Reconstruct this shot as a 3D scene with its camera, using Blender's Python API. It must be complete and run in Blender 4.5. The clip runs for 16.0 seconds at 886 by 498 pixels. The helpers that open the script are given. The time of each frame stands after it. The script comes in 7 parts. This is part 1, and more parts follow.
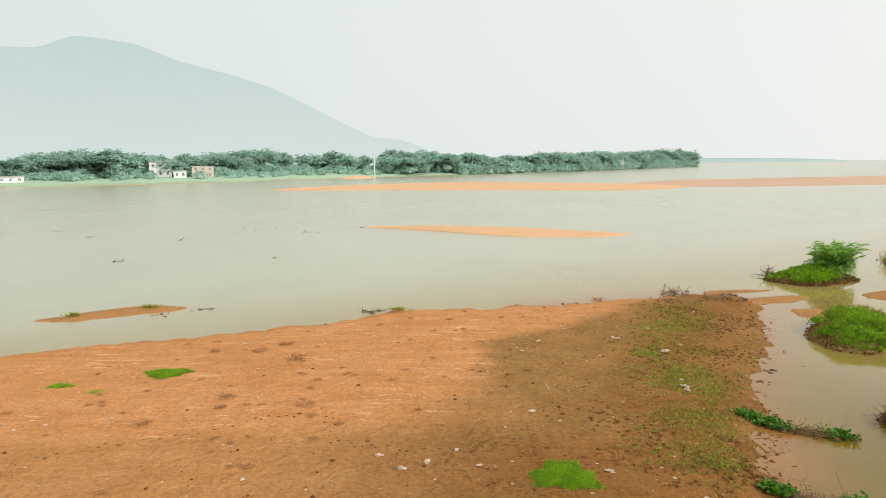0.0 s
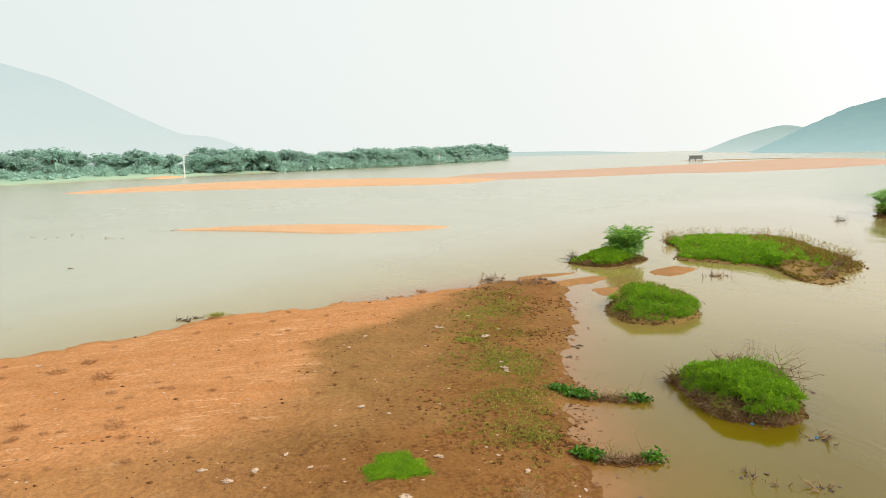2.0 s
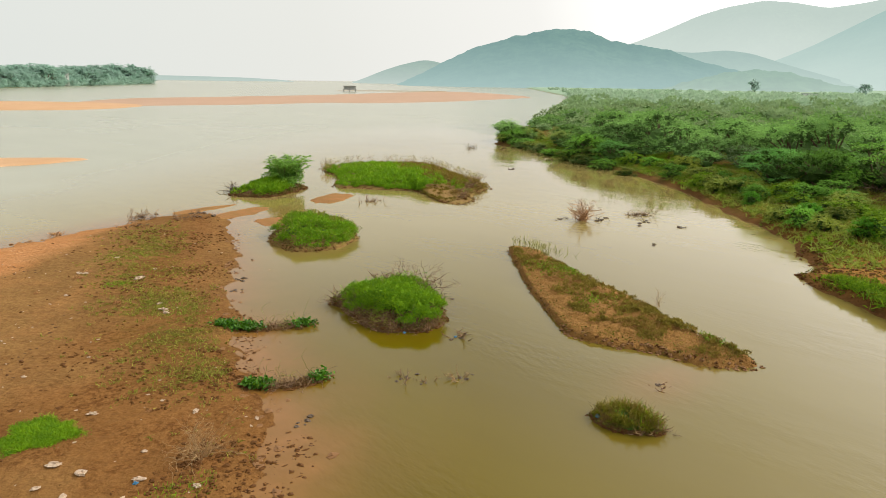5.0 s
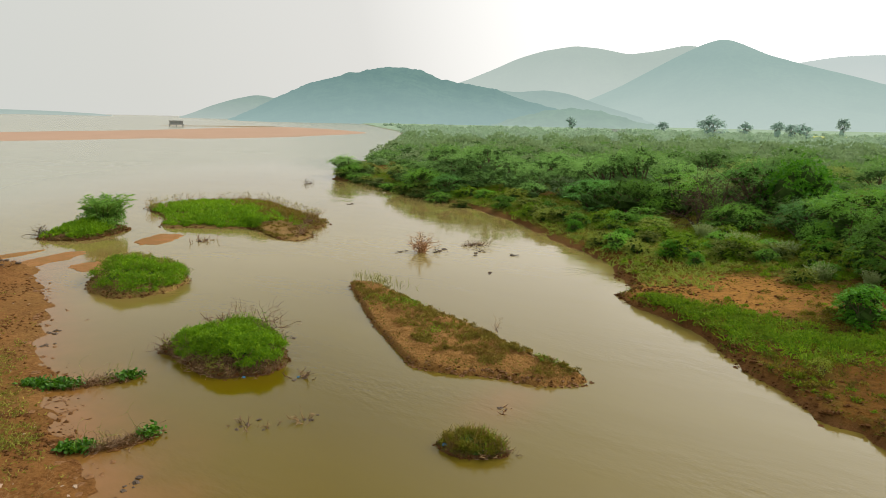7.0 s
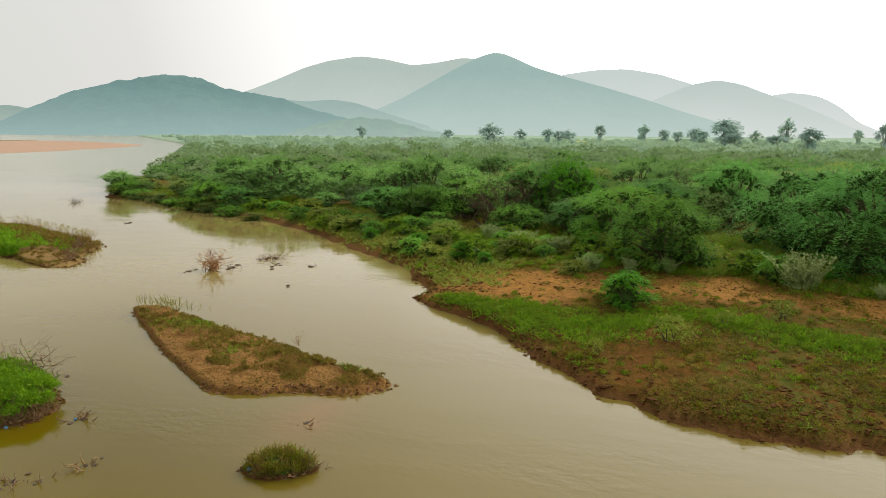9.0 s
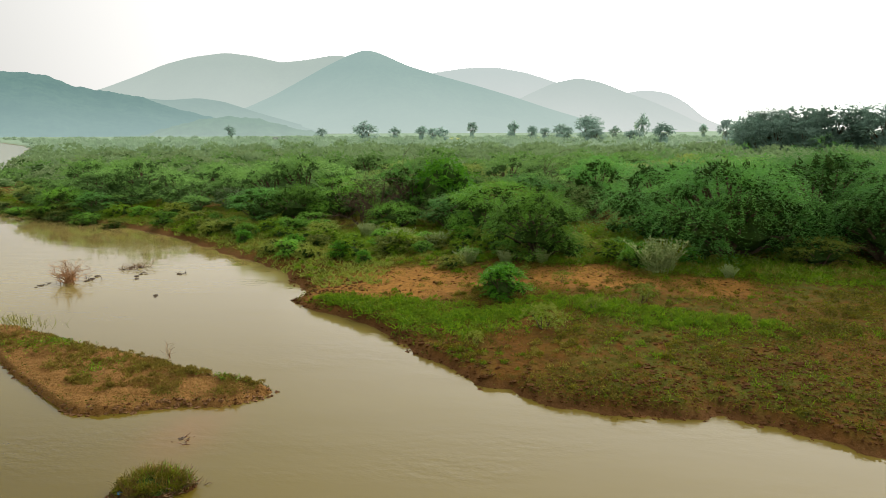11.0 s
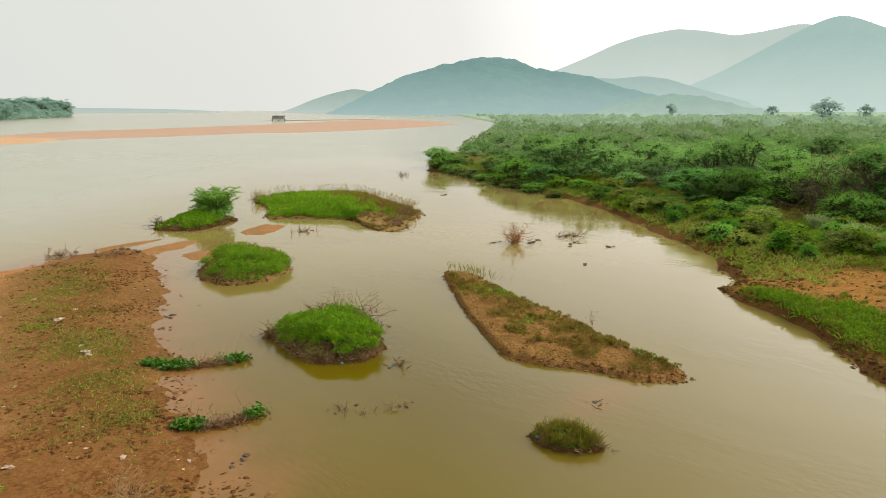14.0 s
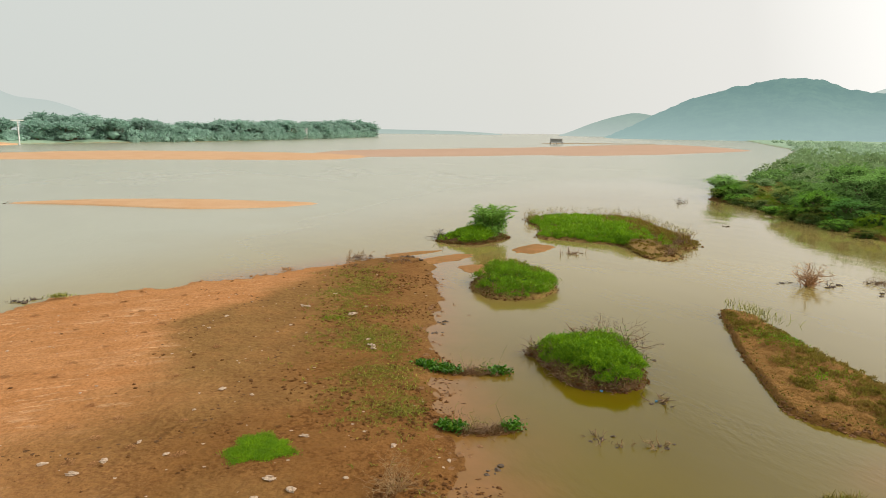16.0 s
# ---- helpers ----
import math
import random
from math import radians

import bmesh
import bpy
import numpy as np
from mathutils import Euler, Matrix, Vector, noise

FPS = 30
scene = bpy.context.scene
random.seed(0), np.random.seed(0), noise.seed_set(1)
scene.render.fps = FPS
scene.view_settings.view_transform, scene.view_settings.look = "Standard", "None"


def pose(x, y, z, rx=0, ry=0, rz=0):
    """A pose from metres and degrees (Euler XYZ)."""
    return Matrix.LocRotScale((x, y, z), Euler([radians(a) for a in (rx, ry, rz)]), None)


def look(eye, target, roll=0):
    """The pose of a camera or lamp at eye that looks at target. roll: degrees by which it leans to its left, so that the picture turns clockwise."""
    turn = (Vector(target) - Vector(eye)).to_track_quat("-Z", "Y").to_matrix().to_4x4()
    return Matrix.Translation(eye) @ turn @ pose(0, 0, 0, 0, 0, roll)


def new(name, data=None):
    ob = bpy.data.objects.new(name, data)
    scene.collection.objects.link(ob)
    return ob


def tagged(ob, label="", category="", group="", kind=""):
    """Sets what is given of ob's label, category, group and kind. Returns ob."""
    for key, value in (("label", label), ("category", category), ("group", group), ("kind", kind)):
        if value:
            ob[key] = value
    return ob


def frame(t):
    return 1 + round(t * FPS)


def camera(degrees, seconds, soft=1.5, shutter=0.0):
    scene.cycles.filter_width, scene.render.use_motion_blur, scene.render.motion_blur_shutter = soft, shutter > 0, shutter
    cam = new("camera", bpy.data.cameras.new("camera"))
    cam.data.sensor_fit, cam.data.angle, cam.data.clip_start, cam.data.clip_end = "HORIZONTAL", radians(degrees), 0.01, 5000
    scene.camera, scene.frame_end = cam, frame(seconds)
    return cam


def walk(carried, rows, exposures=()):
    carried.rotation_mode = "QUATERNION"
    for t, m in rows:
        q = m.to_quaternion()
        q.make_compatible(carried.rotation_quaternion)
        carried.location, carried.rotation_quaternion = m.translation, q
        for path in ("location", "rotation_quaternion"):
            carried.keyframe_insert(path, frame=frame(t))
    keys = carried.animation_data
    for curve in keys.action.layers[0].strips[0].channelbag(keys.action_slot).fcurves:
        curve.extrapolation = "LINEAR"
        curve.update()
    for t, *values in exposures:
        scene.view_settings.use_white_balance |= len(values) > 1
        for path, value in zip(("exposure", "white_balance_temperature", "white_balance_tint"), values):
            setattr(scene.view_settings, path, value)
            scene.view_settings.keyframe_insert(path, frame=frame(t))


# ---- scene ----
EYE, ARM = 10.0, 0.31
cam = camera(66.3, 16.0, soft=0.7)
# seconds, yaw, pitch, roll of a hand-held camera that turns on an arm's length
ROWS = [
    (0.0, -0.07, -7.30, 0.54), (0.5, -3.65, -7.12, 0.60), (1.0, -7.17, -7.35, 0.90), (1.5, -11.70, -7.38, 1.31),
    (2.0, -15.11, -7.87, 1.35), (2.5, -19.59, -8.18, 1.53), (3.0, -23.28, -8.43, 1.35), (3.5, -27.79, -8.87, 0.94),
    (4.0, -31.59, -8.19, 0.68), (4.5, -35.08, -9.38, -0.37), (4.7, -39.60, -10.60, -0.62), (4.8, -41.00, -11.85, -0.70),
    (5.0, -42.98, -13.91, -0.80), (5.2, -43.84, -14.29, -0.84), (7.3, -59.42, -10.48, -1.12), (7.5, -61.53, -10.62, -1.14),
    (8.0, -67.15, -10.79, -0.84), (8.5, -70.77, -10.47, -0.92), (9.0, -73.76, -9.77, -0.49), (9.5, -78.61, -9.63, -0.03),
    (9.7, -80.38, -9.72, 0.20), (10.6, -84.60, -9.90, 0.20), (11.8, -78.92, -9.95, -0.02), (12.0, -76.30, -9.94, -0.08),
    (12.5, -69.45, -10.01, 0.51), (13.0, -63.03, -10.61, 0.79), (13.5, -56.03, -11.43, 0.24), (14.0, -48.76, -11.64, 0.08),
    (14.5, -40.80, -11.14, 0.28), (15.0, -33.89, -10.22, -0.25), (15.5, -28.86, -9.75, -0.69), (16.0, -25.99, -9.83, -0.63),
]
EXPOSURES = [(0.0, 0.03, 6500, 10), (2.5, 0.15, 6500, 10), (3.5, 0.16, 6560, 10), (4.0, -0.04, 6620, 10), (5.0, -0.06, 6660, 10), (7.5, -0.37, 6660, 10), (8.5, -0.31, 6650, 10),
             (9.0, -0.33, 6630, 10), (12.5, -0.29, 6650, 10), (13.5, -0.14, 6660, 10), (14.5, -0.16, 6700, 10), (16.0, -0.24, 6700, 10)]
walk(cam, [(t, pose(-ARM * math.sin(radians(yaw)), ARM * math.cos(radians(yaw)), EYE, 90 + pitch, roll, yaw))
           for t, yaw, pitch, roll in ROWS], EXPOSURES)

# ---- light: hazy bright sky, veiled sun on the side of the plain ----
SUN_AZ, SUN_EL = 118.0, 38.0
world = bpy.data.worlds.new("hazy_sky")
scene.world = world
world.use_nodes = True
wn = world.node_tree
wn.nodes.clear()
sky = wn.nodes.new("ShaderNodeTexSky")
sky.sky_type, sky.sun_disc = "NISHITA", False
sky.sun_elevation, sky.sun_rotation = radians(SUN_EL), radians(SUN_AZ)
sky.dust_density, sky.air_density = 8.0, 1.0
bg_sky = wn.nodes.new("ShaderNodeBackground")
bg_sky.inputs["Strength"].default_value = 0.05
wn.links.new(sky.outputs[0], bg_sky.inputs[0])
# the veil of haze: a bright white layer, a little denser towards the sun
coord = wn.nodes.new("ShaderNodeTexCoord")
dot = wn.nodes.new("ShaderNodeVectorMath")
dot.operation = "DOT_PRODUCT"
dot.inputs[1].default_value = (math.sin(radians(SUN_AZ)), math.cos(radians(SUN_AZ)), 0.25)
wn.links.new(coord.outputs["Generated"], dot.inputs[0])
ramp = wn.nodes.new("ShaderNodeValToRGB")
ramp.color_ramp.elements[0].position, ramp.color_ramp.elements[0].color = 0.0, (0.74, 0.82, 0.80, 1)
ramp.color_ramp.elements[1].position, ramp.color_ramp.elements[1].color = 1.0, (3.4, 3.38, 3.3, 1)
for at_, tone_ in ((0.3, (0.84, 0.89, 0.865, 1)), (0.55, (0.92, 0.94, 0.905, 1)), (0.7, (1.03, 1.035, 1.01, 1)), (0.85, (1.62, 1.62, 1.6, 1))):
    ramp.color_ramp.elements.new(at_).color = tone_
half = wn.nodes.new("ShaderNodeMath")
half.operation = "MULTIPLY_ADD"
half.inputs[1].default_value, half.inputs[2].default_value = 0.5, 0.5
wn.links.new(dot.outputs["Value"], half.inputs[0])
wn.links.new(half.outputs[0], ramp.inputs[0])
bg_haze = wn.nodes.new("ShaderNodeBackground")
bg_haze.inputs["Strength"].default_value = 1.04
wn.links.new(ramp.outputs[0], bg_haze.inputs[0])
mix = wn.nodes.new("ShaderNodeMixShader")
mix.inputs[0].default_value = 0.88
out = wn.nodes.new("ShaderNodeOutputWorld")
wn.links.new(bg_sky.outputs[0], mix.inputs[1])
wn.links.new(bg_haze.outputs[0], mix.inputs[2])
wn.links.new(mix.outputs[0], out.inputs[0])
sun = new("sun", bpy.data.lights.new("sun", "SUN"))
sun.data.energy, sun.data.angle, sun.data.color = 2.3, radians(10), (1.0, 0.95, 0.86)
sun.matrix_world = look((300 * math.sin(radians(SUN_AZ)), 300 * math.cos(radians(SUN_AZ)), 300 * math.tan(radians(SUN_EL))), (0, 0, 0))

# ---- arithmetic ----
rng = np.random.default_rng(7)


def hashed(i, j, seed):
    n = (i.astype(np.int64) * 374761393 + j.astype(np.int64) * 668265263 + seed * 974634777) & 0x7FFFFFFF
    n = ((n ^ (n >> 13)) * 1274126177) & 0x7FFFFFFF
    return ((n ^ (n >> 16)) & 0xFFFF) / 65535.0


def value_noise(x, y, size, seed=0):
    """Smooth noise from -1 to 1 with bumps of that size."""
    u, v = np.asarray(x, float) / size, np.asarray(y, float) / size
    i, j = np.floor(u), np.floor(v)
    a, b = u - i, v - j
    a, b = a * a * (3 - 2 * a), b * b * (3 - 2 * b)
    top = hashed(i, j, seed) * (1 - a) + hashed(i + 1, j, seed) * a
    low = hashed(i, j + 1, seed) * (1 - a) + hashed(i + 1, j + 1, seed) * a
    return 2 * (top * (1 - b) + low * b) - 1


def fbm(x, y, size, seed=0, octaves=4):
    return sum(value_noise(x, y, size / 2 ** k, seed + k) / 2 ** k for k in range(octaves)) / 1.9


def smooth(a, b, v):
    t = np.clip((v - a) / (b - a), 0, 1)
    return t * t * (3 - 2 * t)


def inside_by(x, y, outline):
    """Metres by which points lie inside an outline; minus outside."""
    x, y = np.asarray(x, float), np.asarray(y, float)
    best, odd = np.full(x.shape, 1e18), np.zeros(x.shape, bool)
    for (ax, ay), (bx, by) in zip(outline, outline[1:] + outline[:1]):
        dx, dy = bx - ax, by - ay
        s = np.clip(((x - ax) * dx + (y - ay) * dy) / (dx * dx + dy * dy), 0, 1)
        best = np.minimum(best, (x - ax - s * dx) ** 2 + (y - ay - s * dy) ** 2)
        if dy:
            odd ^= ((ay > y) != (by > y)) & (x < ax + (y - ay) * dx / dy)
    return np.where(odd, 1, -1) * np.sqrt(best)


def rounded(outline, n=12):
    """A closed outline through a few plan points, as a smooth curve."""
    pts, k = [Vector(p) for p in outline], len(outline)
    made = []
    for i in range(k):
        p0, p1, p2, p3 = pts[i - 1], pts[i], pts[(i + 1) % k], pts[(i + 2) % k]
        for s in range(n):
            t = s / n
            made.append(0.5 * (2 * p1 + (p2 - p0) * t + (2 * p0 - 5 * p1 + 4 * p2 - p3) * t * t + (3 * p1 - p0 - 3 * p2 + p3) * t ** 3))
    return made


# ---- the plan: the banks ----
NEAR_BANK = [(-120, 6), (-60, 22), (-24, 35.6), (-13, 39.8), (-7, 42), (-4, 45), (3, 46.2), (8.6, 47.3), (14, 49), (18, 50), (21.5, 49.6),
             (22, 46.5), (20.3, 43.5), (19.2, 40), (16.6, 34), (14.2, 30), (12.7, 26.8), (11.2, 23.3), (9.9, 20), (9.3, 17.3), (8.6, 15.4),
             (6.6, 13), (5, 8), (4, -40), (-120, -60)]
PLAIN = [(83.5, 76.5), (85.5, 71), (72, 48.5), (66.5, 37.7), (56.2, 26.1), (49.7, 19.3), (45.2, 15.2), (41.2, 12.9), (38.6, 12.6), (37.2, 11.6),
         (34.1, 7.8), (31.2, 5.2), (29.0, 3.6), (25.6, 0.7), (24.4, -1.7), (23.4, -3.9), (23.7, -5.4), (24.0, -7.4), (21.8, -10), (14, -24),
         (8, -60), (200, -2600), (4700, -2600), (4700, 3300), (1250, 1080), (420, 315), (180, 140), (110, 95)]
FAR_SHORE = [(-700, 60), (-330, 240), (-206, 318), (-157, 343), (-117, 389), (-55, 462), (111, 616), (385, 1040), (360, 1130), (150, 1150),
             (-300, 1900), (200, 4700), (-4700, 4700), (-4700, -1500), (-1500, -700)]
GROUND_TOP = 4750.0


def bank_rise(d, top, reach, lip=0.1):
    return np.where(d > 0, lip * smooth(0, 0.5, d) + (top - lip) * (1 - np.exp(-np.maximum(d, 0) / reach)), np.maximum(-1.4, 0.16 * d))


def waver(x, y):
    """Metres by which the banks' edges bend in and out."""
    return 0.8 * fbm(x, y, 5.0, 3) + 0.75 * fbm(x, y, 1.6, 9, 4)


def plain_edge(x, y):
    return inside_by(x, y, PLAIN) + waver(x, y)


def ground_height(x, y):
    x, y = np.asarray(x, float), np.asarray(y, float)
    wob = waver(x, y)
    near, plain, far = (inside_by(x, y, o) for o in (NEAR_BANK, PLAIN, FAR_SHORE))
    h_near = bank_rise(near + wob, 0.42, 4.5, 0.02) + 0.05 * fbm(x, y, 1.1, 21, 4) * (near > -3) + 0.11 * fbm(x, y, 0.75, 23, 3) * np.exp(-(near / 1.6) ** 2) + np.where(near > 0.3, 0.05 * fbm(x, y, 7, 31, 3), 0)
    h_plain = bank_rise(plain + wob, 1.5, 9.0, 0.30) + np.where(plain > 0.3, 0.09 * fbm(x, y, 1.6, 41, 4) + 0.2 * fbm(x, y, 14, 51, 3), 0)
    h_far = bank_rise(far + 3 * fbm(x, y, 40, 61), 3.0, 18.0, 0.3)
    return np.maximum(np.maximum(h_near, h_plain), h_far)


def ground_at(x, y):
    return float(ground_height(np.array([x]), np.array([y]))[0])


# ---- materials ----
def material(name, build, rough=0.9, specular=0.3):
    mat = bpy.data.materials.new(name)
    mat.use_nodes = True
    tree = mat.node_tree
    surface = tree.nodes["Principled BSDF"]
    surface.inputs["Roughness"].default_value = rough
    surface.inputs["Specular IOR Level"].default_value = specular
    build(tree, surface)
    return mat


def node(tree, kind, links=(), **values):
    n = tree.nodes.new(kind)
    for key, value in values.items():
        n.inputs[key.replace("_", " ")].default_value = value
    for socket, source in links:
        tree.links.new(source, n.inputs[socket])
    return n


def place(tree):
    return tree.nodes.new("ShaderNodeNewGeometry").outputs["Position"]


def noise_of(tree, where, size, detail=4.0, rough=0.6, low=0.3, high=0.7):
    """Noise with blots of that size in metres, spread to 0..1."""
    n = node(tree, "ShaderNodeTexNoise", [("Vector", where)], Scale=1.0 / size, Detail=detail, Roughness=rough)
    return node(tree, "ShaderNodeMapRange", [("Value", n.outputs["Fac"])], From_Min=low, From_Max=high).outputs[0]


def blend(tree, fac, a, b):
    m = tree.nodes.new("ShaderNodeMix")
    m.data_type = "RGBA"
    for socket, v in ((0, fac), (6, a), (7, b)):
        if isinstance(v, (tuple, float, int)):
            m.inputs[socket].default_value = (*v, 1) if isinstance(v, tuple) else v
        else:
            tree.links.new(v, m.inputs[socket])
    return m.outputs[2]


def times_(tree, a, b):
    m = tree.nodes.new("ShaderNodeMath")
    m.operation = "MULTIPLY"
    for i, v in enumerate((a, b)):
        if isinstance(v, (float, int)):
            m.inputs[i].default_value = v
        else:
            tree.links.new(v, m.inputs[i])
    return m.outputs[0]


def bumped(tree, surface, height, strength, distance):
    b = node(tree, "ShaderNodeBump", [("Height", height)], Strength=strength, Distance=distance)
    tree.links.new(b.outputs[0], surface.inputs["Normal"])


def marked(tree, name):
    a = tree.nodes.new("ShaderNodeAttribute")
    a.attribute_name = name
    return a.outputs["Fac"]


def earth(c1, c2, c3, size=1.5, bump=0.5, dist=0.06):
    """Soil of three tones: broad stains, patches and fine grain."""
    def build(tree, s):
        p = place(tree)
        broad, patch, grain = noise_of(tree, p, size * 4), noise_of(tree, p, size), noise_of(tree, p, 0.09, 3)
        c = blend(tree, broad, c1, c2)
        c = blend(tree, times_(tree, patch, 0.7), c, c3)
        c = blend(tree, times_(tree, grain, 0.35), c, tuple(0.55 * v for v in c2))
        tree.links.new(c, s.inputs["Base Color"])
        bumped(tree, s, noise_of(tree, p, 0.25, 6), bump, dist)
    return build


def ground_build(tree, s):
    p = place(tree)
    broad, patch, grain = noise_of(tree, p, 7.0), noise_of(tree, p, 1.1, 5), noise_of(tree, p, 0.13, 5, 0.7, 0.46, 0.6)
    stretched = node(tree, "ShaderNodeMapping", [("Vector", p)], Scale=(0.35, 1.6, 1.0), Rotation=(0, 0, 0.35))
    streak = noise_of(tree, stretched.outputs[0], 1.4, 5)
    fine_map = node(tree, "ShaderNodeMapping", [("Vector", p)], Scale=(0.22, 1.9, 1.0), Rotation=(0, 0, 0.22))
    lines = times_(tree, noise_of(tree, fine_map.outputs[0], 0.55, 6, 0.65, 0.52, 0.68), noise_of(tree, p, 5.0, 3, 0.5, 0.4, 0.62))
    sand = blend(tree, broad, (0.42, 0.178, 0.060), (0.47, 0.205, 0.074))
    sand = blend(tree, times_(tree, streak, 0.40), sand, (0.64, 0.35, 0.165))
    sand = blend(tree, times_(tree, lines, 0.45), sand, (0.70, 0.43, 0.235))
    crust = times_(tree, noise_of(tree, stretched.outputs[0], 0.5, 6, 0.7, 0.56, 0.62), noise_of(tree, p, 4.0, 3, 0.5, 0.5, 0.6))
    sand = blend(tree, times_(tree, crust, 0.6), sand, (0.74, 0.48, 0.28))
    sand = blend(tree, times_(tree, patch, 0.5), sand, (0.34, 0.15, 0.052))
    mud = blend(tree, broad, (0.295, 0.160, 0.056), (0.235, 0.132, 0.045))
    mud = blend(tree, times_(tree, patch, 0.5), mud, (0.17, 0.086, 0.027))
    mud = blend(tree, times_(tree, noise_of(tree, p, 2.6, 5, 0.6, 0.5, 0.66), 0.5), mud, (0.34, 0.165, 0.058))
    mud = blend(tree, times_(tree, noise_of(tree, p, 0.40, 5, 0.65, 0.52, 0.66), 0.4), mud, (0.13, 0.055, 0.018))
    trodden = times_(tree, noise_of(tree, p, 0.17, 3, 0.6, 0.48, 0.58), noise_of(tree, p, 1.7, 4, 0.55, 0.42, 0.56))
    mud = blend(tree, times_(tree, trodden, times_(tree, marked(tree, "tread"), 1.0)), mud, (0.075, 0.032, 0.012))
    mud = blend(tree, times_(tree, marked(tree, "tread"), 0.6), mud, (0.185, 0.075, 0.019))
    c = blend(tree, marked(tree, "mud"), sand, mud)
    c = blend(tree, marked(tree, "humus"), c, blend(tree, times_(tree, patch, noise_of(tree, p, 0.28, 5, 0.65, 0.35, 0.62)), (0.17, 0.074, 0.014), (0.045, 0.020, 0.006)))
    green = blend(tree, noise_of(tree, p, 0.5, 5), (0.055, 0.085, 0.010), (0.13, 0.095, 0.016))
    ragged = node(tree, "ShaderNodeMath", [(0, marked(tree, "green")), (1, times_(tree, noise_of(tree, p, 0.6, 5, 0.65, 0.38, 0.58), 1.3))])
    ragged.operation = "MULTIPLY"
    ragged.use_clamp = True
    c = blend(tree, ragged.outputs[0], c, green)
    c = blend(tree, marked(tree, "wet"), c, blend(tree, noise_of(tree, p, 0.22, 4), (0.15, 0.070, 0.026), (0.07, 0.032, 0.013)))
    c = blend(tree, times_(tree, grain, 0.3), c, (0.10, 0.045, 0.015))
    # far fields in a paler tone, with distance haze put into the colour
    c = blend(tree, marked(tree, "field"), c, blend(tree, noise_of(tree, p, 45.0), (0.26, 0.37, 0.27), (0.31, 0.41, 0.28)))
    ochre = blend(tree, noise_of(tree, p, 0.7, 6, 0.65), (0.38, 0.185, 0.043), (0.25, 0.118, 0.028))
    ochre = blend(tree, times_(tree, noise_of(tree, p, 0.3, 5, 0.7, 0.5, 0.64), 0.7), ochre, (0.11, 0.062, 0.018))
    c = blend(tree, marked(tree, "dry"), c, ochre)
    tree.links.new(c, s.inputs["Base Color"])
    bumped(tree, s, noise_of(tree, p, 0.35, 7), 0.7, 0.10)


def water_build(tree, s):
    p = place(tree)
    flow = node(tree, "ShaderNodeMapping", [("Vector", p)], Scale=(1.0, 0.35, 1.0), Rotation=(0, 0, -0.5))
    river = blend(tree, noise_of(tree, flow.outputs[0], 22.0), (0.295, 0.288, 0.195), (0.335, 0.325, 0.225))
    # calm tone, raised above the olive in place of reflected sky
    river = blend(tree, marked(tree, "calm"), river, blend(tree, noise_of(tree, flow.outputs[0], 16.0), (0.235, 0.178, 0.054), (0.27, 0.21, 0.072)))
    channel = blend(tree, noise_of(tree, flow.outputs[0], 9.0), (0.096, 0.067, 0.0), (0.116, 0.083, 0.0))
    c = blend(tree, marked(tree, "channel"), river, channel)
    c = blend(tree, times_(tree, marked(tree, "shallow"), 0.95), c, blend(tree, noise_of(tree, p, 1.2, 5), (0.26, 0.115, 0.032), (0.20, 0.094, 0.022)))
    tree.links.new(c, s.inputs["Base Color"])
    s.inputs["IOR"].default_value = 1.37
    s.inputs["Specular Tint"].default_value = (1.0, 0.945, 0.79, 1)
    tree.links.new(node(tree, "ShaderNodeMapRange", [("Value", marked(tree, "calm"))], To_Min=0.22, To_Max=0.055).outputs[0], s.inputs["Roughness"])
    ripple = node(tree, "ShaderNodeMapping", [("Vector", p)], Scale=(1.0, 0.45, 1.0), Rotation=(0, 0, -0.6))
    calm = noise_of(tree, flow.outputs[0], 7.0, 4, 0.55, 0.50, 0.70)
    fine = noise_of(tree, ripple.outputs[0], 0.36, 3, 0.6, 0.2, 0.8)
    swell = noise_of(tree, ripple.outputs[0], 1.5, 3, 0.5, 0.2, 0.8)
    b1 = node(tree, "ShaderNodeBump", [("Height", swell)], Strength=0.08, Distance=0.10)
    b2 = node(tree, "ShaderNodeBump", [("Height", times_(tree, fine, calm)), ("Normal", b1.outputs[0])], Strength=0.55, Distance=0.03)
    tree.links.new(b2.outputs[0], s.inputs["Normal"])


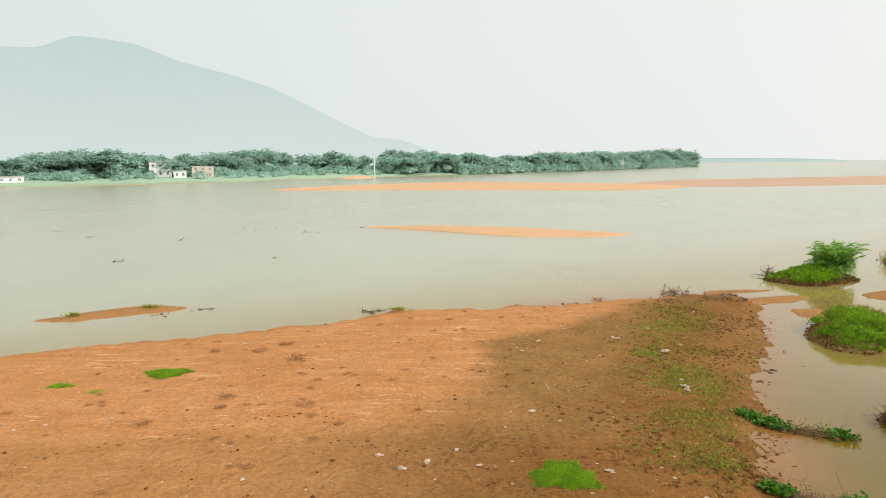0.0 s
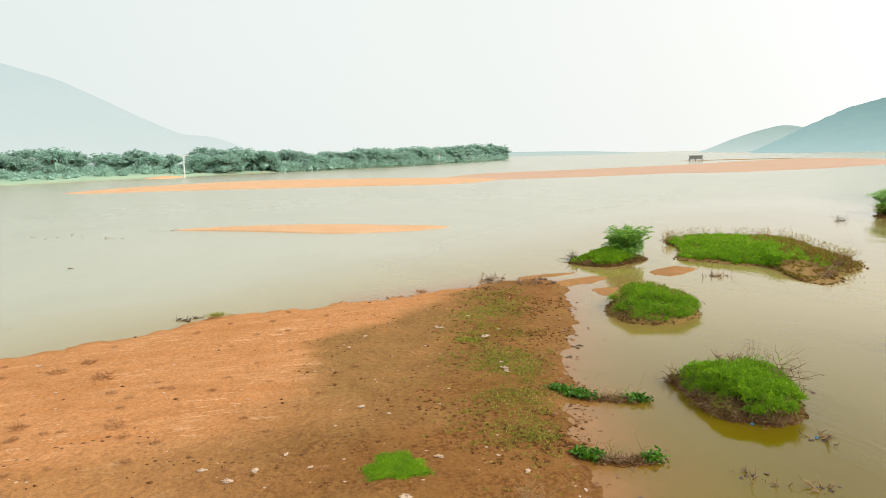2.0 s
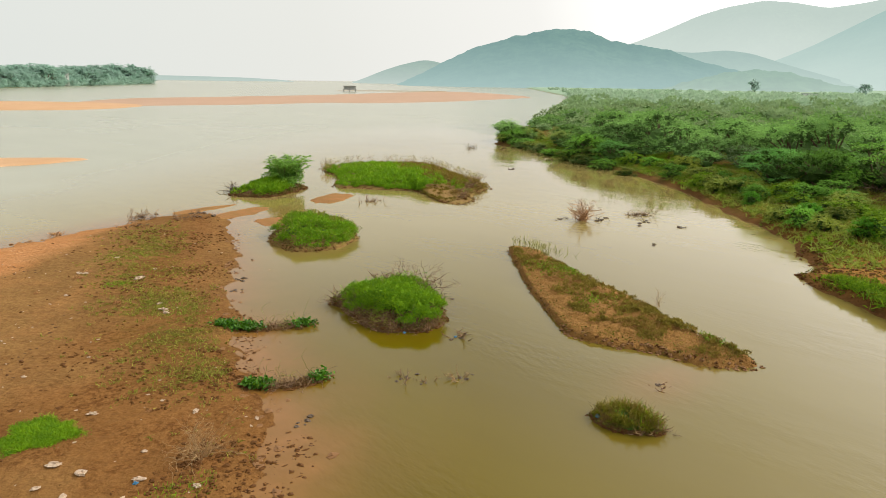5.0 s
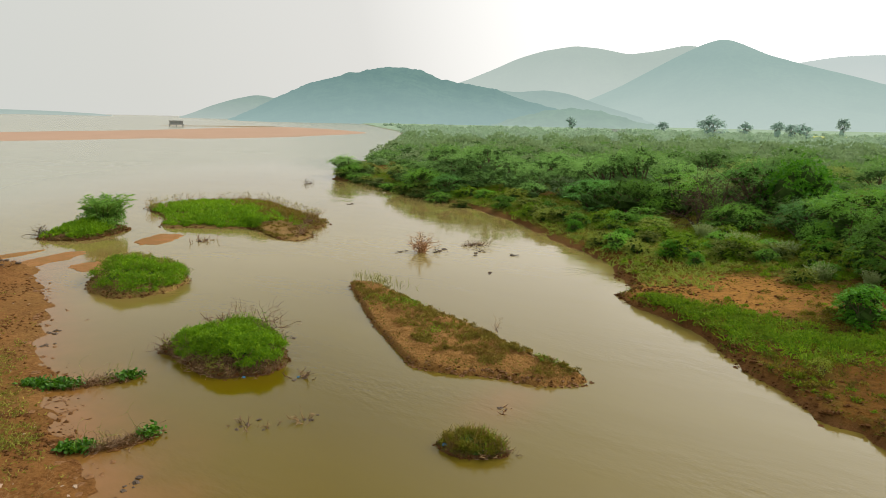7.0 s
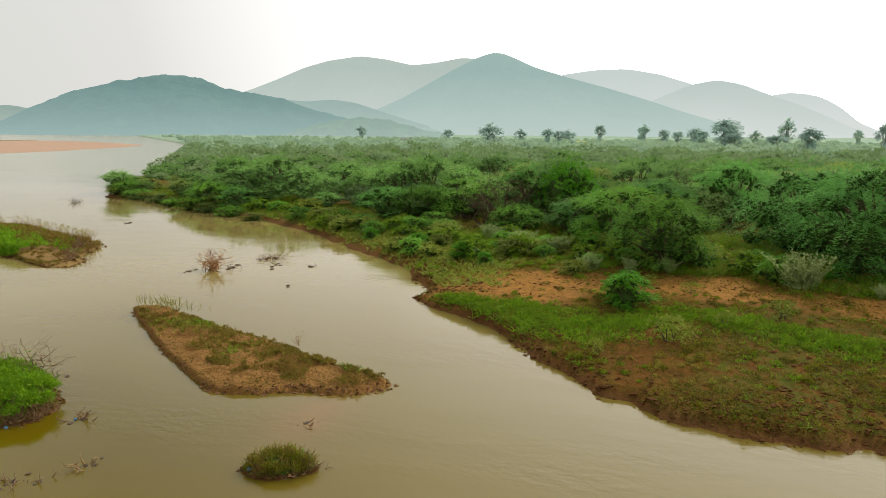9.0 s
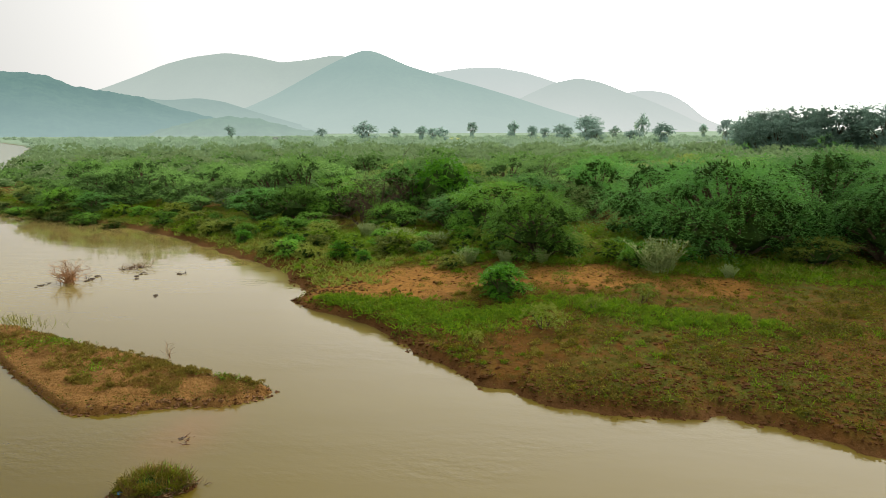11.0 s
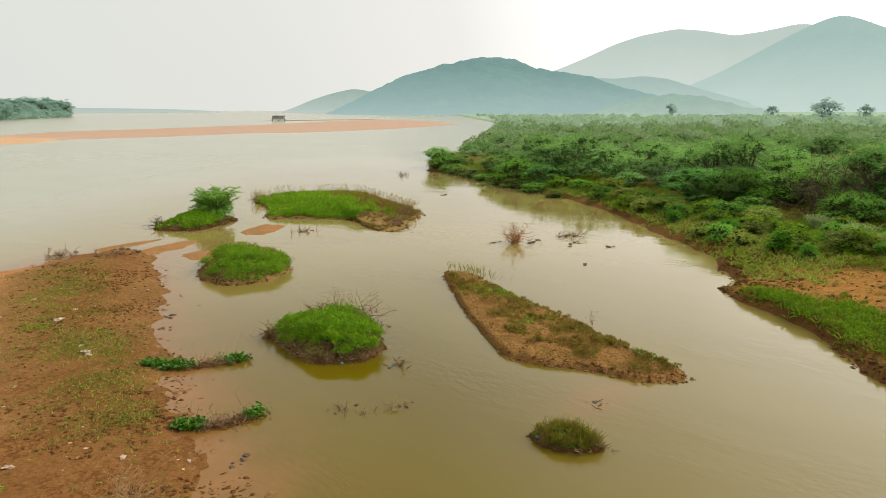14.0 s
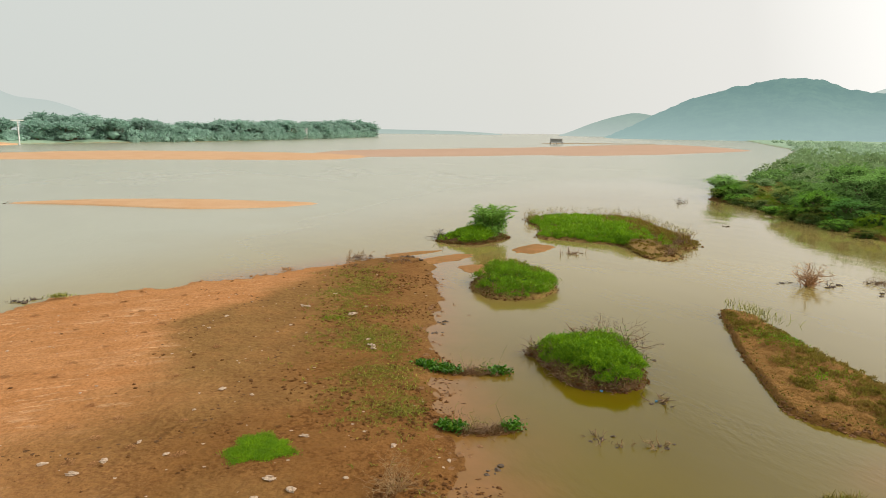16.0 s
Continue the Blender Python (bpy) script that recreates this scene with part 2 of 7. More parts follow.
def leaf_build(light, dark, thin=0.35, tint=(0.20, 0.19, 0.05), low=0.95, high=1.05, share=0.2, patch=0.0):
    """Leaves whose tone varies from plant to plant and leaf to leaf, with light coming through."""
    def build(tree, s):
        per_leaf = tree.nodes.new("ShaderNodeNewGeometry").outputs["Random Per Island"]
        per_plant = tree.nodes.new("ShaderNodeObjectInfo").outputs["Random"]
        c = blend(tree, per_leaf, dark, light)
        c = blend(tree, times_(tree, per_plant, share), c, tint)
        if patch:
            c = blend(tree, times_(tree, noise_of(tree, place(tree), patch, 4, 0.6, 0.42, 0.62), 0.6), c, tint)
        wheel = node(tree, "ShaderNodeMath", [(0, per_plant)])
        wheel.operation = "MULTIPLY"
        wheel.inputs[1].default_value = 7.31
        turn_ = node(tree, "ShaderNodeMath", [(0, wheel.outputs[0])])
        turn_.operation = "FRACT"
        bright = node(tree, "ShaderNodeMapRange", [("Value", turn_.outputs[0])], To_Min=low, To_Max=high)
        c = node(tree, "ShaderNodeHueSaturation", [("Color", c), ("Value", bright.outputs[0])]).outputs[0]
        tree.links.new(c, s.inputs["Base Color"])
        through_leaf = node(tree, "ShaderNodeBsdfTranslucent", [("Color", c)])
        m = node(tree, "ShaderNodeMixShader", [(1, s.outputs[0]), (2, through_leaf.outputs[0])], Fac=thin)
        tree.links.new(m.outputs[0], tree.nodes["Material Output"].inputs[0])
    return build


def plain_build(a, b, size=0.3, bump=0.3):
    def build(tree, s):
        p = tree.nodes.new("ShaderNodeTexCoord").outputs["Object"]
        n = noise_of(tree, p, size)
        tree.links.new(blend(tree, n, a, b), s.inputs["Base Color"])
        bumped(tree, s, n, bump, size * 0.1)
    return build


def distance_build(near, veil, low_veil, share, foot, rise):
    """Far wooded slope with kilometres of bright haze put in as glow, thicker along its foot."""
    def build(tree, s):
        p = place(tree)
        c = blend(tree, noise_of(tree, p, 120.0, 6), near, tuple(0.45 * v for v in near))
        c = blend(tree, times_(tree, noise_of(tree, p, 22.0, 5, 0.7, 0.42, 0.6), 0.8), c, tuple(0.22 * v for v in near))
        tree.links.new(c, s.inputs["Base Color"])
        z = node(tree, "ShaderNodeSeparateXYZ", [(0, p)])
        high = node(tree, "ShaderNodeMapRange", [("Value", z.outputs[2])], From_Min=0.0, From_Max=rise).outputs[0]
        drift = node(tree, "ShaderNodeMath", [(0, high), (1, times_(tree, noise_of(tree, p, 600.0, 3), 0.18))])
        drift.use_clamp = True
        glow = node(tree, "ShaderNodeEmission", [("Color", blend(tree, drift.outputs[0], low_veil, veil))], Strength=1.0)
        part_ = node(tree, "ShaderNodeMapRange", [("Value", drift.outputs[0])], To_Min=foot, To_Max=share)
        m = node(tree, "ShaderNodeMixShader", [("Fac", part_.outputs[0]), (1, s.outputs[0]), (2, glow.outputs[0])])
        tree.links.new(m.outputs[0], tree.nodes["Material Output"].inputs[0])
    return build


GROUND = material("river_soil", ground_build, 0.95, 0.04)
WATER = material("silty_water", water_build, 0.06, 0.5)
SAND = material("orange_sand", earth((0.52, 0.30, 0.155), (0.57, 0.345, 0.185), (0.60, 0.39, 0.235), 6.0, 0.3), 0.95, 0.15)
PINK_SAND = material("pinkish_sand", earth((0.47, 0.31, 0.215), (0.52, 0.35, 0.245), (0.42, 0.265, 0.18), 9.0, 0.3), 0.95, 0.15)
SOIL = material("brown_soil", earth((0.26, 0.145, 0.05), (0.34, 0.19, 0.07), (0.20, 0.16, 0.035), 1.2, 0.8, 0.1), 0.95, 0.15)
RED_SOIL = material("red_soil", earth((0.42, 0.19, 0.07), (0.34, 0.16, 0.06), (0.24, 0.15, 0.045), 1.2, 0.8, 0.1), 0.95, 0.15)
GRASS = material("bright_grass", leaf_build((0.35, 0.56, 0.015), (0.08, 0.22, 0.006), 0.4, (0.13, 0.27, 0.012), patch=0.6), 0.7, 0.25)
OLIVE_HERB = material("olive_turf", leaf_build((0.33, 0.27, 0.045), (0.16, 0.125, 0.022), 0.3, (0.27, 0.16, 0.04), patch=0.9), 0.85, 0.15)
GOLD_HERB = material("golden_olive_herbs", leaf_build((0.40, 0.33, 0.06), (0.20, 0.17, 0.03), 0.3, (0.24, 0.22, 0.04), patch=0.7), 0.85, 0.15)
WITHERED = material("withered_brown_leaves", leaf_build((0.30, 0.17, 0.07), (0.10, 0.055, 0.022), 0.2, (0.20, 0.13, 0.05), patch=0.5), 0.9, 0.1)
WATER_LEAF = material("dark_green_water_leaves", leaf_build((0.10, 0.26, 0.008), (0.025, 0.10, 0.003), 0.25, (0.07, 0.22, 0.006)), 0.5, 0.4)
DARK_SOIL = material("dark_wet_soil", earth((0.12, 0.062, 0.024), (0.17, 0.085, 0.032), (0.08, 0.045, 0.018), 0.6, 0.9, 0.1), 0.9, 0.2)
DULL_GRASS = material("dull_grass", leaf_build((0.34, 0.36, 0.05), (0.15, 0.16, 0.025), 0.3, (0.3, 0.24, 0.07)), 0.8, 0.2)
SHRUB = material("shrub_leaves", leaf_build((0.25, 0.50, 0.04), (0.12, 0.33, 0.025), 0.4, (0.14, 0.30, 0.045), 0.66, 1.35, 0.6, 2.5), 0.75, 0.25)
DEEP_SHRUB = material("deep_green_shrub_leaves", leaf_build((0.20, 0.46, 0.065), (0.11, 0.31, 0.045), 0.4, (0.12, 0.30, 0.075), 0.75, 1.3, 0.6, 2.5), 0.75, 0.25)
BRIGHT_TREE = material("bright_tree_leaves", leaf_build((0.16, 0.43, 0.02), (0.05, 0.20, 0.01), 0.4, (0.10, 0.30, 0.015), patch=1.2), 0.7, 0.25)
# copies of the shrub leaves for distant plants, base colour paled for haze
HAZED_SHRUB = material("hazed_shrub_leaves", leaf_build((0.29, 0.50, 0.10), (0.17, 0.36, 0.075), 0.4, (0.20, 0.36, 0.10), 0.7, 1.3, 0.7, 4.0), 0.8, 0.2)
HAZED_YELLOW = material("hazed_yellowish_leaves", leaf_build((0.36, 0.45, 0.09), (0.18, 0.26, 0.05), 0.35, (0.27, 0.34, 0.10), 0.7, 1.25, 0.6, 4.0), 0.8, 0.2)
HAZED_GREY = material("hazed_grey_green_leaves", leaf_build((0.26, 0.36, 0.15), (0.13, 0.20, 0.08), 0.3, (0.20, 0.26, 0.12), 0.7, 1.25, 0.6, 4.0), 0.8, 0.2)
# their insides: dark for shade, then paled for haze
HAZED_INNER = material("hazed_inner_foliage", plain_build((0.11, 0.19, 0.055), (0.075, 0.14, 0.04), 0.5), 0.95, 0.1)
YELLOW_SHRUB = material("yellowish_shrub_leaves", leaf_build((0.38, 0.42, 0.05), (0.14, 0.20, 0.02), 0.35, (0.22, 0.28, 0.05), 0.66, 1.3, 0.7), 0.75, 0.25)
GREY_SHRUB = material("grey_green_leaves", leaf_build((0.24, 0.34, 0.09), (0.08, 0.14, 0.035), 0.3, (0.18, 0.23, 0.07), 0.66, 1.3, 0.7), 0.8, 0.2)
PALE_LEAF = material("pale_waxy_leaves", leaf_build((0.46, 0.53, 0.22), (0.25, 0.33, 0.10), 0.35, (0.37, 0.44, 0.17)), 0.6, 0.3)
# insides of crowns and hummocks, with shade put into the colour
SHADE_INNER = material("shaded_inner_foliage", plain_build((0.06, 0.11, 0.02), (0.03, 0.058, 0.012), 0.4), 0.95, 0.1)
# far shore trees: haze put into pale base colours of low contrast
FAR_HAZE_LEAF = material("hazed_far_leaves", leaf_build((0.33, 0.48, 0.39), (0.305, 0.45, 0.365), 0.5, (0.29, 0.45, 0.36), 0.88, 1.12, 0.6), 0.9, 0.1)
FAR_HAZE_INNER = material("hazed_far_inner", plain_build((0.25, 0.38, 0.30), (0.23, 0.36, 0.28), 2.0), 0.95, 0.1)
BARK = material("bark", plain_build((0.16, 0.11, 0.07), (0.09, 0.06, 0.04), 0.15), 0.95, 0.1)
TWIG = material("dry_twigs", plain_build((0.30, 0.19, 0.11), (0.17, 0.10, 0.06), 0.1), 0.95, 0.1)
STRAW = material("dry_grass", plain_build((0.42, 0.28, 0.14), (0.28, 0.17, 0.08), 0.1), 0.95, 0.1)
DARK_DEBRIS = material("wet_debris", plain_build((0.07, 0.05, 0.035), (0.13, 0.09, 0.06), 0.1), 0.8, 0.2)
RUST = material("red_brown_wood", plain_build((0.32, 0.11, 0.05), (0.22, 0.08, 0.04), 0.1), 0.9, 0.1)
DRY_SHRUB = material("dry_shrub_twigs", plain_build((0.44, 0.23, 0.10), (0.34, 0.17, 0.07), 0.1), 0.95, 0.1)
PRINT = material("damp_mud_print", plain_build((0.10, 0.05, 0.022), (0.14, 0.07, 0.03), 0.1), 0.95, 0.1)
CROP = material("ripening_crop", plain_build((0.50, 0.52, 0.16), (0.42, 0.47, 0.14), 12.0), 0.95, 0.1)
# far thicket, leaves and insides, with distance haze in the colour
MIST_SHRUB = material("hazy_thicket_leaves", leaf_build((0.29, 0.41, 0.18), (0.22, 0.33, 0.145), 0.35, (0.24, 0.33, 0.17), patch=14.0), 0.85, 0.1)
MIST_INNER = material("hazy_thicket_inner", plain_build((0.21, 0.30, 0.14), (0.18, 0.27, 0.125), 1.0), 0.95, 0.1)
HERB = material("bank_herbs", leaf_build((0.28, 0.46, 0.016), (0.07, 0.18, 0.007), 0.38, (0.17, 0.24, 0.018), patch=1.0), 0.8, 0.2)
DRY_HERB = material("withered_herbs", leaf_build((0.20, 0.205, 0.02), (0.05, 0.062, 0.008), 0.3, (0.17, 0.11, 0.02)), 0.85, 0.2)
# belt and plain trees: base colours paled for distance haze
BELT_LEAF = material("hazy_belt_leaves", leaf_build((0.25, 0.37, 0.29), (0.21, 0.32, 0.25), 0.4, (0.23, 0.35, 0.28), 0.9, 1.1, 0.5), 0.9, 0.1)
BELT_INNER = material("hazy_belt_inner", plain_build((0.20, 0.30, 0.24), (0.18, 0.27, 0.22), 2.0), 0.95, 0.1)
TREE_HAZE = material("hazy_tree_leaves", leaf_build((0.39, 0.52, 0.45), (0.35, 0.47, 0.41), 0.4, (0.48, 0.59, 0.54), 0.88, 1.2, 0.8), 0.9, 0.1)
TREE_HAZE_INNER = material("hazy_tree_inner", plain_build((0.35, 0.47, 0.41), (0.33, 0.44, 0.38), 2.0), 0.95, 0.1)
# scrub still farther out, its colour paled more for haze
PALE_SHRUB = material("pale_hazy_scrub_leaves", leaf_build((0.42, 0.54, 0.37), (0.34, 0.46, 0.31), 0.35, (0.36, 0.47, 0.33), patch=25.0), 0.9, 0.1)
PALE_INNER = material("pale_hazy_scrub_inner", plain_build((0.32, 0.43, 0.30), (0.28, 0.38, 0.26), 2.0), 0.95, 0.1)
MEADOW = material("olive_creeping_herbs", leaf_build((0.27, 0.28, 0.018), (0.07, 0.085, 0.007), 0.3, (0.22, 0.16, 0.02), patch=1.3), 0.85, 0.15)
FROND = material("fresh_green_fronds", leaf_build((0.24, 0.44, 0.07), (0.10, 0.24, 0.03), 0.35, (0.17, 0.33, 0.05)), 0.75, 0.2)
TURF_SOIL = material("half_grown_soil", earth((0.31, 0.155, 0.044), (0.25, 0.12, 0.032), (0.37, 0.195, 0.06), 0.7, 1.0, 0.14), 0.95, 0.1)
WET_MUD = material("wet_shore_mud", plain_build((0.24, 0.115, 0.04), (0.17, 0.08, 0.028), 0.2), 0.75, 0.3)
CLOD = material("mud_clods", plain_build((0.085, 0.036, 0.012), (0.15, 0.066, 0.021), 0.1), 0.95, 0.1)
PLASTIC = material("pale_plastic_film", plain_build((0.60, 0.46, 0.33), (0.30, 0.19, 0.12), 0.07), 0.5, 0.4)
BLUE_PLASTIC = material("blue_plastic", plain_build((0.04, 0.16, 0.30), (0.06, 0.22, 0.36), 0.1), 0.5, 0.4)
# wall paint and window glass carry distance haze in their base colours
HAZED_PAINT = material("hazed_white_paint", plain_build((0.70, 0.70, 0.66), (0.60, 0.60, 0.56), 3.0), 0.8, 0.2)
HAZED_ORANGE_PAINT = material("hazed_orange_paint", plain_build((0.52, 0.42, 0.34), (0.48, 0.39, 0.32), 3.0), 0.8, 0.2)
ROOF = material("grey_roof", plain_build((0.45, 0.45, 0.43), (0.34, 0.34, 0.33), 2.0), 0.8, 0.2)
HAZED_OPENING = material("hazed_dark_glass", plain_build((0.20, 0.23, 0.22), (0.16, 0.19, 0.18), 1.0), 0.5, 0.4)
CONCRETE = material("grey_concrete", plain_build((0.36, 0.35, 0.33), (0.26, 0.25, 0.24), 1.0), 0.9, 0.2)
HILL_NEAR = material("hazy_wooded_hill", distance_build((0.12, 0.18, 0.10), (0.27, 0.47, 0.475), (0.46, 0.65, 0.645), 0.68, 0.88, 125.0), 1.0, 0.0)
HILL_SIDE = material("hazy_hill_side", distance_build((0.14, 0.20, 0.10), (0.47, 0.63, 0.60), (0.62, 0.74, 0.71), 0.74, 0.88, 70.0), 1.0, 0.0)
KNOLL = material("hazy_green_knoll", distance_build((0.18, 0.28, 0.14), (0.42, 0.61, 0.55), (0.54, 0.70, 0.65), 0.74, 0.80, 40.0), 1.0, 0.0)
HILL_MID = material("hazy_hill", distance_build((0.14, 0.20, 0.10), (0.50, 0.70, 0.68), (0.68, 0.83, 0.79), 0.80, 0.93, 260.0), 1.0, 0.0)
HILL_BACK = material("hazed_back_hill", distance_build((0.14, 0.20, 0.10), (0.64, 0.77, 0.73), (0.76, 0.86, 0.82), 0.85, 0.95, 370.0), 1.0, 0.0)
HILL_FAR = material("hazed_far_hill", distance_build((0.14, 0.20, 0.12), (0.76, 0.87, 0.86), (0.92, 0.96, 0.95), 0.92, 0.98, 360.0), 1.0, 0.0)
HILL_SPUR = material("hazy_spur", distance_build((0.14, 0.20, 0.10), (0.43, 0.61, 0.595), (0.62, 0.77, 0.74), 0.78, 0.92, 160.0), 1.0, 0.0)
HILL_EAST = material("hazed_east_hill", distance_build((0.14, 0.20, 0.10), (0.68, 0.81, 0.79), (0.86, 0.93, 0.91), 0.86, 0.97, 300.0), 1.0, 0.0)
HILL_LEFT = material("hazed_mountain", distance_build((0.14, 0.20, 0.14), (0.60, 0.725, 0.72), (0.68, 0.76, 0.73), 0.90, 0.97, 460.0), 1.0, 0.0)


# ---- building ----
def mesh_of(name, verts, faces, mats, slots=None, shade=False):
    me = bpy.data.meshes.new(name)
    me.from_pydata([tuple(v) for v in verts], [], [tuple(f) for f in faces])
    for m in mats:
        me.materials.append(m)
    if slots is not None:
        me.polygons.foreach_set("material_index", np.asarray(slots, np.int32))
    if shade:
        me.polygons.foreach_set("use_smooth", np.ones(len(me.polygons), bool))
    me.update()
    return me


def part(name, me, parent=None, label=""):
    """Links a mesh as one object, under a thing or under a part."""
    ob = new(name, me)
    ob.parent = parent
    return tagged(ob, label)


def root(name, m, label, category, group="", kind=""):
    ob = new(name)
    ob.matrix_world = m
    return tagged(ob, label, category, group, kind)


def mark(me, name, values):
    me.attributes.new(name, "FLOAT", "POINT").data.foreach_set("value", np.asarray(values, np.float32))


def polar_sheet(name, angles, radii, height, mat, **marks):
    """A round sheet about the origin, fine where it is near and in view."""
    a, r = np.meshgrid(np.radians(angles), radii)
    x, y = (r * np.sin(a)).ravel(), (r * np.cos(a)).ravel()
    z = height(x, y)
    n, m = len(angles), len(radii)
    i, j = np.meshgrid(np.arange(m - 1), np.arange(n), indexing="ij")
    k = (j + 1) % n
    faces = np.stack([i * n + j, (i + 1) * n + j, (i + 1) * n + k, i * n + k], -1).reshape(-1, 4)[:, ::-1]
    me = bpy.data.meshes.new(name)
    me.vertices.add(len(x))
    me.vertices.foreach_set("co", np.stack([x, y, z], -1).ravel())
    me.loops.add(faces.size)
    me.loops.foreach_set("vertex_index", faces.ravel())
    me.polygons.add(len(faces))
    me.polygons.foreach_set("loop_start", np.arange(0, faces.size, 4))
    me.update(calc_edges=True)
    me.polygons.foreach_set("use_smooth", np.ones(len(faces), bool))
    me.materials.append(mat)
    for key, f in marks.items():
        mark(me, key, f(x, y))
    return new(name, me)


def dry_mark(x, y):
    d = 1.8 * np.exp(-(((x - 40.6) / 3.9) ** 2 + ((y - 7.2) / 5.2) ** 2)) + 1.7 * np.exp(-(((x - 41.6) / 3.2) ** 2 + ((y + 4.8) / 3.9) ** 2)) + 1.4 * np.exp(-(((x - 38.6) / 2.2) ** 2 + ((y + 11.2) / 2.6) ** 2))
    return np.clip((d - 0.25) * (1.3 + 1.5 * fbm(x, y, 1.8, 143, 5)), 0, 1)


def bank_dry_mark(x, y):
    return np.where(inside_by(x, y, PLAIN) > 0, dry_mark(x, y), 0)


def mud_mark(x, y):
    edge = np.interp(y, [14, 20, 22.5, 23.5, 24.8, 28.4, 32.4, 35.9, 37.9, 40.8, 44.8, 50], [-90, -60, -22, -6, -0.9, 0.5, 1.3, 2.5, 5.1, 8.7, 12.4, 17.0])
    soft = np.interp(y, [14, 22, 24.5, 28, 60], [22, 16, 7.0, 1.8, 1.3])
    m = smooth(-soft, soft, x - edge + 1.5 * fbm(x, y, 4.5, 71, 5) + 1.8 * fbm(x * 0.25, y * 1.5, 1.6, 73, 4))
    m = m * np.interp(x, [-20, -6, -1, 1.0], [0.3, 0.42, 0.8, 1.0])
    bare = inside_by(x, y, PLAIN)
    return np.where(bare > 0, 1 - 0.25 * dry_mark(x, y), m)


def green_mark(x, y):
    near = inside_by(x, y, NEAR_BANK)
    strip = 0.55 * np.exp(-(((x - np.interp(y, [22, 30, 40], [9.0, 10.3, 13.0])) / 1.7) ** 2)) * smooth(21, 25, y) * (1 - smooth(37, 44, y))
    plain = inside_by(x, y, PLAIN)
    meadow = smooth(0.15, 0.9, plain + waver(x, y)) * np.clip(0.7 + 1.0 * fbm(x, y, 8.0, 91), 0, 1)
    meadow = np.clip(meadow - dry_mark(x, y), 0, 1)
    far = smooth(-1.0, 3.0, inside_by(x, y, FAR_SHORE))
    return np.where(near > 0, strip * np.clip(0.45 + 1.6 * fbm(x, y, 1.6, 97, 4), 0, 1.2), np.maximum(meadow, far))


def humus_mark(x, y):
    return smooth(-0.3, 0.6, inside_by(x, y, PLAIN)) * (1 - dry_mark(x, y)) * (1 - smooth(60, 140, inside_by(x, y, PLAIN)))


def wet_mark(x, y):
    edge = np.maximum(inside_by(x, y, NEAR_BANK), inside_by(x, y, PLAIN)) + waver(x, y)
    wet = 0.8 * (1 - smooth(0.05, 0.5, edge))
    wet = wet * np.where(inside_by(x, y, NEAR_BANK) > -3, 0.35, 1.0)
    return np.where(inside_by(x, y, FAR_SHORE) > -20, 0, wet * (1 - smooth(80, 160, np.hypot(x, y))))


def tread_mark(x, y):
    line = np.interp(y, [14, 20, 26, 34, 47], [6.5, 7.8, 9.6, 13.0, 18.0])
    t = np.exp(-((x - line) / 3.8) ** 2) + 0.9 * (1 - smooth(19, 29, y)) * smooth(-7, 2, x)
    return np.clip(t * (0.75 + 0.9 * fbm(x, y, 3.0, 107)), 0, 1)


# where haze is painted on the far plain and the far shore
def hazed_field_mark(x, y):
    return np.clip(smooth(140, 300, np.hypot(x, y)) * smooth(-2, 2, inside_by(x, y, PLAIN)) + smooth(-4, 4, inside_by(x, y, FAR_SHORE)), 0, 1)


ANGLES = np.concatenate([np.arange(-48, 130, 0.5), np.arange(130, 310, 5.0)])
RADII = np.concatenate([np.linspace(0.2, 10, 12), np.geomspace(10.4, GROUND_TOP, 340)])
ground = polar_sheet("ground", ANGLES, RADII, ground_height, GROUND, dry=bank_dry_mark, mud=mud_mark, tread=tread_mark, humus=humus_mark, green=green_mark, wet=wet_mark, field=hazed_field_mark)
tagged(ground, "river banks of orange sand, brown mud and green scrubland", "ground", kind="structure")


def shallow_mark(x, y):
    near = -inside_by(x, y, NEAR_BANK)
    s = np.exp(-np.maximum(near - 0.3 + 1.2 * fbm(x, y, 2.5, 113), 0) / 1.5) * smooth(3.5, 6.0, x + 0.0 * y)
    s = np.maximum(s, 0.8 * np.exp(-(((x - 22) / 5) ** 2 + ((y - 46) / 4) ** 2)))
    s = np.maximum(s, 0.6 * np.exp(-(((x - 21) / 2.0) ** 2 + ((y - 10.8) / 1.2) ** 2)))
    return np.clip(s + 0.25 * s * fbm(x, y, 3.0, 111), 0, 1)


def calm_mark(x, y):
    side = (x - 22) * 0.55 - (y - 47) * 0.83
    return smooth(-34, -8, side + 5 * fbm(x, y, 14, 121)) * (1 - smooth(110, 200, np.hypot(x, y)))


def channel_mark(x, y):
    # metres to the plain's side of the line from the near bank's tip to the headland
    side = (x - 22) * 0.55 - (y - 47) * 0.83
    # olive fades with distance and bearing; the paler base carries sky glare and silt
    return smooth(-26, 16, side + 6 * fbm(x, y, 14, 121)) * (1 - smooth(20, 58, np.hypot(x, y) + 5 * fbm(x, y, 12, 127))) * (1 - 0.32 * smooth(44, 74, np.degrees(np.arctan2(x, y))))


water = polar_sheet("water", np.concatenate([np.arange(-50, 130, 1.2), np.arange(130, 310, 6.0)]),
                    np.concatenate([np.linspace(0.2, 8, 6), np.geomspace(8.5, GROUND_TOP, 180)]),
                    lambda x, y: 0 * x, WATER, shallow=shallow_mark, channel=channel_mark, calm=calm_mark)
tagged(water, "broad slow river of silty olive-grey water", "river", kind="structure")


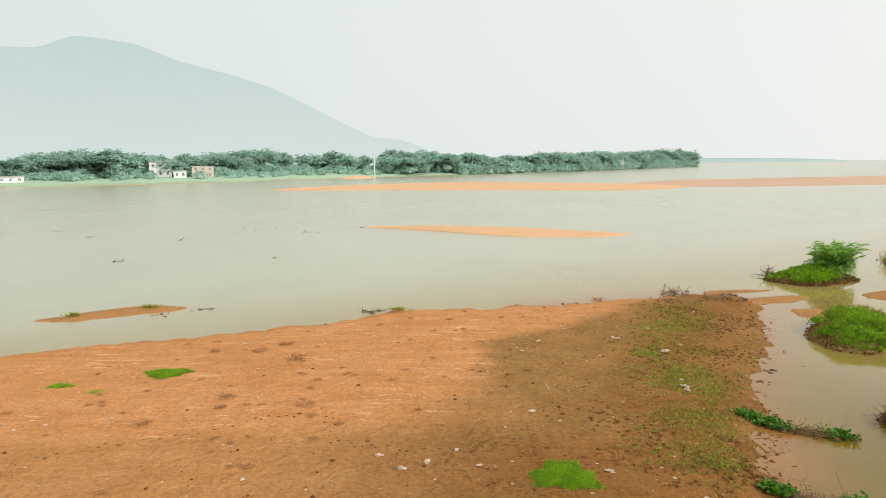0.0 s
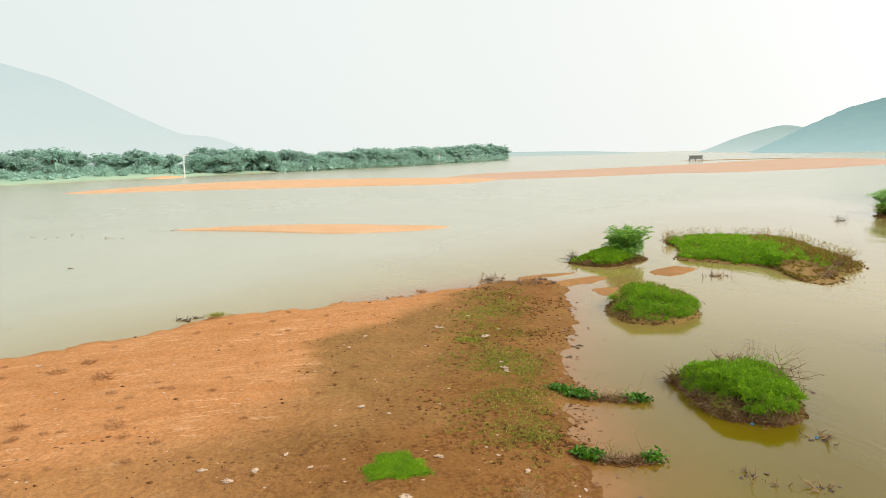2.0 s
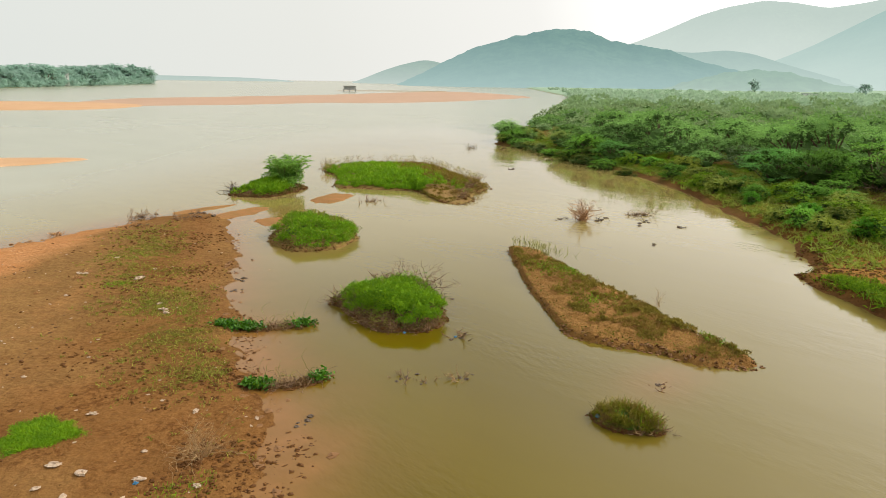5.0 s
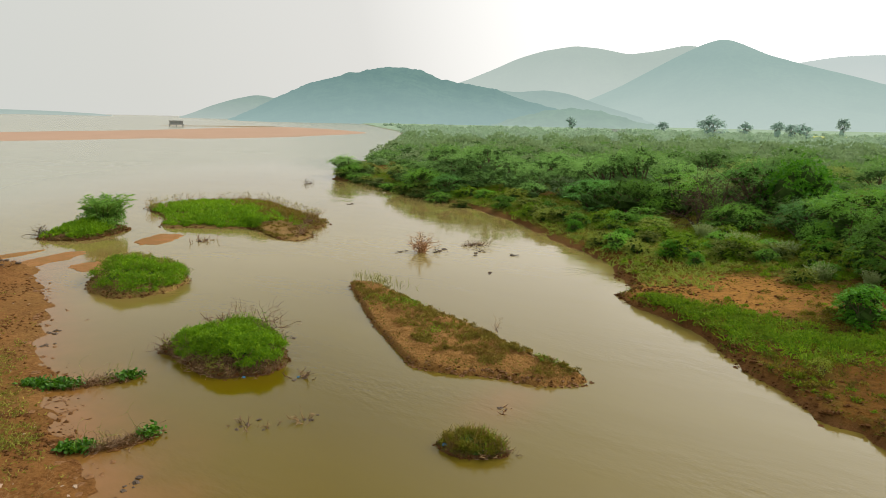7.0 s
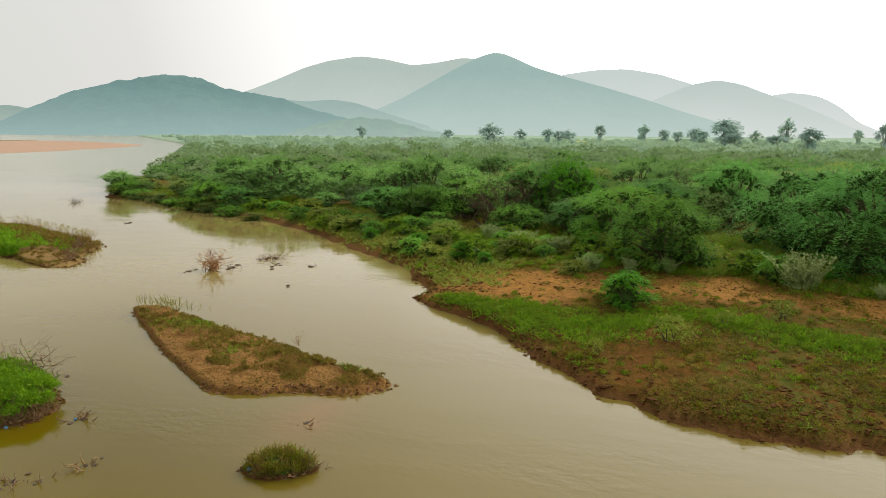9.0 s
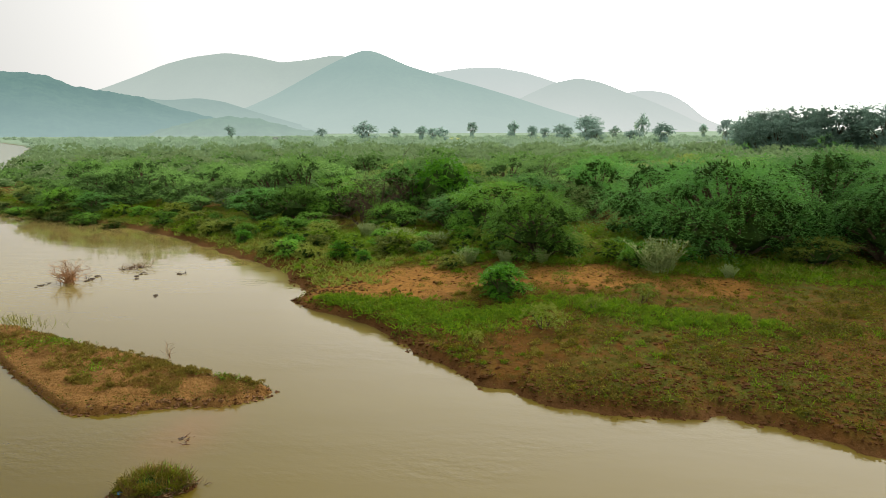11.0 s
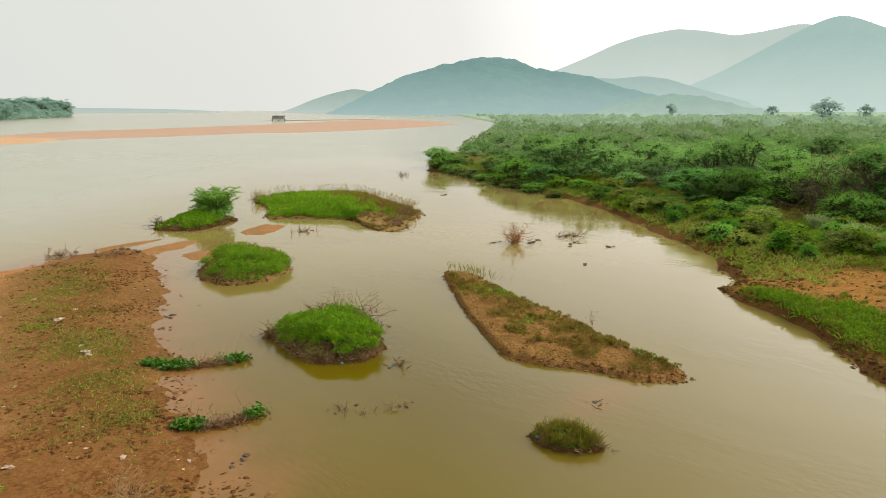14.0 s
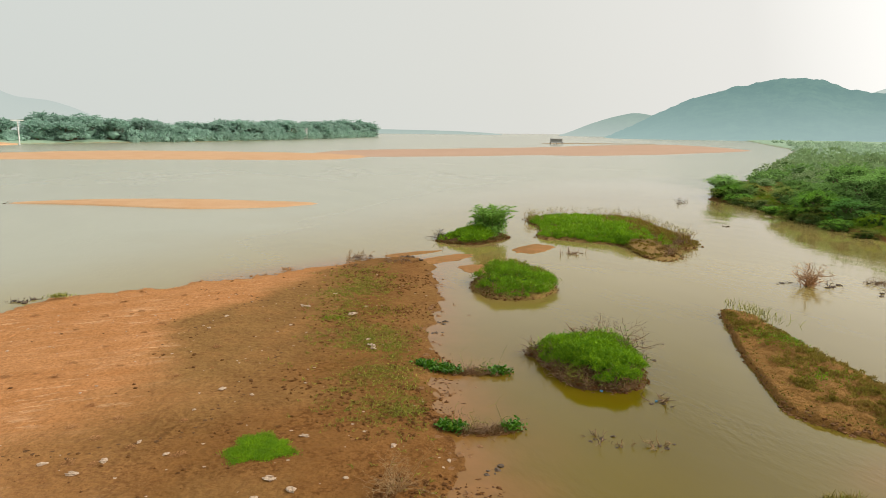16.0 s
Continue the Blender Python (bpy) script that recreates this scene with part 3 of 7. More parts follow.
def hill(name, label, mat, far, deep, crest, seed, rough=0.05, fine=0.0, top=9):
    """A range of hills: a crest that follows a few bearings and heights in degrees, with spurs and gullies down its slopes."""
    az = np.arange(crest[0][0], crest[-1][0] + 0.01, 0.12)
    up = np.interp(az, [c[0] for c in crest], [c[1] for c in crest])
    wide = np.convolve(np.pad(up, 4, "edge"), np.ones(9) / 9, "valid")
    high = far * np.tan(np.radians(wide)) + EYE
    s = np.linspace(-1, 1, 41)
    S, A = np.meshgrid(s, az, indexing="ij")
    Hh = np.broadcast_to(high, S.shape)
    d = far + deep * S
    x, y = d * np.sin(np.radians(A)), d * np.cos(np.radians(A))
    fall = np.clip(1 - np.abs(S), 0, 1) ** 1.15
    gully = fbm(x, y, deep * 0.45, seed, 5)
    z = -8 + (Hh + 8) * fall * (1 + 0.5 * gully * np.abs(S) * (1 - np.abs(S)) * 4 * 0.6) + rough * Hh * fbm(x, y, deep * 0.12, seed + 5, 3) * (fall < 0.97)
    z += fine * (value_noise(x, y, 17.0, seed + 9) + 0.8 * np.abs(value_noise(x, y, 7.0, seed + 10))) * (fall > 0.12)
    n = len(az)
    i, j = np.meshgrid(np.arange(40), np.arange(n - 1), indexing="ij")
    faces = np.stack([i * n + j, i * n + j + 1, (i + 1) * n + j + 1, (i + 1) * n + j], -1).reshape(-1, 4)
    me = mesh_of(name, np.stack([x, y, z], -1).reshape(-1, 3), faces, [mat], shade=True)
    return tagged(new(name, me), label, "hill", kind="structure")


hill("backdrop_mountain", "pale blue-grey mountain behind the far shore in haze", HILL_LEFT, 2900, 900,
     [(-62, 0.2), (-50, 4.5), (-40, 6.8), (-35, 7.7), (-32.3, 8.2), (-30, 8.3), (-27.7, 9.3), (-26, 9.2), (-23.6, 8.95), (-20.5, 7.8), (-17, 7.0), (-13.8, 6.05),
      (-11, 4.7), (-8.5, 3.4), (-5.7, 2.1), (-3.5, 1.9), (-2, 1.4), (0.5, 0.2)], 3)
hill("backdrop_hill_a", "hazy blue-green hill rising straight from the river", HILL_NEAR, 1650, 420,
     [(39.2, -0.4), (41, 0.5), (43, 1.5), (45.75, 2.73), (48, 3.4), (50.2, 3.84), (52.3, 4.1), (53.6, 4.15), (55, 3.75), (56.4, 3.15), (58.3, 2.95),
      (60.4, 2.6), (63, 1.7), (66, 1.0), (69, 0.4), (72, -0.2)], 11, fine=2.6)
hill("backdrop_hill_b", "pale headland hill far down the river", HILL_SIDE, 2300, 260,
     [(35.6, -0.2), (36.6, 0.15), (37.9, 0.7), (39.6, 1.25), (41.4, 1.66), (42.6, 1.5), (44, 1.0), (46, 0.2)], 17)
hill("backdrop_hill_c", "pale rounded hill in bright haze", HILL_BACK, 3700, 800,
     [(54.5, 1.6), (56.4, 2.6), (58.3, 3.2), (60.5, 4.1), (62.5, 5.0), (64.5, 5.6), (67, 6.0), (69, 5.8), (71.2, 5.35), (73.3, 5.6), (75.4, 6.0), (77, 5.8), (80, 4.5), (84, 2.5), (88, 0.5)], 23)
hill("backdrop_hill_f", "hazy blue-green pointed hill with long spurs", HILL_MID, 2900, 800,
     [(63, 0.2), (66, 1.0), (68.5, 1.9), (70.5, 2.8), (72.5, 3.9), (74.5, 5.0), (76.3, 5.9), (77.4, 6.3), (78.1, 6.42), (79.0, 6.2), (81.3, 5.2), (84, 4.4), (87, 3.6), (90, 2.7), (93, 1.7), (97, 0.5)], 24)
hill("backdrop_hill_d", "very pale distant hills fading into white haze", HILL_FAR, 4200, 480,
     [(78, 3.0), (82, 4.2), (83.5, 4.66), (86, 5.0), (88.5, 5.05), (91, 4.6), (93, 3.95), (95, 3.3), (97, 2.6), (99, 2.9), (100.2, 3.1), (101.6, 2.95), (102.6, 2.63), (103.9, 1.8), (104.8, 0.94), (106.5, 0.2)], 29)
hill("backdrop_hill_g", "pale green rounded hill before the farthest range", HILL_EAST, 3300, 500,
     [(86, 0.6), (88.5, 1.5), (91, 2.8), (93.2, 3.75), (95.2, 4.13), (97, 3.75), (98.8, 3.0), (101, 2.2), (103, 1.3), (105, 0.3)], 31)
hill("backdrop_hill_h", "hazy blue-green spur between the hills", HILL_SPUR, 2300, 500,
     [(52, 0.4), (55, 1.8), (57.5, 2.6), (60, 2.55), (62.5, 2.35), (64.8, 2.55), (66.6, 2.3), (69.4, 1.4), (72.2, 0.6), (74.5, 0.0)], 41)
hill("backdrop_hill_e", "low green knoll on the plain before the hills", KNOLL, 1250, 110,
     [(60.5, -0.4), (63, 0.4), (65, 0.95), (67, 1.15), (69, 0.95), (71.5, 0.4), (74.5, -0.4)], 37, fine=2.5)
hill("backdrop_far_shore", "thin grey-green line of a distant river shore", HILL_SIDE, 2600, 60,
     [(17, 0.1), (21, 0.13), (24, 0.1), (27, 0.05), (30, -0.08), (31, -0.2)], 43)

# ---- plants ----
def unit(v):
    return v / np.maximum(np.linalg.norm(v, axis=-1, keepdims=True), 1e-9)


def leaves_of(base, along, length, width, r, flat=None, broad=False):
    """Leaves as pointed blades, or as lozenges where they are broad: their corners and faces."""
    n = len(base)
    along = unit(along)
    side = unit(np.cross(along, r.normal(size=(n, 3)) if flat is None else flat))
    length, width = np.broadcast_to(length, n)[:, None], np.broadcast_to(width, n)[:, None]
    if broad:
        v = np.stack([base, base + 0.45 * length * along + 0.5 * width * side, base + length * along, base + 0.45 * length * along - 0.5 * width * side], 1)
        return v.reshape(-1, 3), np.arange(4 * n).reshape(-1, 4)
    v = np.stack([base + 0.15 * length * along + 0.5 * width * side, base + length * along, base - 0.5 * width * side], 1)
    return v.reshape(-1, 3), np.arange(3 * n).reshape(-1, 3)


def blades_of(base, along, length, width, r, droop=0.35):
    """Grass blades: a narrow foot, a bend and a point."""
    n = len(base)
    along = unit(along)
    side = unit(np.cross(along, r.normal(size=(n, 3))))
    length, width = np.broadcast_to(length, n)[:, None], np.broadcast_to(width, n)[:, None]
    out_way = along * np.array([1, 1, 0])
    bend = base + 0.6 * length * along
    tip = base + length * along + droop * length * (out_way - np.array([0, 0, 0.35]))
    v = np.stack([base - 0.5 * width * side, base + 0.5 * width * side, bend + 0.4 * width * side, bend - 0.4 * width * side, tip], 1).reshape(-1, 3)
    k = 5 * np.arange(n)[:, None]
    quads, tris = (k + [0, 1, 2, 3]), (k + [3, 2, 4])
    return v, [*map(tuple, quads.tolist()), *map(tuple, tris.tolist())]


def lump(r, centre, radius, squash=1.0, rough=0.25, rings=5, around=8):
    """An uneven closed lump."""
    v, f = [], []
    for i in range(rings + 1):
        a = math.pi * i / rings
        for j in range(around):
            b = 2 * math.pi * j / around
            k = radius * (1 + rough * (r.random() - 0.5) * 2)
            v.append((centre[0] + k * math.sin(a) * math.cos(b), centre[1] + k * math.sin(a) * math.sin(b), centre[2] + squash * k * math.cos(a)))
    for i in range(rings):
        for j in range(around):
            f.append((i * around + j, (i + 1) * around + j, (i + 1) * around + (j + 1) % around, i * around + (j + 1) % around))
    return v, f


def tube(points, radii, sides=4):
    """A tapering stem along a few points."""
    v, f = [], []
    for i, (p, w) in enumerate(zip(points, radii)):
        way = unit(np.asarray(points[min(i + 1, len(points) - 1)]) - np.asarray(points[max(i - 1, 0)]))
        a = unit(np.cross(way, [0.31, 0.9, 0.29]))
        b = np.cross(way, a)
        for k in range(sides):
            q = 2 * math.pi * k / sides
            v.append(np.asarray(p) + w * (math.cos(q) * a + math.sin(q) * b))
    for i in range(len(points) - 1):
        for k in range(sides):
            f.append((i * sides + k, i * sides + (k + 1) % sides, (i + 1) * sides + (k + 1) % sides, (i + 1) * sides + k))
    return v, f


def gather(pieces):
    """Several lists of corners and faces as one."""
    verts, faces, slots, at = [], [], [], 0
    for v, f, slot in pieces:
        verts.extend(map(tuple, v))
        faces.extend(tuple(int(i) + at for i in face) for face in f)
        slots.extend([slot] * len(f))
        at += len(v)
    return verts, faces, slots


def branch_pieces(r, foot, way, length, width, forks, slot=0, sides=4, kink=0.35):
    """A bare branch that forks."""
    pts, p, w = [np.asarray(foot, float)], np.asarray(foot, float), unit(np.asarray(way, float))
    for _ in range(4):
        w = unit(w + kink * r.normal(size=3) * np.array([1, 1, 0.6]))
        p = p + w * length / 4
        pts.append(p)
    out_ = [(*tube(pts, np.linspace(width, width * 0.35, 5), sides), slot)]
    if forks:
        for _ in range(3):
            i = r.integers(1, 5)
            out_ += branch_pieces(r, pts[i], w + 0.9 * r.normal(size=3) + np.array([0, 0, 0.25]), length * r.uniform(0.45, 0.7), width * 0.5, forks - 1, slot, 3, kink)
    return out_


def crown_meshes(seed, R, H, sprays, per, leaf, width, mats, lobes=9, low=0.12, drop=0.15, core=0.55):
    """The crown of a bush or tree: lobes of feathery sprays over an inside coloured darker as shade; and its stems."""
    r = np.random.default_rng(seed)
    cen, rad = [], []
    for i in range(lobes):
        a, d = 2 * math.pi * (i + r.random()) / lobes, R * (0.68 * math.sqrt(r.random()) if i else 0.0)
        k = R * r.uniform(0.34, 0.52)
        cen.append((d * math.cos(a), d * math.sin(a), H * (r.uniform(0.42, 0.62) if d > 0.35 * R else r.uniform(0.6, 0.72))))
        rad.append(k)
    cen, rad = np.array(cen), np.array(rad)
    squash = np.clip(H * 0.42 / (R * 0.55), 0.5, 1.25)
    pick = r.choice(lobes, sprays, p=rad ** 2 / (rad ** 2).sum())
    d = unit(r.normal(size=(sprays, 3)) + np.array([0, 0, 0.35]))
    foot = cen[pick] + d * (rad[pick] * r.uniform(0.62, 1.0, sprays))[:, None] * np.array([1, 1, squash])
    keep = foot[:, 2] > low * H
    for c, k in zip(cen, rad):
        keep &= (np.linalg.norm((foot - c) / np.array([1, 1, squash]), axis=1) > 0.6 * k)
    foot, d = foot[keep], d[keep]
    n = len(foot)
    swirl = unit(np.cross(d, r.normal(size=(n, 3))))
    way = unit(d * 0.38 + 0.85 * swirl + 0.15 * r.normal(size=(n, 3)) + np.array([0, 0, 0.12]))
    long = R * r.uniform(0.16, 0.34, n)
    t = np.linspace(0.15, 1.0, per)
    spine = foot[:, None] + way[:, None] * (long[:, None] * t)[..., None] - np.array([0, 0, 1.0]) * (drop * long[:, None] * t ** 2)[..., None]
    across = unit(np.cross(way, d + np.array([0, 0, 0.35])) + 0.25 * r.normal(size=(n, 3)))
    sign = np.where(np.arange(per) % 2, 1.0, -1.0)
    along = way[:, None] * 0.55 + across[:, None] * sign[None, :, None] * 0.8 + 0.25 * r.normal(size=(n, per, 3))
    flat = np.broadcast_to(np.cross(across, way)[:, None], along.shape) + 0.4 * r.normal(size=along.shape)
    m = n * per
    lv, lf = leaves_of(spine.reshape(m, 3), along.reshape(m, 3), leaf * r.uniform(0.7, 1.3, m), width * r.uniform(0.7, 1.3, m), r, np.cross(flat.reshape(m, 3), along.reshape(m, 3)))
    pieces = [(lv, lf, 0)]
    for c, k in zip(cen, rad):
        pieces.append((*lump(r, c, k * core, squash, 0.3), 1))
    v, f, s = gather(pieces)
    crown = mesh_of("crown", v, f, mats, s)
    crown.polygons.foreach_set("use_smooth", np.array(s) == 1)
    stems = []
    for c in cen[:5]:
        foot_ = np.array([r.normal() * 0.06 * R, r.normal() * 0.06 * R, -0.25])
        stems.append((*tube([foot_, foot_ * 0.4 + c * 0.35 + r.normal(size=3) * 0.05 * R, c], [0.045 * R, 0.03 * R, 0.012 * R], 5), 0))
    v, f, s = gather(stems)
    return crown, mesh_of("stem", v, f, [BARK])


def feather_crown(seed, R, H, pads, sprays, per, leaf, width, mats, low=0.1, drop=0.4, core=0.42, flat_=0.4, under=0.34):
    """A thorn tree's crown: spreading limbs that carry flat tiers of arching feathery sprays, darker leaves standing in
    for shade between the tiers; and its limbs.
    """
    r = np.random.default_rng(seed)
    feet, ways, longs, cores, limbs = [], [], [], [], []
    for i in range(pads):
        a, rho = 2.39996 * i + r.normal() * 0.4, R * 0.74 * math.sqrt((i + 0.5) / pads) * r.uniform(0.8, 1.12)
        z = H * (0.88 - 0.50 * (rho / R) ** 2) * r.uniform(0.84, 1.06)
        if r.random() < under:
            rho, z = R * r.uniform(0.5, 0.85), H * r.uniform(low + 0.1, 0.5)
        c = np.array([rho * math.cos(a), rho * math.sin(a), z])
        wide = R * r.uniform(0.26, 0.44)
        b = r.uniform(0, 2 * math.pi, sprays)
        round_ = np.stack([np.cos(b), np.sin(b), 0 * b], -1)
        feet.append(c + round_ * (wide * 0.6 * np.sqrt(r.random(sprays)))[:, None] + np.array([0, 0, 1.0]) * (flat_ * wide * r.uniform(-0.5, 0.7, sprays))[:, None])
        ways.append(unit(round_ + 0.55 * np.array([math.cos(a), math.sin(a), 0]) + np.array([0, 0, 1.0]) * r.normal(0.3, 0.32, sprays)[:, None]))
        longs.append(wide * r.uniform(0.45, 1.1, sprays))
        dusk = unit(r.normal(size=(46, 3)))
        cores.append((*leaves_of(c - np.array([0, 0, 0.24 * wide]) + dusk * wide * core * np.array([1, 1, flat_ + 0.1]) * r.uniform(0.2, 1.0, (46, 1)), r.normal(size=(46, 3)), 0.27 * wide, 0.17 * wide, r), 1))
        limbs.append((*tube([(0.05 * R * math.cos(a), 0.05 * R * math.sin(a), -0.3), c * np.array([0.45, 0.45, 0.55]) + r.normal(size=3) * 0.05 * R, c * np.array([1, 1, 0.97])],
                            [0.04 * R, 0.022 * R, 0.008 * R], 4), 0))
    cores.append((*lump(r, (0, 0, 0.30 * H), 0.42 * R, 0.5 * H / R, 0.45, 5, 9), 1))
    foot, way, long = np.vstack(feet), np.vstack(ways), np.concatenate(longs)
    good = foot[:, 2] > low * H
    foot, way, long = foot[good], way[good], long[good]
    n = len(foot)
    t = np.linspace(0.12, 1.0, per)
    spine = foot[:, None] + way[:, None] * (long[:, None] * t)[..., None] - np.array([0, 0, 1.0]) * (drop * long[:, None] * t ** 2)[..., None]
    across = unit(np.cross(way, np.array([0, 0, 1.0])) + 0.3 * r.normal(size=(n, 3)))
    sign = np.where(np.arange(per) % 2, 1.0, -1.0)
    along = way[:, None] * 0.6 + across[:, None] * sign[None, :, None] * 0.8 + 0.22 * r.normal(size=(n, per, 3)) - np.array([0, 0, 0.12])
    m = n * per
    up = np.broadcast_to(np.array([0, 0, 1.0]) + 0.0 * way[:, None], along.shape) + 0.55 * r.normal(size=along.shape)
    lv, lf = leaves_of(spine.reshape(m, 3), along.reshape(m, 3), leaf * r.uniform(0.6, 1.3, m), width * r.uniform(0.7, 1.3, m), r, up.reshape(m, 3))
    v, f, s = gather([(lv, lf, 0)] + cores)
    crown = mesh_of("crown", v, f, mats, s)
    v, f, s = gather(limbs)
    return crown, mesh_of("stem", v, f, [BARK])


def plant(kind, crown, stems, m, label, category, group=""):
    ob = root(kind, m, label, category, group)
    part("crown", crown, ob)
    part("trunk" if "tree" in kind else "stem", stems, ob)
    return ob


def set_down(x, y, turn=0.0, scale=1.0, high=1.0, sink=0.0):
    return Matrix.Translation((x, y, ground_at(x, y) - sink)) @ Matrix.Rotation(turn, 4, "Z") @ Matrix.Diagonal((scale, scale, scale * high, 1))


# ---- the thicket on the plain's river bank ----
THICKET = [(84.2, 76.2), (85.3, 71.3), (76.8, 52.8), (73.2, 43.5), (69.5, 35.0), (64.5, 27.0), (60.5, 19.5), (56.5, 11.5), (52.0, 4.5), (49.5, -2.5), (45.5, -8.5), (44.5, -14), (39, -27),
           (60, -60), (150, -150), (700, -200), (1000, 800), (420, 312), (180, 138.5), (110, 94.5)]
GREENS = "bushes of the river bank thicket"
# name, label, leaves, radius, height, tiers, sprays a tier, leaves a spray, leaf length and width
KINDS = [
    ("shrub", "dense feathery green thorn shrub in the bank thicket", SHRUB, 3.2, 3.9, 22, 28, 10, 0.21, 0.062),
    ("shrub", "broad dark green thorn shrub in the bank thicket", DEEP_SHRUB, 3.8, 4.5, 24, 29, 10, 0.22, 0.064),
    ("shrub", "yellow-green feathery shrub in the bank thicket", YELLOW_SHRUB, 3.0, 3.3, 20, 28, 10, 0.20, 0.06),
    ("shrub", "grey-green thin-leaved shrub in the bank thicket", GREY_SHRUB, 3.1, 3.7, 20, 25, 11, 0.19, 0.05),
    ("shrub", "spreading green thorn shrub with arching sprays", SHRUB, 3.8, 3.6, 24, 29, 10, 0.22, 0.064),
]
# each leaf material and its haze-paled copy
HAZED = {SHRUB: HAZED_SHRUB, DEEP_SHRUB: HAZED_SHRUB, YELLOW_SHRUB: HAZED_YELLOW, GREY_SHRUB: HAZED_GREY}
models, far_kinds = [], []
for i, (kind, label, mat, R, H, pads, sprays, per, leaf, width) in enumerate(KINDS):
    models.append((kind, label, *feather_crown(100 + i, R, H, pads, sprays, per, leaf, width, [mat, SHADE_INNER], drop=0.55 if i == 4 else 0.4), R))
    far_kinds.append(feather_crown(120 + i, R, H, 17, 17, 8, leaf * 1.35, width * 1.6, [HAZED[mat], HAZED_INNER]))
r = np.random.default_rng(5)
spots = []
for gx in np.arange(38, 132, 5.0):
    for gy in np.arange(-48, 92, 5.0):
        x, y = gx + r.uniform(-2.1, 2.1), gy + r.uniform(-2.1, 2.1)
        if math.hypot(x, y) < 106 and -0.6 < math.degrees(math.atan2(x, y)) - 45 < 80:
            spots.append((x, y))
spots = np.array(spots)
spots = spots[inside_by(spots[:, 0], spots[:, 1], THICKET) > 0.5]
TALL = [(66.4, 6.8, 3.0, 5.4), (47.6, -1.9, 4.0, 4.8), (47.5, -14.5, 5.0, 6.6), (51, -22, 5.2, 7.0), (46.5, -24.5, 4.2, 6.0), (56, -12, 4.5, 5.6)]
clear = np.ones(len(spots), bool)
for x, y, R, H in TALL:
    clear &= np.hypot(spots[:, 0] - x, spots[:, 1] - y) > 1.1 * R
spots = spots[clear][:300]
for x, y in spots:
    edge = inside_by(np.array([x]), np.array([y]), THICKET)[0]
    tone = fbm(np.array([x]), np.array([y]), 16.0, 131)[0]
    k = 3 if tone > 0.55 else 2 if tone < -0.45 else int(r.choice([0, 1, 4, 0, 1, 2, 3], p=[0.24, 0.24, 0.2, 0.08, 0.08, 0.08, 0.08]))
    kind, label, crown, stems, R = models[k]
    size = r.uniform(0.62, 1.38) * (0.55 if edge < 1.6 else 0.78 if edge < 3.2 else 0.92 if edge < 6 else 1.0)
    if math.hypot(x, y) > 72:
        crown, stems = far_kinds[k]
    plant(kind, crown, stems, set_down(x, y, r.uniform(0, 6.28), size, r.uniform(0.75, 1.3)), label, "shrub", GREENS)
big = [crown_meshes(131, 2.7, 5.4, 900, 9, 0.24, 0.11, [BRIGHT_TREE, SHADE_INNER], lobes=12, low=0.3), feather_crown(132, 3.6, 4.5, 36, 34, 12, 0.19, 0.052, [SHRUB, SHADE_INNER], low=0.02, drop=0.75),
       feather_crown(133, 5.0, 6.6, 50, 36, 14, 0.22, 0.06, [DEEP_SHRUB, SHADE_INNER], low=0.04, drop=0.8, under=0.42)]
for (x, y, R, H), (crown, stems), s, label in zip(TALL, [big[0], big[1], big[2], big[2], big[2], big[2]], [1.12, 1.05, 1.1, 1.15, 0.95, 1.0],
        ["rounded bright green tree above the thicket", "domed grey-green thorn bush at the thicket's edge"] + ["tall dark thorn tree with drooping feathery sprays"] * 4):
    plant("tree", crown, stems, set_down(x, y, x, s), label, "tree")
# low growth hanging over the headland's waterline
for i, (x, y, s) in enumerate(((86.4, 77.6, 0.5), (85.6, 72.4, 0.6), (87.4, 75.6, 0.75), (88.6, 73.4, 0.8), (90.4, 77.0, 0.8), (92.4, 80.6, 0.8), (84.3, 75.4, 0.55), (84.9, 73.4, 0.5), (83.6, 71.2, 0.6), (81.6, 67.6, 0.55), (79.2, 63.6, 0.6), (76.8, 59.4, 0.5), (74.5, 55.2, 0.6), (72.2, 51.4, 0.5), (70.0, 46.4, 0.5), (67.4, 41.8, 0.45), (82.4, 69.4, 0.5), (85.5, 74.6, 0.7))):
    kind, label, crown, stems, R = models[(2, 3, 4)[i % 3]]
    plant(kind, crown, stems, set_down(x, y, i * 1.3, s, 0.8), "low shrub hanging over the headland's waterline", "shrub", GREENS)
for i in range(9):
    s = i / 15
    x, y = (87.2 - 26.5 * s + 1.2 * math.sin(5.1 * i), 70.6 - 42.5 * s + 1.2 * math.cos(3.7 * i)) if i > 2 else ((86.8, 76.6), (89.6, 79.6), (87.6, 73.4))[i]
    kind, label, crown, stems, R = models[(1, 0, 4, 2)[i % 4]]
    crown, stems = (crown, stems) if i > 5 else far_kinds[(1, 0, 4, 2)[i % 4]]
    plant(kind, crown, stems, set_down(x, y, i * 2.1, 0.72 + 0.2 * math.sin(2.3 * i)), label, "shrub", GREENS)
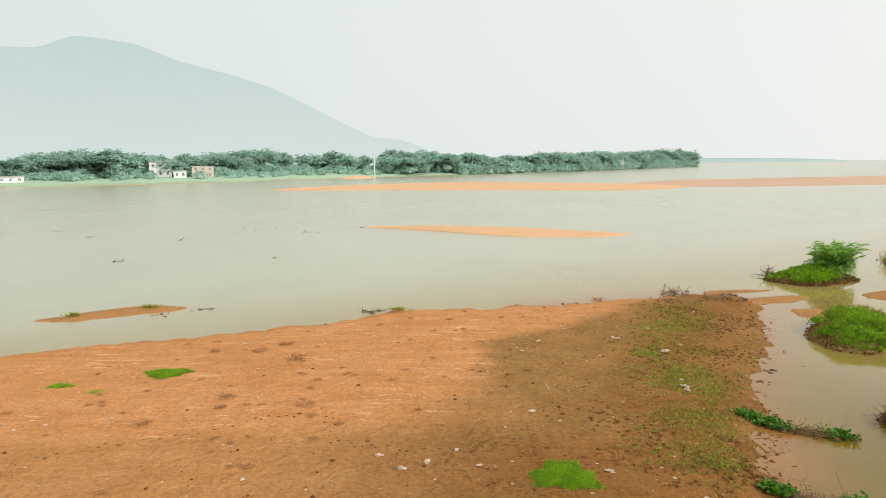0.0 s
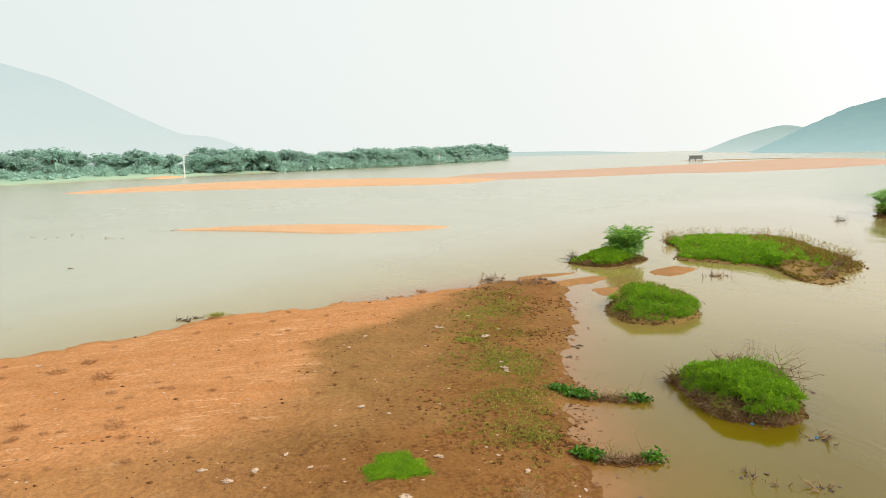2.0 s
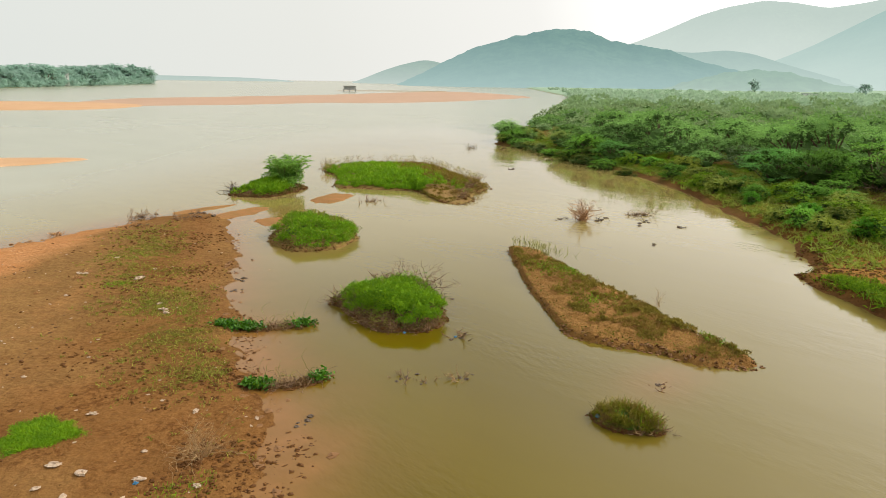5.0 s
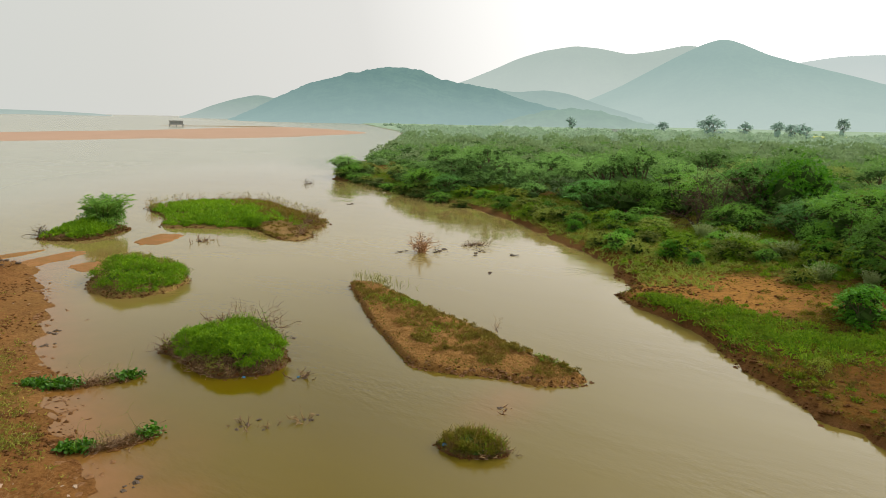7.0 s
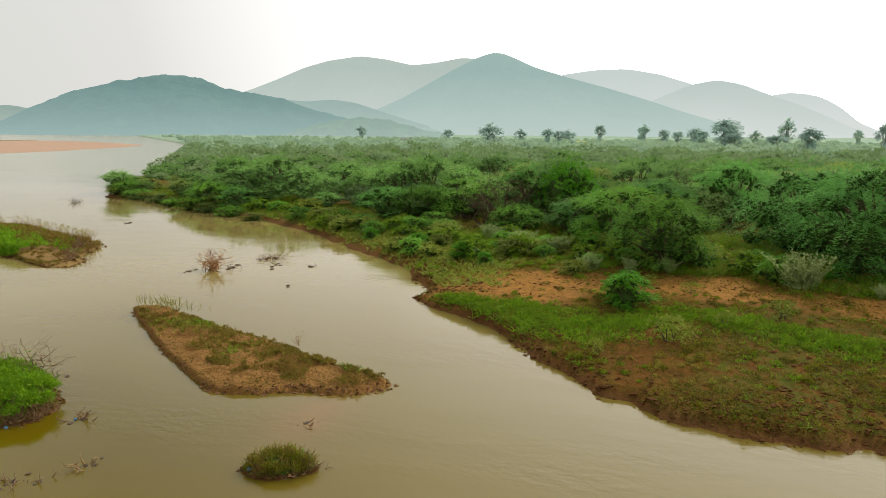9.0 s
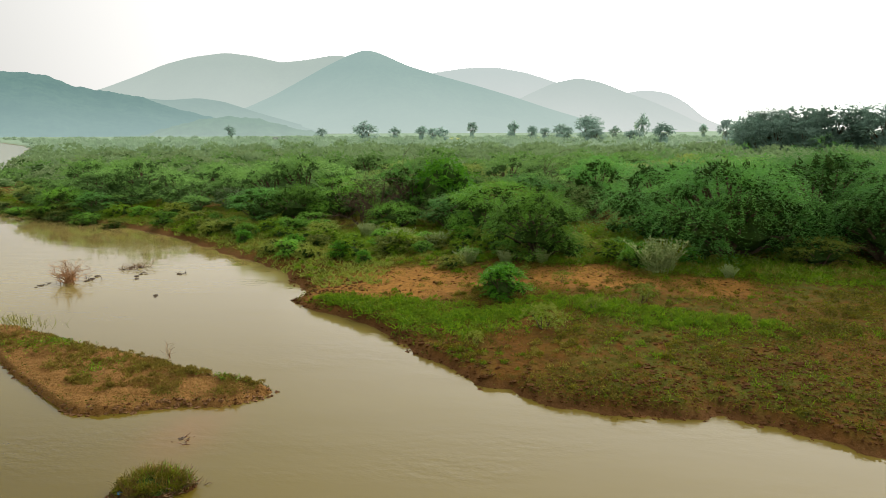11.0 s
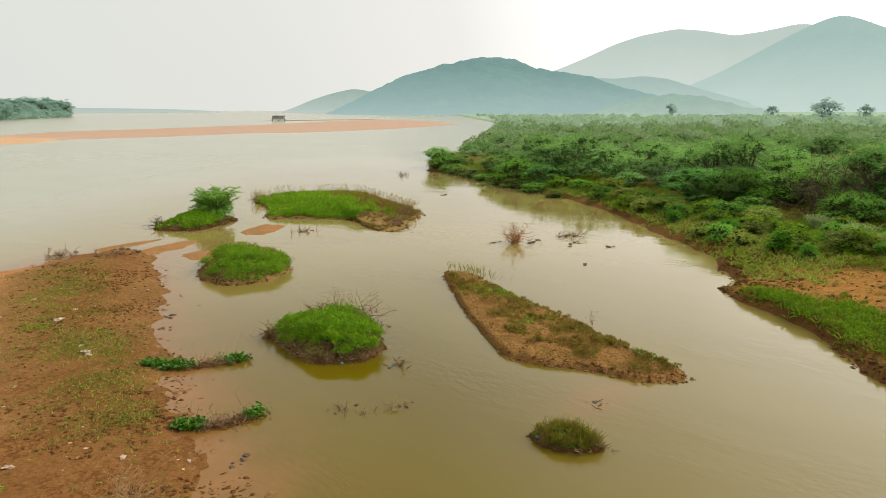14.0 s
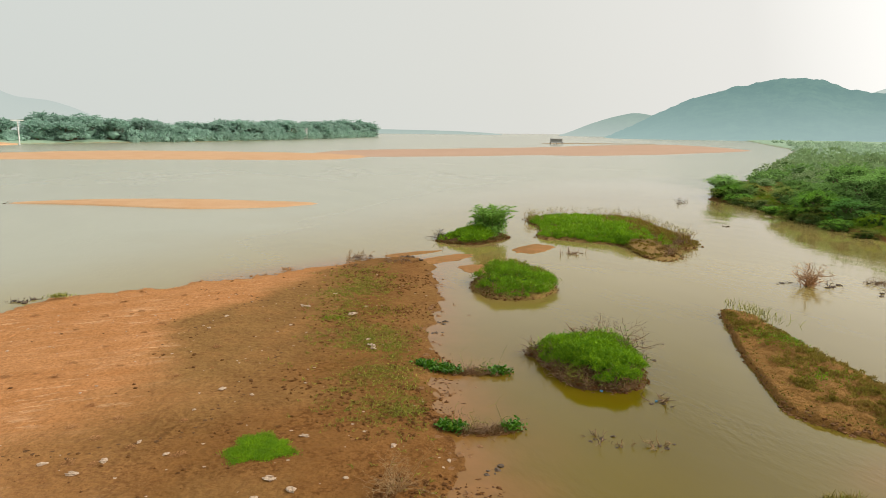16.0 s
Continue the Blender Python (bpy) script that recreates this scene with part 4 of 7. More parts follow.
# leafless dark shrubs that stand out of the green
for x, y, H, seed in ((63.5, 12.6, 6.0, 1), (62.0, 13.8, 5.2, 2), (74, -4, 5.4, 3), (66, 9.5, 5.4, 4), (58.5, 1.5, 4.2, 5)):
    rr = np.random.default_rng(seed)
    pieces = []
    for _ in range(16):
        pieces += branch_pieces(rr, (rr.normal() * 0.3, rr.normal() * 0.2, -0.2), (rr.normal() * 0.28, rr.normal() * 0.28, 1), H * rr.uniform(0.7, 0.95), 0.05, 2)
    v, f, s = gather(pieces)
    ob = root("dead_shrub", set_down(x, y), "leafless dark grey shrub standing in the thicket", "shrub")
    part("brushwood", mesh_of("brushwood", v, f, [BARK]), ob)

# pale waxy shrubs at the thicket's foot
def milkweed(seed, stalks, high, leaf):
    """Upright stalks that fan out from one foot, with pairs of broad pale leaves and a paler tip."""
    rr = np.random.default_rng(seed)
    leafs, stems_ = [], []
    for _ in range(stalks):
        a, lean = rr.uniform(0, 6.283), rr.uniform(0.05, 1.0)
        top = np.array([math.cos(a) * lean, math.sin(a) * lean, 1.0]) * high * rr.uniform(0.6, 1.05)
        bend = np.array([top[0] * 0.35, top[1] * 0.35, top[2] * 0.5])
        foot = np.array([rr.normal() * 0.22 * high, rr.normal() * 0.22 * high, -0.15])
        bend, top = bend + foot, top + foot
        stems_.append((*tube([foot, bend, top], [0.03, 0.022, 0.012], 4), 0))
        for t in np.linspace(0.2, 1.0, 10):
            at_ = foot * (1 - t) ** 2 + bend * 2 * t * (1 - t) + top * t * t
            turn = rr.uniform(0, 6.283)
            for side in (0, math.pi):
                w = np.array([[math.cos(turn + side), math.sin(turn + side), 0.55 + 0.4 * t]])
                leafs.append((*leaves_of(at_[None], w, leaf * rr.uniform(0.7, 1.15), leaf * 0.55, rr, None, True), 0))
    v, f, _ = gather(leafs)
    crown = mesh_of("crown", v, f, [PALE_LEAF])
    v, f, _ = gather(stems_)
    return crown, mesh_of("stem", v, f, [PALE_LEAF])


calo = milkweed(141, 80, 2.1, 0.22)
for x, y, s in ((42.4, -8.9, 1.0), (51.2, 5.6, 0.6), (52.6, 8.9, 0.7), (45.6, 0.4, 0.4), (45.4, -2.0, 0.42), (56.5, 12.2, 0.6), (45.2, 2.9, 0.5), (41.0, -12.8, 0.35)):
    plant("milkweed_shrub", *calo, set_down(x, y, 3 * x, s), "pale grey-green waxy-leaved shrub at the thicket's foot", "shrub", "waxy shrubs")
small = feather_crown(142, 1.3, 1.9, 20, 16, 8, 0.17, 0.075, [BRIGHT_TREE, SHADE_INNER], low=0.0, drop=0.5, flat_=0.6, under=0.4)
yellow_small = crown_meshes(143, 1.1, 1.1, 170, 8, 0.14, 0.05, [YELLOW_SHRUB, SHADE_INNER], lobes=9, low=0.0, core=0.08)
for x, y, s in ((31.4, -1.6, 1.0), (33.8, -4.2, 0.6), (29.5, 1.6, 0.5), (35.5, -6.8, 0.8), (39.8, -3.0, 0.6)):
    plant("low_shrub", *yellow_small, set_down(x, y, 2 * x, s), "thin yellow-green shrub on the open bank", "shrub", "small shrubs of the bank")
for x, y, s in ((36.6, 0.4, 1.0), (37.6, 0.9, 0.7), (48, 12.5, 0.7), (46.5, 10.4, 0.5), (52, 17.2, 0.7), (56, 23, 0.6), (44.5, -11.5, 0.6)):
    plant("low_shrub", *small, set_down(x, y, 2 * x, s), "small leafy green shrub on the open bank", "shrub", "small shrubs of the bank")

rank = [feather_crown(145 + i, 1.2, 1.25, 16, 12, 7, 0.18, 0.078, [m, SHADE_INNER], low=0.0, drop=0.55, flat_=0.6, under=0.45) for i, m in enumerate((YELLOW_SHRUB, HERB, SHRUB))]
r = np.random.default_rng(147)
made = 0
while made < 120:
    x, y = r.uniform(42, 78), r.uniform(-8, 56)
    gap, shore = inside_by(np.array([x]), np.array([y]), THICKET)[0], plain_edge(np.array([x]), np.array([y]))[0]
    if gap < -9 or gap > 0.8 or shore < 1.2 or dry_mark(np.array([x]), np.array([y]))[0] > 0.3 or r.random() > 0.25 + 0.75 * math.exp(gap / 3.5):
        continue
    plant("low_shrub", *rank[int(r.choice(3, p=[0.4, 0.35, 0.25]))], set_down(x, y, r.uniform(0, 6.28), r.uniform(0.5, 1.25), r.uniform(0.7, 1.1)), "low spreading green shrub between the bank and the thicket", "shrub", "low shrubs before the thicket")
    made += 1

# the far part of the thicket, too dense to count
far_lobes = []
for i in range(8):
    rr = np.random.default_rng(150 + i)
    base = unit(rr.normal(size=(200 if i < 4 else 110, 3)) + np.array([0, 0, 0.6]))
    base = base[base[:, 2] > -0.15]
    pts = base * rr.uniform(0.75, 1.0, (len(base), 1)) * np.array([1, 1, 0.85]) + np.array([0, 0, 0.25])
    lv, lf = leaves_of(pts, unit(base + 0.8 * rr.normal(size=base.shape)), 0.24 if i < 4 else 0.36, 0.12 if i < 4 else 0.25, rr, unit(base + 0.5 * rr.normal(size=base.shape)))
    cv, cf = lump(rr, (0, 0, 0.2), 0.74 if i < 4 else 0.6, 0.8, 0.3, 4, 7)
    far_lobes.append((np.vstack([lv, cv]), [tuple(q) for q in lf] + [tuple(i + len(lv) for i in q) for q in cf], [0] * len(lf) + [1] * len(cf)))


def clump_field(name, label, where, mats, seed, coarse=4):
    """Many clumps as one object."""
    rr = np.random.default_rng(seed)
    V, F, S, at = [], [], [], 0
    for x, y, z, size, high in where:
        v, f, s = far_lobes[coarse + rr.integers(4)]
        q = rr.uniform(0, 6.28)
        turn = np.array([[math.cos(q), math.sin(q), 0], [-math.sin(q), math.cos(q), 0], [0, 0, 1]])
        V.append(v @ turn * np.array([size, size, high]) + np.array([x, y, z]))
        F += [tuple(i + at for i in face) for face in f]
        S += s
        at += len(v)
    ob = new(name, mesh_of(name, np.vstack(V), F, mats, S))
    return tagged(ob, label, "thicket", kind="stuff")


def scattered(seed, step, near, far, az0, az1, outline, inset, keep):
    rr = np.random.default_rng(seed)
    made, d = [], near
    while d < far:
        s = step * (d / near) ** 0.75
        for a in np.arange(az0, az1, math.degrees(s / d)):
            a2, d2 = a + rr.uniform(-0.5, 0.5) * math.degrees(s / d), d + rr.uniform(-0.5, 0.5) * s
            made.append((d2 * math.sin(radians(a2)), d2 * math.cos(radians(a2)), d2))
        d += s
    made = np.array(made)
    good = inside_by(made[:, 0], made[:, 1], outline) > inset
    good &= fbm(made[:, 0], made[:, 1], 40.0, seed) > keep
    return made[good], rr


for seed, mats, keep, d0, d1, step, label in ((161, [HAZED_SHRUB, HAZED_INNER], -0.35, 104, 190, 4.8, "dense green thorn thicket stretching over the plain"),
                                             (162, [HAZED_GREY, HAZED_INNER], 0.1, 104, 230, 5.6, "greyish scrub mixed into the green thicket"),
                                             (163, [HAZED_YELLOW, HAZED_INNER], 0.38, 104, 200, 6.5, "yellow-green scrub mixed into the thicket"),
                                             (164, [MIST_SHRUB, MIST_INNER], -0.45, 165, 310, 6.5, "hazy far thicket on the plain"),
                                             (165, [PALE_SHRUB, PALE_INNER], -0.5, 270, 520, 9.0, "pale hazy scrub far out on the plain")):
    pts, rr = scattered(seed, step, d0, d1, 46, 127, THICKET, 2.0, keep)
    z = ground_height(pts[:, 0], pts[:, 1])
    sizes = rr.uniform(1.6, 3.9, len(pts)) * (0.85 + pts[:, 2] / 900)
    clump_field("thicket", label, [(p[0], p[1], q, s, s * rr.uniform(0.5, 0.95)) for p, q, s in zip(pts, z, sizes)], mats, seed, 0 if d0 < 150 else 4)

# ---- herbs and grass on the plain's open bank ----
def herb_field(name, label, xs, ys, mat, size, n_blades, seed, category="grass", lift=0.0, at=None):
    """Tufts of low herbs, one object."""
    rr = np.random.default_rng(seed)
    z = ground_height(xs, ys) if at is None else at
    n = len(xs) * n_blades
    i = np.repeat(np.arange(len(xs)), n_blades)
    k = np.broadcast_to(size, len(xs))[i]
    base = np.stack([xs[i] + rr.normal(size=n) * 0.45 * k, ys[i] + rr.normal(size=n) * 0.45 * k, z[i] + lift - 0.02], -1)
    way = np.stack([rr.normal(size=n) * 0.6, rr.normal(size=n) * 0.6, rr.uniform(0.4, 1.1, n)], -1)
    v, f = blades_of(base, way, k * rr.uniform(0.6, 1.3, n), 0.16 * k, rr)
    return tagged(new(name, mesh_of(name, v, f, [mat])), label, category, kind="stuff")


r = np.random.default_rng(171)
n = 52000
x, y = r.uniform(22, 60, n), r.uniform(-24, 32, n)
d, inner_by = plain_edge(x, y), inside_by(x, y, THICKET)
g = green_mark(x, y)
mid = np.interp(y, [-16, -9, -4, 0, 3, 10], [30, 31.5, 33.2, 31.8, 32.8, 36.2])
strip = np.interp(y, [-14, -8, -1, 2], [0.35, 0.45, 0.6, 1.35]) * np.exp(-((x - mid + 1.4 * fbm(x, y, 3.0, 179)) / np.interp(y, [-2, 3], [1.3, 2.5])) ** 4) * (1 - smooth(12, 14, y)) + smooth(-5.0, -2.0, inner_by) * (d > 1.5)
ok = (d > 0.2) & (inner_by < 2) & (r.random(n) < np.clip((0.05 + 0.75 * g ** 1.3 * smooth(-0.3, 0.35, fbm(x, y, 2.4, 178)) + 0.9 * strip) * (1 - 0.9 * dry_mark(x, y)), 0, 1))
lush = ok & (r.random(n) < np.clip(0.2 + 0.6 * fbm(x, y, 4.0, 175) + 0.75 * strip, 0, 0.9))
dull = ok & ~lush
herb_field("grass", "lush bright green herbs and grass on the bank", x[lush], y[lush], HERB, 0.20 + 0.16 * np.clip(strip[lush], 0, 1) * r.random(lush.sum()), 6, 172)
herb_field("grass", "dull green and straw-coloured herbs on the bank", x[dull], y[dull], DRY_HERB, 0.14, 5, 173)
n = 9000
x, y = r.uniform(40, 88, n), r.uniform(8, 76, n)
d, inner_by = inside_by(x, y, PLAIN), inside_by(x, y, THICKET)
ok = (d > 0.25) & (inner_by < 1.5)
herb_field("grass", "green herbs along the foot of the thicket", x[ok], y[ok], YELLOW_SHRUB, 0.42, 8, 174)


n = 9000
x, y = r.uniform(20, 46, n), r.uniform(-20, 15, n)
d = plain_edge(x, y)
ok = (d > 0.1) & (d < 3.0) & (r.random(n) < 0.95 * smooth(-0.35, 0.2, fbm(x, y, 1.6, 177)))
herb_field("grass", "dull herbs growing down to the waterline", x[ok], y[ok], DRY_HERB, 0.16, 7, 176)


def herb_mounds(name, label, xs, ys, sizes, mat, seed, count=60, leaf=0.12, width=0.055, high=0.7):
    """Low rounded mounds of leafy herbs, one object."""
    rr = np.random.default_rng(seed)
    n = len(xs) * count
    i = np.repeat(np.arange(len(xs)), count)
    k = np.broadcast_to(sizes, len(xs))[i]
    d = unit(rr.normal(size=(n, 3)) + np.array([0, 0, 0.6]))
    d[:, 2] = np.abs(d[:, 2])
    base = np.stack([xs, ys, ground_height(xs, ys) - 0.03], -1)[i] + d * (k * rr.uniform(0.45, 1.0, n))[:, None] * np.array([1, 1, high])
    v, f = leaves_of(base, 0.5 * d + 0.6 * rr.normal(size=(n, 3)) + np.array([0, 0, 0.3]), leaf * rr.uniform(0.6, 1.4, n), width * rr.uniform(0.7, 1.3, n), rr)
    return tagged(new(name, mesh_of(name, v, f, [mat])), label, "herbs", kind="stuff")


GREEN_LINE = [(36.6, 10.6), (35.8, 6.7), (33.4, 3.3), (33.2, 0.5), (35.6, -2.3), (34.3, -4.9), (31.7, -9.3), (31.9, -12.0)]
gx, gy = [], []
for (ax, ay), (bx, by) in zip(GREEN_LINE, GREEN_LINE[1:]):
    k = int(math.hypot(bx - ax, by - ay) * 26)
    t = r.random(k)
    gx.append(ax + t * (bx - ax) + r.normal(size=k) * np.where(by > 0, 0.9, 0.8))
    gy.append(ay + t * (by - ay) + r.normal(size=k) * 0.7)
gx, gy = np.concatenate(gx), np.concatenate(gy)
ok = (plain_edge(gx, gy) > 0.5) & (fbm(gx, gy, 1.6, 183) > -0.25)
gx, gy = gx[ok], gy[ok]
herb_mounds("herbs", "lush bright green herb mounds on the bank", gx, gy, r.uniform(0.16, 0.5, len(gx)), HERB, 184, 70, 0.13, 0.06)
n = 3200
x, y = r.uniform(22, 50, n), r.uniform(-22, 16, n)
d, inner_by = plain_edge(x, y), inside_by(x, y, THICKET)
ok = (d > 0.6) & (inner_by < 0.3) & (r.random(n) < np.clip(0.1 + 1.5 * fbm(x, y, 3.6, 185), 0, 1) * np.where((x < 29) & (y < -4), 0.35, 1.0) * (1 - 0.85 * dry_mark(x, y)))
tone = fbm(x, y, 2.6, 186) + 0.3 * r.normal(size=n)
for sel, mat, label, seed in ((ok & (tone > 0.12), HERB, "green herb mounds scattered over the bank", 187), (ok & (tone <= 0.12) & (tone > 0.0), MEADOW, "olive herb mounds scattered over the bank", 188), (ok & (tone <= 0.0), GOLD_HERB, "withered yellowish herb mounds on the bank", 189)):
    herb_mounds("herbs", label, x[sel], y[sel], r.uniform(0.08, 0.30, sel.sum()), mat, seed, 45, 0.11, 0.05)
n = 1500
x, y = r.uniform(22, 42, n), r.uniform(-20, 12, n)
d = plain_edge(x, y)
ok = (d > 0.8) & (r.random(n) < smooth(-0.1, 0.35, fbm(x, y, 2.2, 180, 3)) * (1 - 0.7 * dry_mark(x, y)) * np.where((x < 28) & (y < -6), 0.4, 1.0))
tone = fbm(x, y, 3.0, 167) + 0.4 * r.normal(size=n)
for sel, mat, label, seed in ((ok & (tone > 0.1), MEADOW, "larger olive herb clumps on the bank", 168), (ok & (tone <= 0.1), DRY_HERB, "dark withered herb clumps on the bank", 169)):
    herb_mounds("herbs", label, x[sel], y[sel], r.uniform(0.18, 0.42, sel.sum()), mat, seed, 60, 0.12, 0.05, 0.75)
# rank growth between the bare soil and the thicket
n = 13000
x, y = r.uniform(40, 92, n), r.uniform(-22, 82, n)
d, inner_by = plain_edge(x, y), inside_by(x, y, THICKET)
ok = (d > 0.5) & (inner_by > -14) & (inner_by < 16) & (r.random(n) < 0.3 + 0.7 * smooth(-9, -1.5, inner_by)) & (dry_mark(x, y) < 0.45) & (fbm(x, y, 4.0, 196) > -0.35)
tone = fbm(x, y, 5.0, 197) + 0.35 * r.normal(size=n)
for sel, mat, label, seed in ((ok & (tone > 0.0), HERB, "rank green herbs at the foot of the thicket", 198), (ok & (tone <= 0.0) & (tone > -0.3), YELLOW_SHRUB, "rank yellow-green herbs at the foot of the thicket", 199), (ok & (tone <= -0.3), GOLD_HERB, "yellowing weeds at the foot of the thicket", 200)):
    herb_mounds("herbs", label, x[sel], y[sel], r.uniform(0.2, 0.6, sel.sum()) * (0.6 + 0.7 * smooth(-8, 0, inner_by[sel])), mat, seed, 56, 0.17, 0.07, 0.8)


def leaf_carpet(name, label, xs, ys, size, mat, seed, rise=0.1):
    """Low creeping leaves over the soil, one object."""
    rr = np.random.default_rng(seed)
    n = len(xs)
    base = np.stack([xs, ys, ground_height(xs, ys) + rise * rr.random(n) ** 2], -1)
    v, f = leaves_of(base, rr.normal(size=(n, 3)) * np.array([1, 1, 0.35]) + np.array([0, 0, 0.3]), size * rr.uniform(0.6, 1.4, n), 0.5 * np.broadcast_to(size, n), rr)
    return tagged(new(name, mesh_of(name, v, f, [mat])), label, "herbs", kind="stuff")


n = 260000
x, y = r.uniform(21, 50, n), r.uniform(-24, 15, n)
d, inner_by = plain_edge(x, y), inside_by(x, y, THICKET)
tuft = 0.8 * fbm(x, y, 0.9, 191, 3) + 1.0 * fbm(x, y, 3.6, 192, 4)
ok = (d > 0.15) & (inner_by < 0.5) & (r.random(n) < smooth(-0.12, 0.4, tuft) * (1 - 0.8 * dry_mark(x, y)) * (1 - 0.75 * np.exp(-(((x - 25.5) / 3.2) ** 2 + ((y + 11.0) / 5.0) ** 2))))
tone = fbm(x, y, 3.2, 193) + 0.35 * r.normal(size=n)
leaf_carpet("herbs", "creeping bright green herbs on the bank", x[ok & (tone > -0.1)], y[ok & (tone > -0.1)], 0.10, MEADOW, 194, 0.14)
leaf_carpet("herbs", "creeping olive and withered herbs on the bank", x[ok & (tone <= -0.1)], y[ok & (tone <= -0.1)], 0.10, DRY_HERB, 195)


def clods(name, label, xs, ys, zs, sizes, mat, seed, squash=0.6):
    rr = np.random.default_rng(seed)
    shapes = [lump(rr, (0, 0, 0), 1.0, squash, 0.4, 3, 5) for _ in range(6)]
    V, F, at = [], [], 0
    for x, y, z, s in zip(xs, ys, zs, sizes):
        v, f = shapes[rr.integers(6)]
        V.append(np.asarray(v) * s * np.array([rr.uniform(0.7, 1.5), rr.uniform(0.7, 1.5), 1]) + np.array([x, y, z]))
        F += [tuple(i + at for i in q) for q in f]
        at += len(v)
    return tagged(new(name, mesh_of(name, np.vstack(V), F, [mat])), label, "mud", kind="stuff")


# trampled mud along the plain's waterline
x, y = r.uniform(20, 47, 26000), r.uniform(-22, 15, 26000)
d = plain_edge(x, y)
ok = (d > -0.3) & (r.random(26000) < 0.9 * np.exp(-np.maximum(d - 0.5, 0) / 0.8) + 0.45 * smooth(0.0, 0.4, fbm(x, y, 3.5, 181)) * (d < 9) + 0.9 * np.exp(-(((x - 25.5) / 3.0) ** 2 + ((y + 11.0) / 5.0) ** 2)) + 0.12 * dry_mark(x, y))
x, y = x[ok], y[ok]
clods("mud_clods", "trampled dark brown mud clods along the waterline", x, y, ground_height(x, y), 0.03 + 0.10 * r.random(len(x)) ** 2.2, CLOD, 182)

# ---- islands and sandbars ----
def mound(outline, high, mat, seed, scarp=0.45, round_=1.6, rough=0.06, jag=0.06, shade=True):
    """A low island's body: an uneven shore, a small scarp and a rounded top. Returns its mesh, centre and a sampler of points on it."""
    curve = rounded(outline, 18)
    cx, cy = sum(p[0] for p in curve) / len(curve), sum(p[1] for p in curve) / len(curve)
    n = len(curve)
    reach = max(math.hypot(p[0] - cx, p[1] - cy) for p in curve)
    px, py = np.array([p[0] - cx for p in curve]), np.array([p[1] - cy for p in curve])
    w = 1 + jag * (fbm(px + cx, py + cy, reach * 0.5, seed, 4) + 0.6 * fbm(px + cx, py + cy, reach * 0.12, seed + 3, 3))
    px, py = px * w, py * w
    ks = np.array([1.10, 1.03, 1.0, 0.985, 0.965, 0.94, 0.91, 0.88, 0.84, 0.8, 0.75, 0.7, 0.64, 0.58, 0.51, 0.45, 0.38, 0.32, 0.25, 0.18, 0.06])

    def height_at(k):
        body = high * (scarp * smooth(1.01, 0.95, k) + (1 - scarp) * (1 - np.clip(k, 0, 1) ** round_))
        return np.where(k > 1.0, -2.2 * (k - 1.0) * high - 0.06, body - 0.02)

    X, Y = ks[:, None] * px, ks[:, None] * py
    Z = height_at(ks)[:, None] + rough * high * fbm(X + cx, Y + cy, max(0.5, reach * 0.25), seed + 7, 4) * (ks < 0.99)[:, None]
    Z = Z + 0.7 * rough * high * fbm(X + cx, Y + cy, max(0.28, reach * 0.05), seed + 11, 3) * (ks < 0.99)[:, None]
    m = len(ks)
    v = np.vstack([np.stack([X, Y, Z], -1).reshape(-1, 3), [[0, 0, float(height_at(np.array(0.0)))]]])
    f = [(i * n + j, i * n + (j + 1) % n, (i + 1) * n + (j + 1) % n, (i + 1) * n + j) for i in range(m - 1) for j in range(n)]
    f += [((m - 1) * n + j, (m - 1) * n + (j + 1) % n, m * n) for j in range(n)]

    def sample(rr, count, k0=0.0, k1=0.92):
        k = np.sqrt(rr.uniform(k0 ** 2, k1 ** 2, count))
        u = rr.uniform(0, n, count)
        i = u.astype(int) % n
        t = u - u.astype(int)
        ax, ay = px[i] * (1 - t) + px[(i + 1) % n] * t, py[i] * (1 - t) + py[(i + 1) % n] * t
        return np.stack([k * ax, k * ay, height_at(k)], -1), k

    return mesh_of("soil", v, f, [mat], shade=shade), (cx, cy), sample


def island(outline, high, mat, seed, label, **how):
    me, (cx, cy), sample = mound(outline, high, mat, seed, **how)
    ob = root("island", Matrix.Translation((cx, cy, 0)), label, "island")
    part("soil", me, ob)
    return ob, sample, np.array([cx, cy, 0])


def rimmed(ob, sample, count, seed, size=0.16, clod=0.07):
    """Withered leaves and wet clods round an island's edge."""
    rr = np.random.default_rng(seed)
    p, k = sample(rr, count, 0.8, 1.01)
    leafy(ob, p + np.array([0, 0, 0.03]), size, size * 0.3, DRY_HERB, seed + 1, "withered_growth", "withered brown-green growth along the edge")
    p, k = sample(rr, count // 4, 0.9, 1.04)
    lumps = [(*lump(rr, (q[0], q[1], max(q[2] * 0.8, -0.02)), clod * rr.uniform(0.4, 1.5), 0.7, 0.4, 3, 5), 0) for q in p]
    v, f, s = gather(lumps)
    tagged(part("clod_rim", mesh_of("clod_rim", v, f, [CLOD]), ob, "dark wet clods along the waterline"), kind="stuff")


def grassed(ob, points, size, width, mat, seed, name="grass", label="", droop=0.35, up=0.8, lean=0.45):
    rr = np.random.default_rng(seed)
    n = len(points)
    way = np.stack([rr.normal(size=n) * lean, rr.normal(size=n) * lean, rr.uniform(up * 0.6, up * 1.3, n)], -1) + 0.12 * unit(points * np.array([1, 1, 0]))
    v, f = blades_of(points - np.array([0, 0, 0.03]), way, size * rr.uniform(0.6, 1.3, n), width, rr, droop)
    return tagged(part(name, mesh_of(name, v, f, [mat]), ob, label), kind="stuff")


